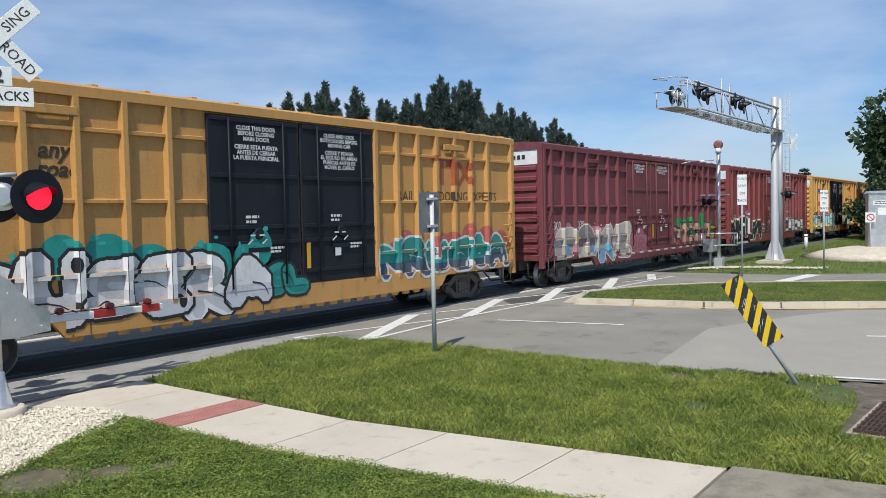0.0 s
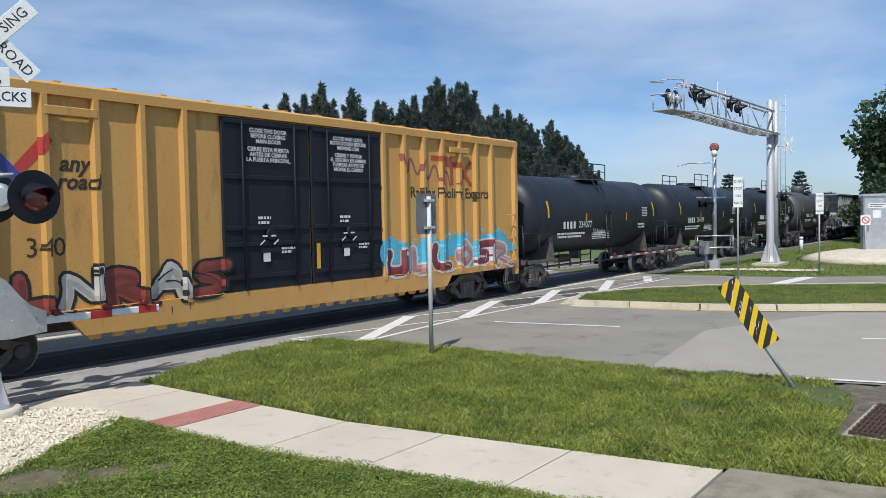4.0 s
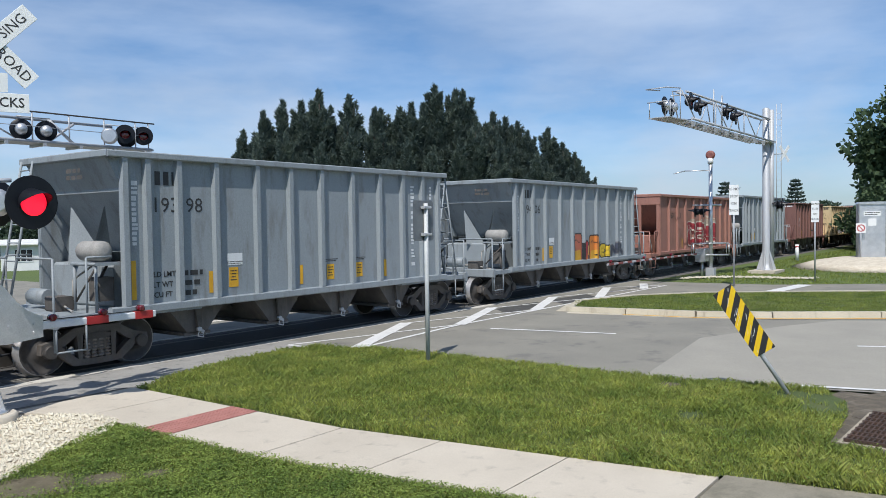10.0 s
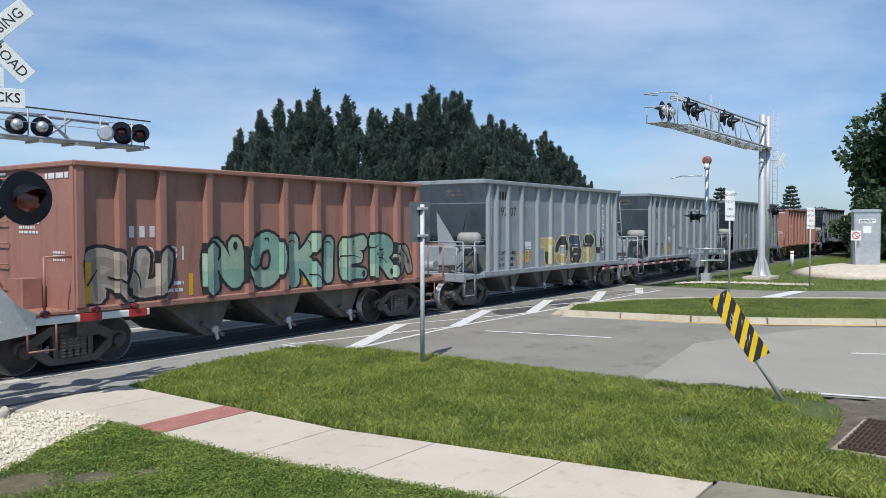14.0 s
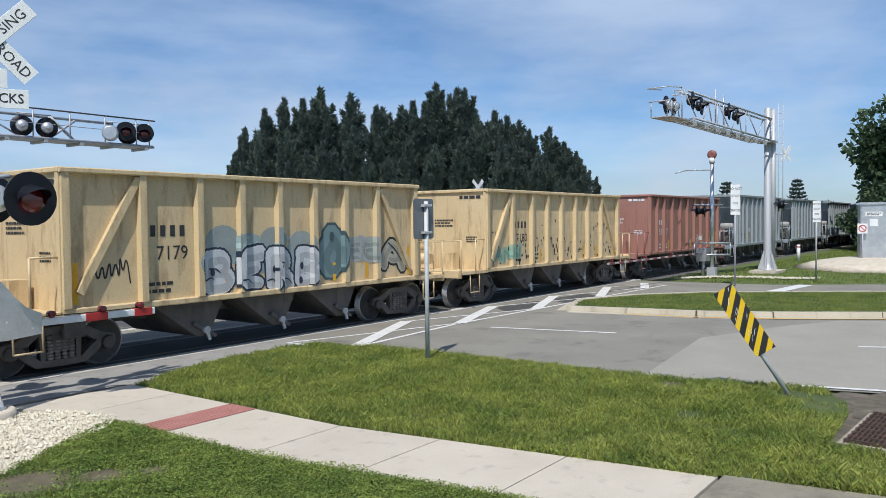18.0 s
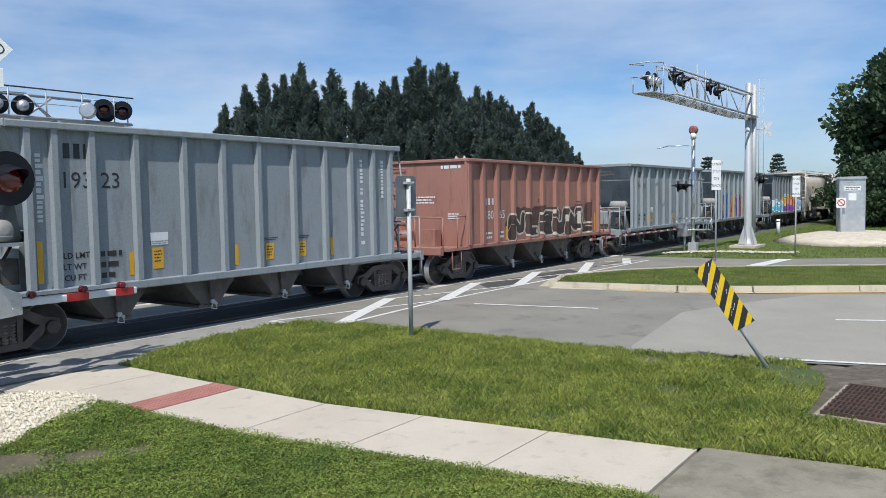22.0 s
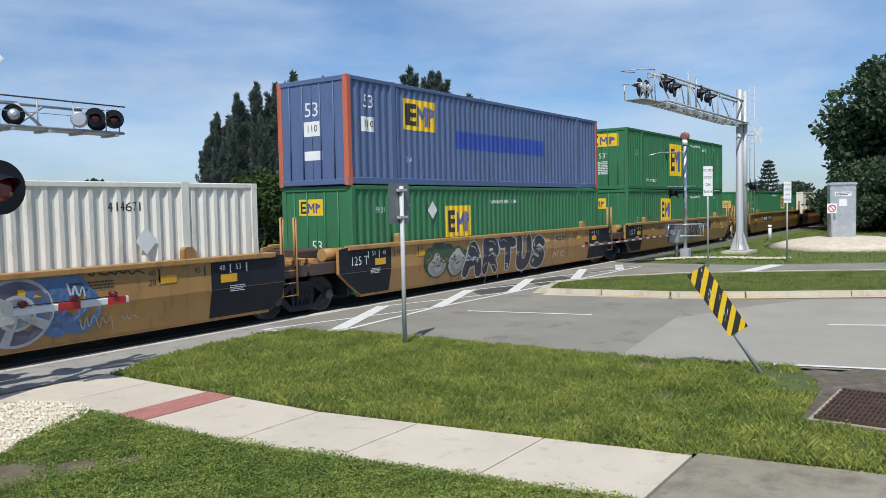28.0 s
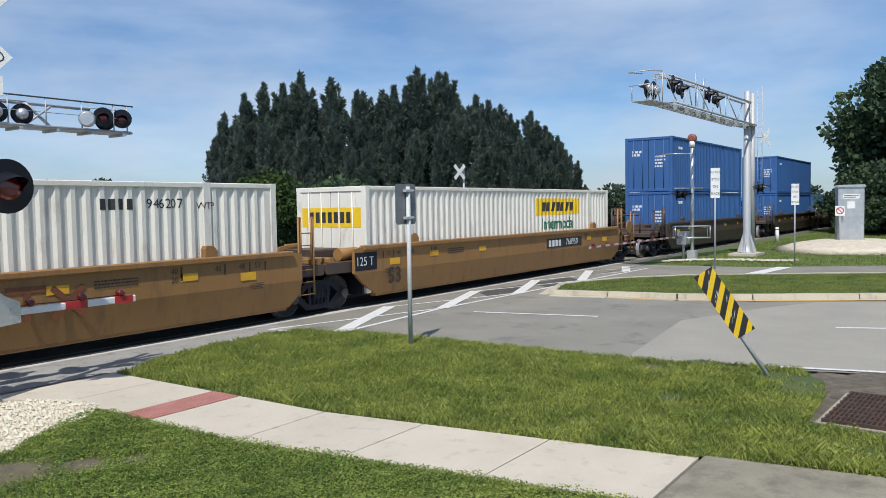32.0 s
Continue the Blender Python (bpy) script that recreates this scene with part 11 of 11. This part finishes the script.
def norfolk(at, height, seed):
    t = thing("norfolk_pine", "slim symmetrical Norfolk pine in the distance", "tree", "distant pines", at=at)
    m = Mesh()
    m.cyl((0, 0, -0.3), (0, 0, height), 0.16, 6, 0.03)
    part("trunk", m, bark, t)
    pts, dirs = [], []
    rs_ = np.random.RandomState(seed)
    tiers = 13
    for i in range(tiers):
        z = height * (0.2 + 0.8 * i / tiers)
        r = height * 0.24 * (1 - i / tiers) + 0.25
        for j in range(7):
            a = 2 * math.pi * j / 7 + i
            for q in np.linspace(0.15, 1, 9):
                pts.append((r * q * math.cos(a), r * q * math.sin(a), z - 0.12 * q * r + 0.25 * q * q * r))
                dirs.append((math.cos(a), math.sin(a), 0.6))
    pts, dirs = np.repeat(np.array(pts), 3, 0), np.repeat(np.array(dirs), 3, 0)
    part("crown", leaf_mesh("crown", cards(pts, dirs, 0.55, 0.14, seed, 0.5), pine_leaf), None, t, "tiers of level branches")
    return t


norfolk((130.9, 16.35, LOW), 11.2, 401)
norfolk((118.4, 24.7, LOW), 10.6, 402)


def palm_tree(at, height, seed):
    t = thing("palm_tree", "small palm with arching fronds near the house", "palm", "palms", at=at)
    m = Mesh()
    m.tube([(0, 0, -0.3), (0.1, 0, height * 0.5), (0.25, 0.1, height)], 0.14, 8)
    part("trunk", m, bark, t)
    rnd_ = random.Random(seed)
    for i in range(13):
        a, up_ = 2 * math.pi * i / 13 + rnd_.uniform(-0.2, 0.2), rnd_.uniform(0.2, 1.1)
        pts, dirs = [], []
        for q in np.linspace(0.1, 1, 14):
            p = (0.25 + 2.2 * q * math.cos(a), 0.1 + 2.2 * q * math.sin(a), height + up_ * 1.6 * q - 2.0 * q * q)
            for s in (-1, 1):
                pts.append(p)
                dirs.append((-math.sin(a) * s + 0.4 * math.cos(a), math.cos(a) * s + 0.4 * math.sin(a), -0.45))
        part("frond", leaf_mesh("frond", cards(np.array(pts), np.array(dirs), 0.55, 0.05, seed + i, 0.15), broad_leaf), None, t)
    return t


palm_tree((34.0, 74.0, LOW), 4.6, 501)
palm_tree((38.5, 72.0, LOW), 5.0, 502)

# low white house across the tracks
wall_white = surface("white_render", (0.72, 0.73, 0.72), 0.85, second=(0.64, 0.65, 0.65), scale=1, fine=30, bump=0.1)
roof_white = surface("white_roof", (0.70, 0.70, 0.68), 0.8, second=(0.58, 0.58, 0.56), scale=2, fine=20, bump=0.2)
glass_dark = surface("dark_window_glass", (0.03, 0.035, 0.045), 0.1, second=(0.02, 0.025, 0.03), scale=1, fine=10, bump=0.0)


def house(at, turn, length, label):
    h = thing("house", label, "house", "houses", at=at, turn=turn)
    m = Mesh()
    m.box(0, length, 0, 8, 0, 2.6)
    part("wall", m, wall_white, h, "white rendered wall")
    m = Mesh()
    m.prism([(-0.6, 2.6), (8.6, 2.6), (8.6, 2.72), (4, 3.15), (-0.6, 2.72)], "x", -0.6, length + 0.6)
    part("roof", m, roof_white, h, "low white roof")
    n = int(length // 4)
    for i in range(n):
        x = 1.2 + i * 4.0
        m = Mesh()
        m.box(x, x + 1.7, -0.05, 0.0, 0.9, 2.2)
        w = part("window", m, white_sign, h, "white framed window")
        for k in range(3):
            m = Mesh()
            m.box(x + 0.08 + k * 0.54, x + 0.54 + k * 0.54, -0.06, -0.05, 0.98, 2.12)
            part("pane", m, glass_dark, w)
    m = Mesh()
    m.box(length * 0.6, length * 0.6 + 0.95, -0.04, 0.0, 0.0, 2.1)
    part("door", m, sign_back, h)
    return h


house((21.5, 67.5, LOW), -28, 26, "long low white house beyond a lawn")
house((47.0, 53.0, LOW), -30, 12, "low white house partly hidden by trees")
sheet("street", [(-60, 40), (60, 8), (62, 14), (-58, 46)], LOW + 0.02, concrete, "pale side street beyond the tracks", "road")
sheet("footpath", [(-60, 32), (58, 15.0), (58, 17), (-60, 34)], LOW + 0.03, concrete, "pale footpath beyond the tracks", "pavement")

# small things beyond the tracks
buck = thing("crossbuck_sign", "white crossbuck on a post beyond the tracks", "crossbuck", "crossing signals", at=(20.4, 8.8, 0))
m = Mesh()
m.cyl((0, 0.05, -0.05), (0, 0.05, 5.0), 0.05, 8)
part("post", m, galv, buck)
crossbuck(buck, (-0.42, 0.03, 4.55), -14, 0.85, False)
rod("bracket", (0, 0.05, 4.55), (-0.42, 0.06, 4.55), 0.03, galv, buck)
fs = thing("road_sign", "grey sign back on a thin post beyond the tracks", "road sign", "road signs", at=(8.9, 16.4, -0.2))
m = Mesh()
m.cyl((0, 0, -0.3), (0, 0, 2.8), 0.035, 8)
part("post", m, galv, fs)
m = Mesh()
m.cbox(-0.35, 0.3, 0.04, 0.05, 2.1, 2.85, 0.004)
part("plate", m, sign_back, fs)


# ---------------------------------------------------------------- what moves
def travelled(t):
    """How far the train has rolled, in metres; it rolls towards -x."""
    return 20.638 * (t - 16) - 0.00712 * (t - 16) ** 2


# ---------------------------------------------------------------- bird
bird = thing("bird", "small dark bird flying over the train", "bird")
m = Mesh()
m.lathe([(-0.10, 0.004), (-0.085, 0.018), (-0.06, 0.026), (-0.04, 0.022), (0.0, 0.036), (0.06, 0.026), (0.11, 0.008)], 10, "x")
part("body", m, signal_black, bird)
m = Mesh()
m.prism([(0.10, 0.012), (0.20, 0.04), (0.185, 0.0), (0.20, -0.04), (0.10, -0.012)], "z", -0.003, 0.003)
part("tail", m, signal_black, bird)
WINGS = []
for sgn in (-1, 1):
    m = Mesh()
    m.prism([(-0.05, 0.0), (-0.045, sgn * 0.09), (0.03, sgn * 0.21), (0.045, sgn * 0.17), (0.04, sgn * 0.06), (0.05, 0.0)], "z", -0.004, 0.004)
    WINGS.append((part("wing", m, signal_black, bird), sgn))


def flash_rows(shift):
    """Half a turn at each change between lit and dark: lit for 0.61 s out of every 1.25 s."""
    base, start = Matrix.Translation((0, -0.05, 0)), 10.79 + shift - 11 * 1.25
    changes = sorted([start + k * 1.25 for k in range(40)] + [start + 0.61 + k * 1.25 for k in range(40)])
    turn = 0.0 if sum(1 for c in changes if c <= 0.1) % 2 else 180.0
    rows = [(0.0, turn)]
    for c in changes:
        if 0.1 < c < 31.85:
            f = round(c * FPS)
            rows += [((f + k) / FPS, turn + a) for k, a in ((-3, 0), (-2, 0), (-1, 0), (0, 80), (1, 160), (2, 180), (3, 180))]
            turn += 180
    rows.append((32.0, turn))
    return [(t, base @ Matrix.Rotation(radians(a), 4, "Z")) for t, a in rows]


def motions():
    walk(bird, [(t, pose(x, y, z, 0, 0, turn)) for t, x, y, z, turn in (
        (0, 130, 6, 0.08, 0), (18, 130, 6, 0.08, 0), (22.4, 50.5, 2.8, 2.9, 4), (22.7, 37.2, 2.6, 4.9, 0), (22.8, 34.7, 2.6, 5.65, 0), (22.9, 32.3, 2.6, 5.85, 0), (23.0, 29.7, 2.6, 6.0, 0),
        (23.1, 27.5, 2.6, 5.8, 0), (23.2, 25.6, 2.6, 4.7, 0), (23.3, 23.4, 2.6, 3.6, 0), (23.6, 17.5, 3.0, 2.2, -8), (32, -150, 24, 2.0, -8))])
    for wing, sgn in WINGS:
        walk(wing, [(0, pose(0, 0, 0.015))] + [(22 + k / 15, pose(0, 0, 0.015, sgn * (38 if k % 2 else -12))) for k in range(25)] + [(32, pose(0, 0, 0.015))])
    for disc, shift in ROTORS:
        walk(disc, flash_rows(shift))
    for ob, s in CARS:
        walk(ob, [(t, pose(s - travelled(t), 0, 0)) for t in range(0, 33, 2)])
    steps = [k / FPS for k in range(32 * FPS + 1)]
    for dx, wheels in WHEELS.items():
        walk(wheels[0], [(t, Matrix.Translation((dx, 0, 0.457)) @ Matrix.Rotation(-(travelled(t) - travelled(0)) / 0.457, 4, "Y")) for t in steps])
        keys = wheels[0].animation_data
        for w in wheels[1:]:
            w.rotation_mode = "QUATERNION"
            mine = w.animation_data_create()
            mine.action = keys.action
            mine.action_slot = keys.action_slot


motions()
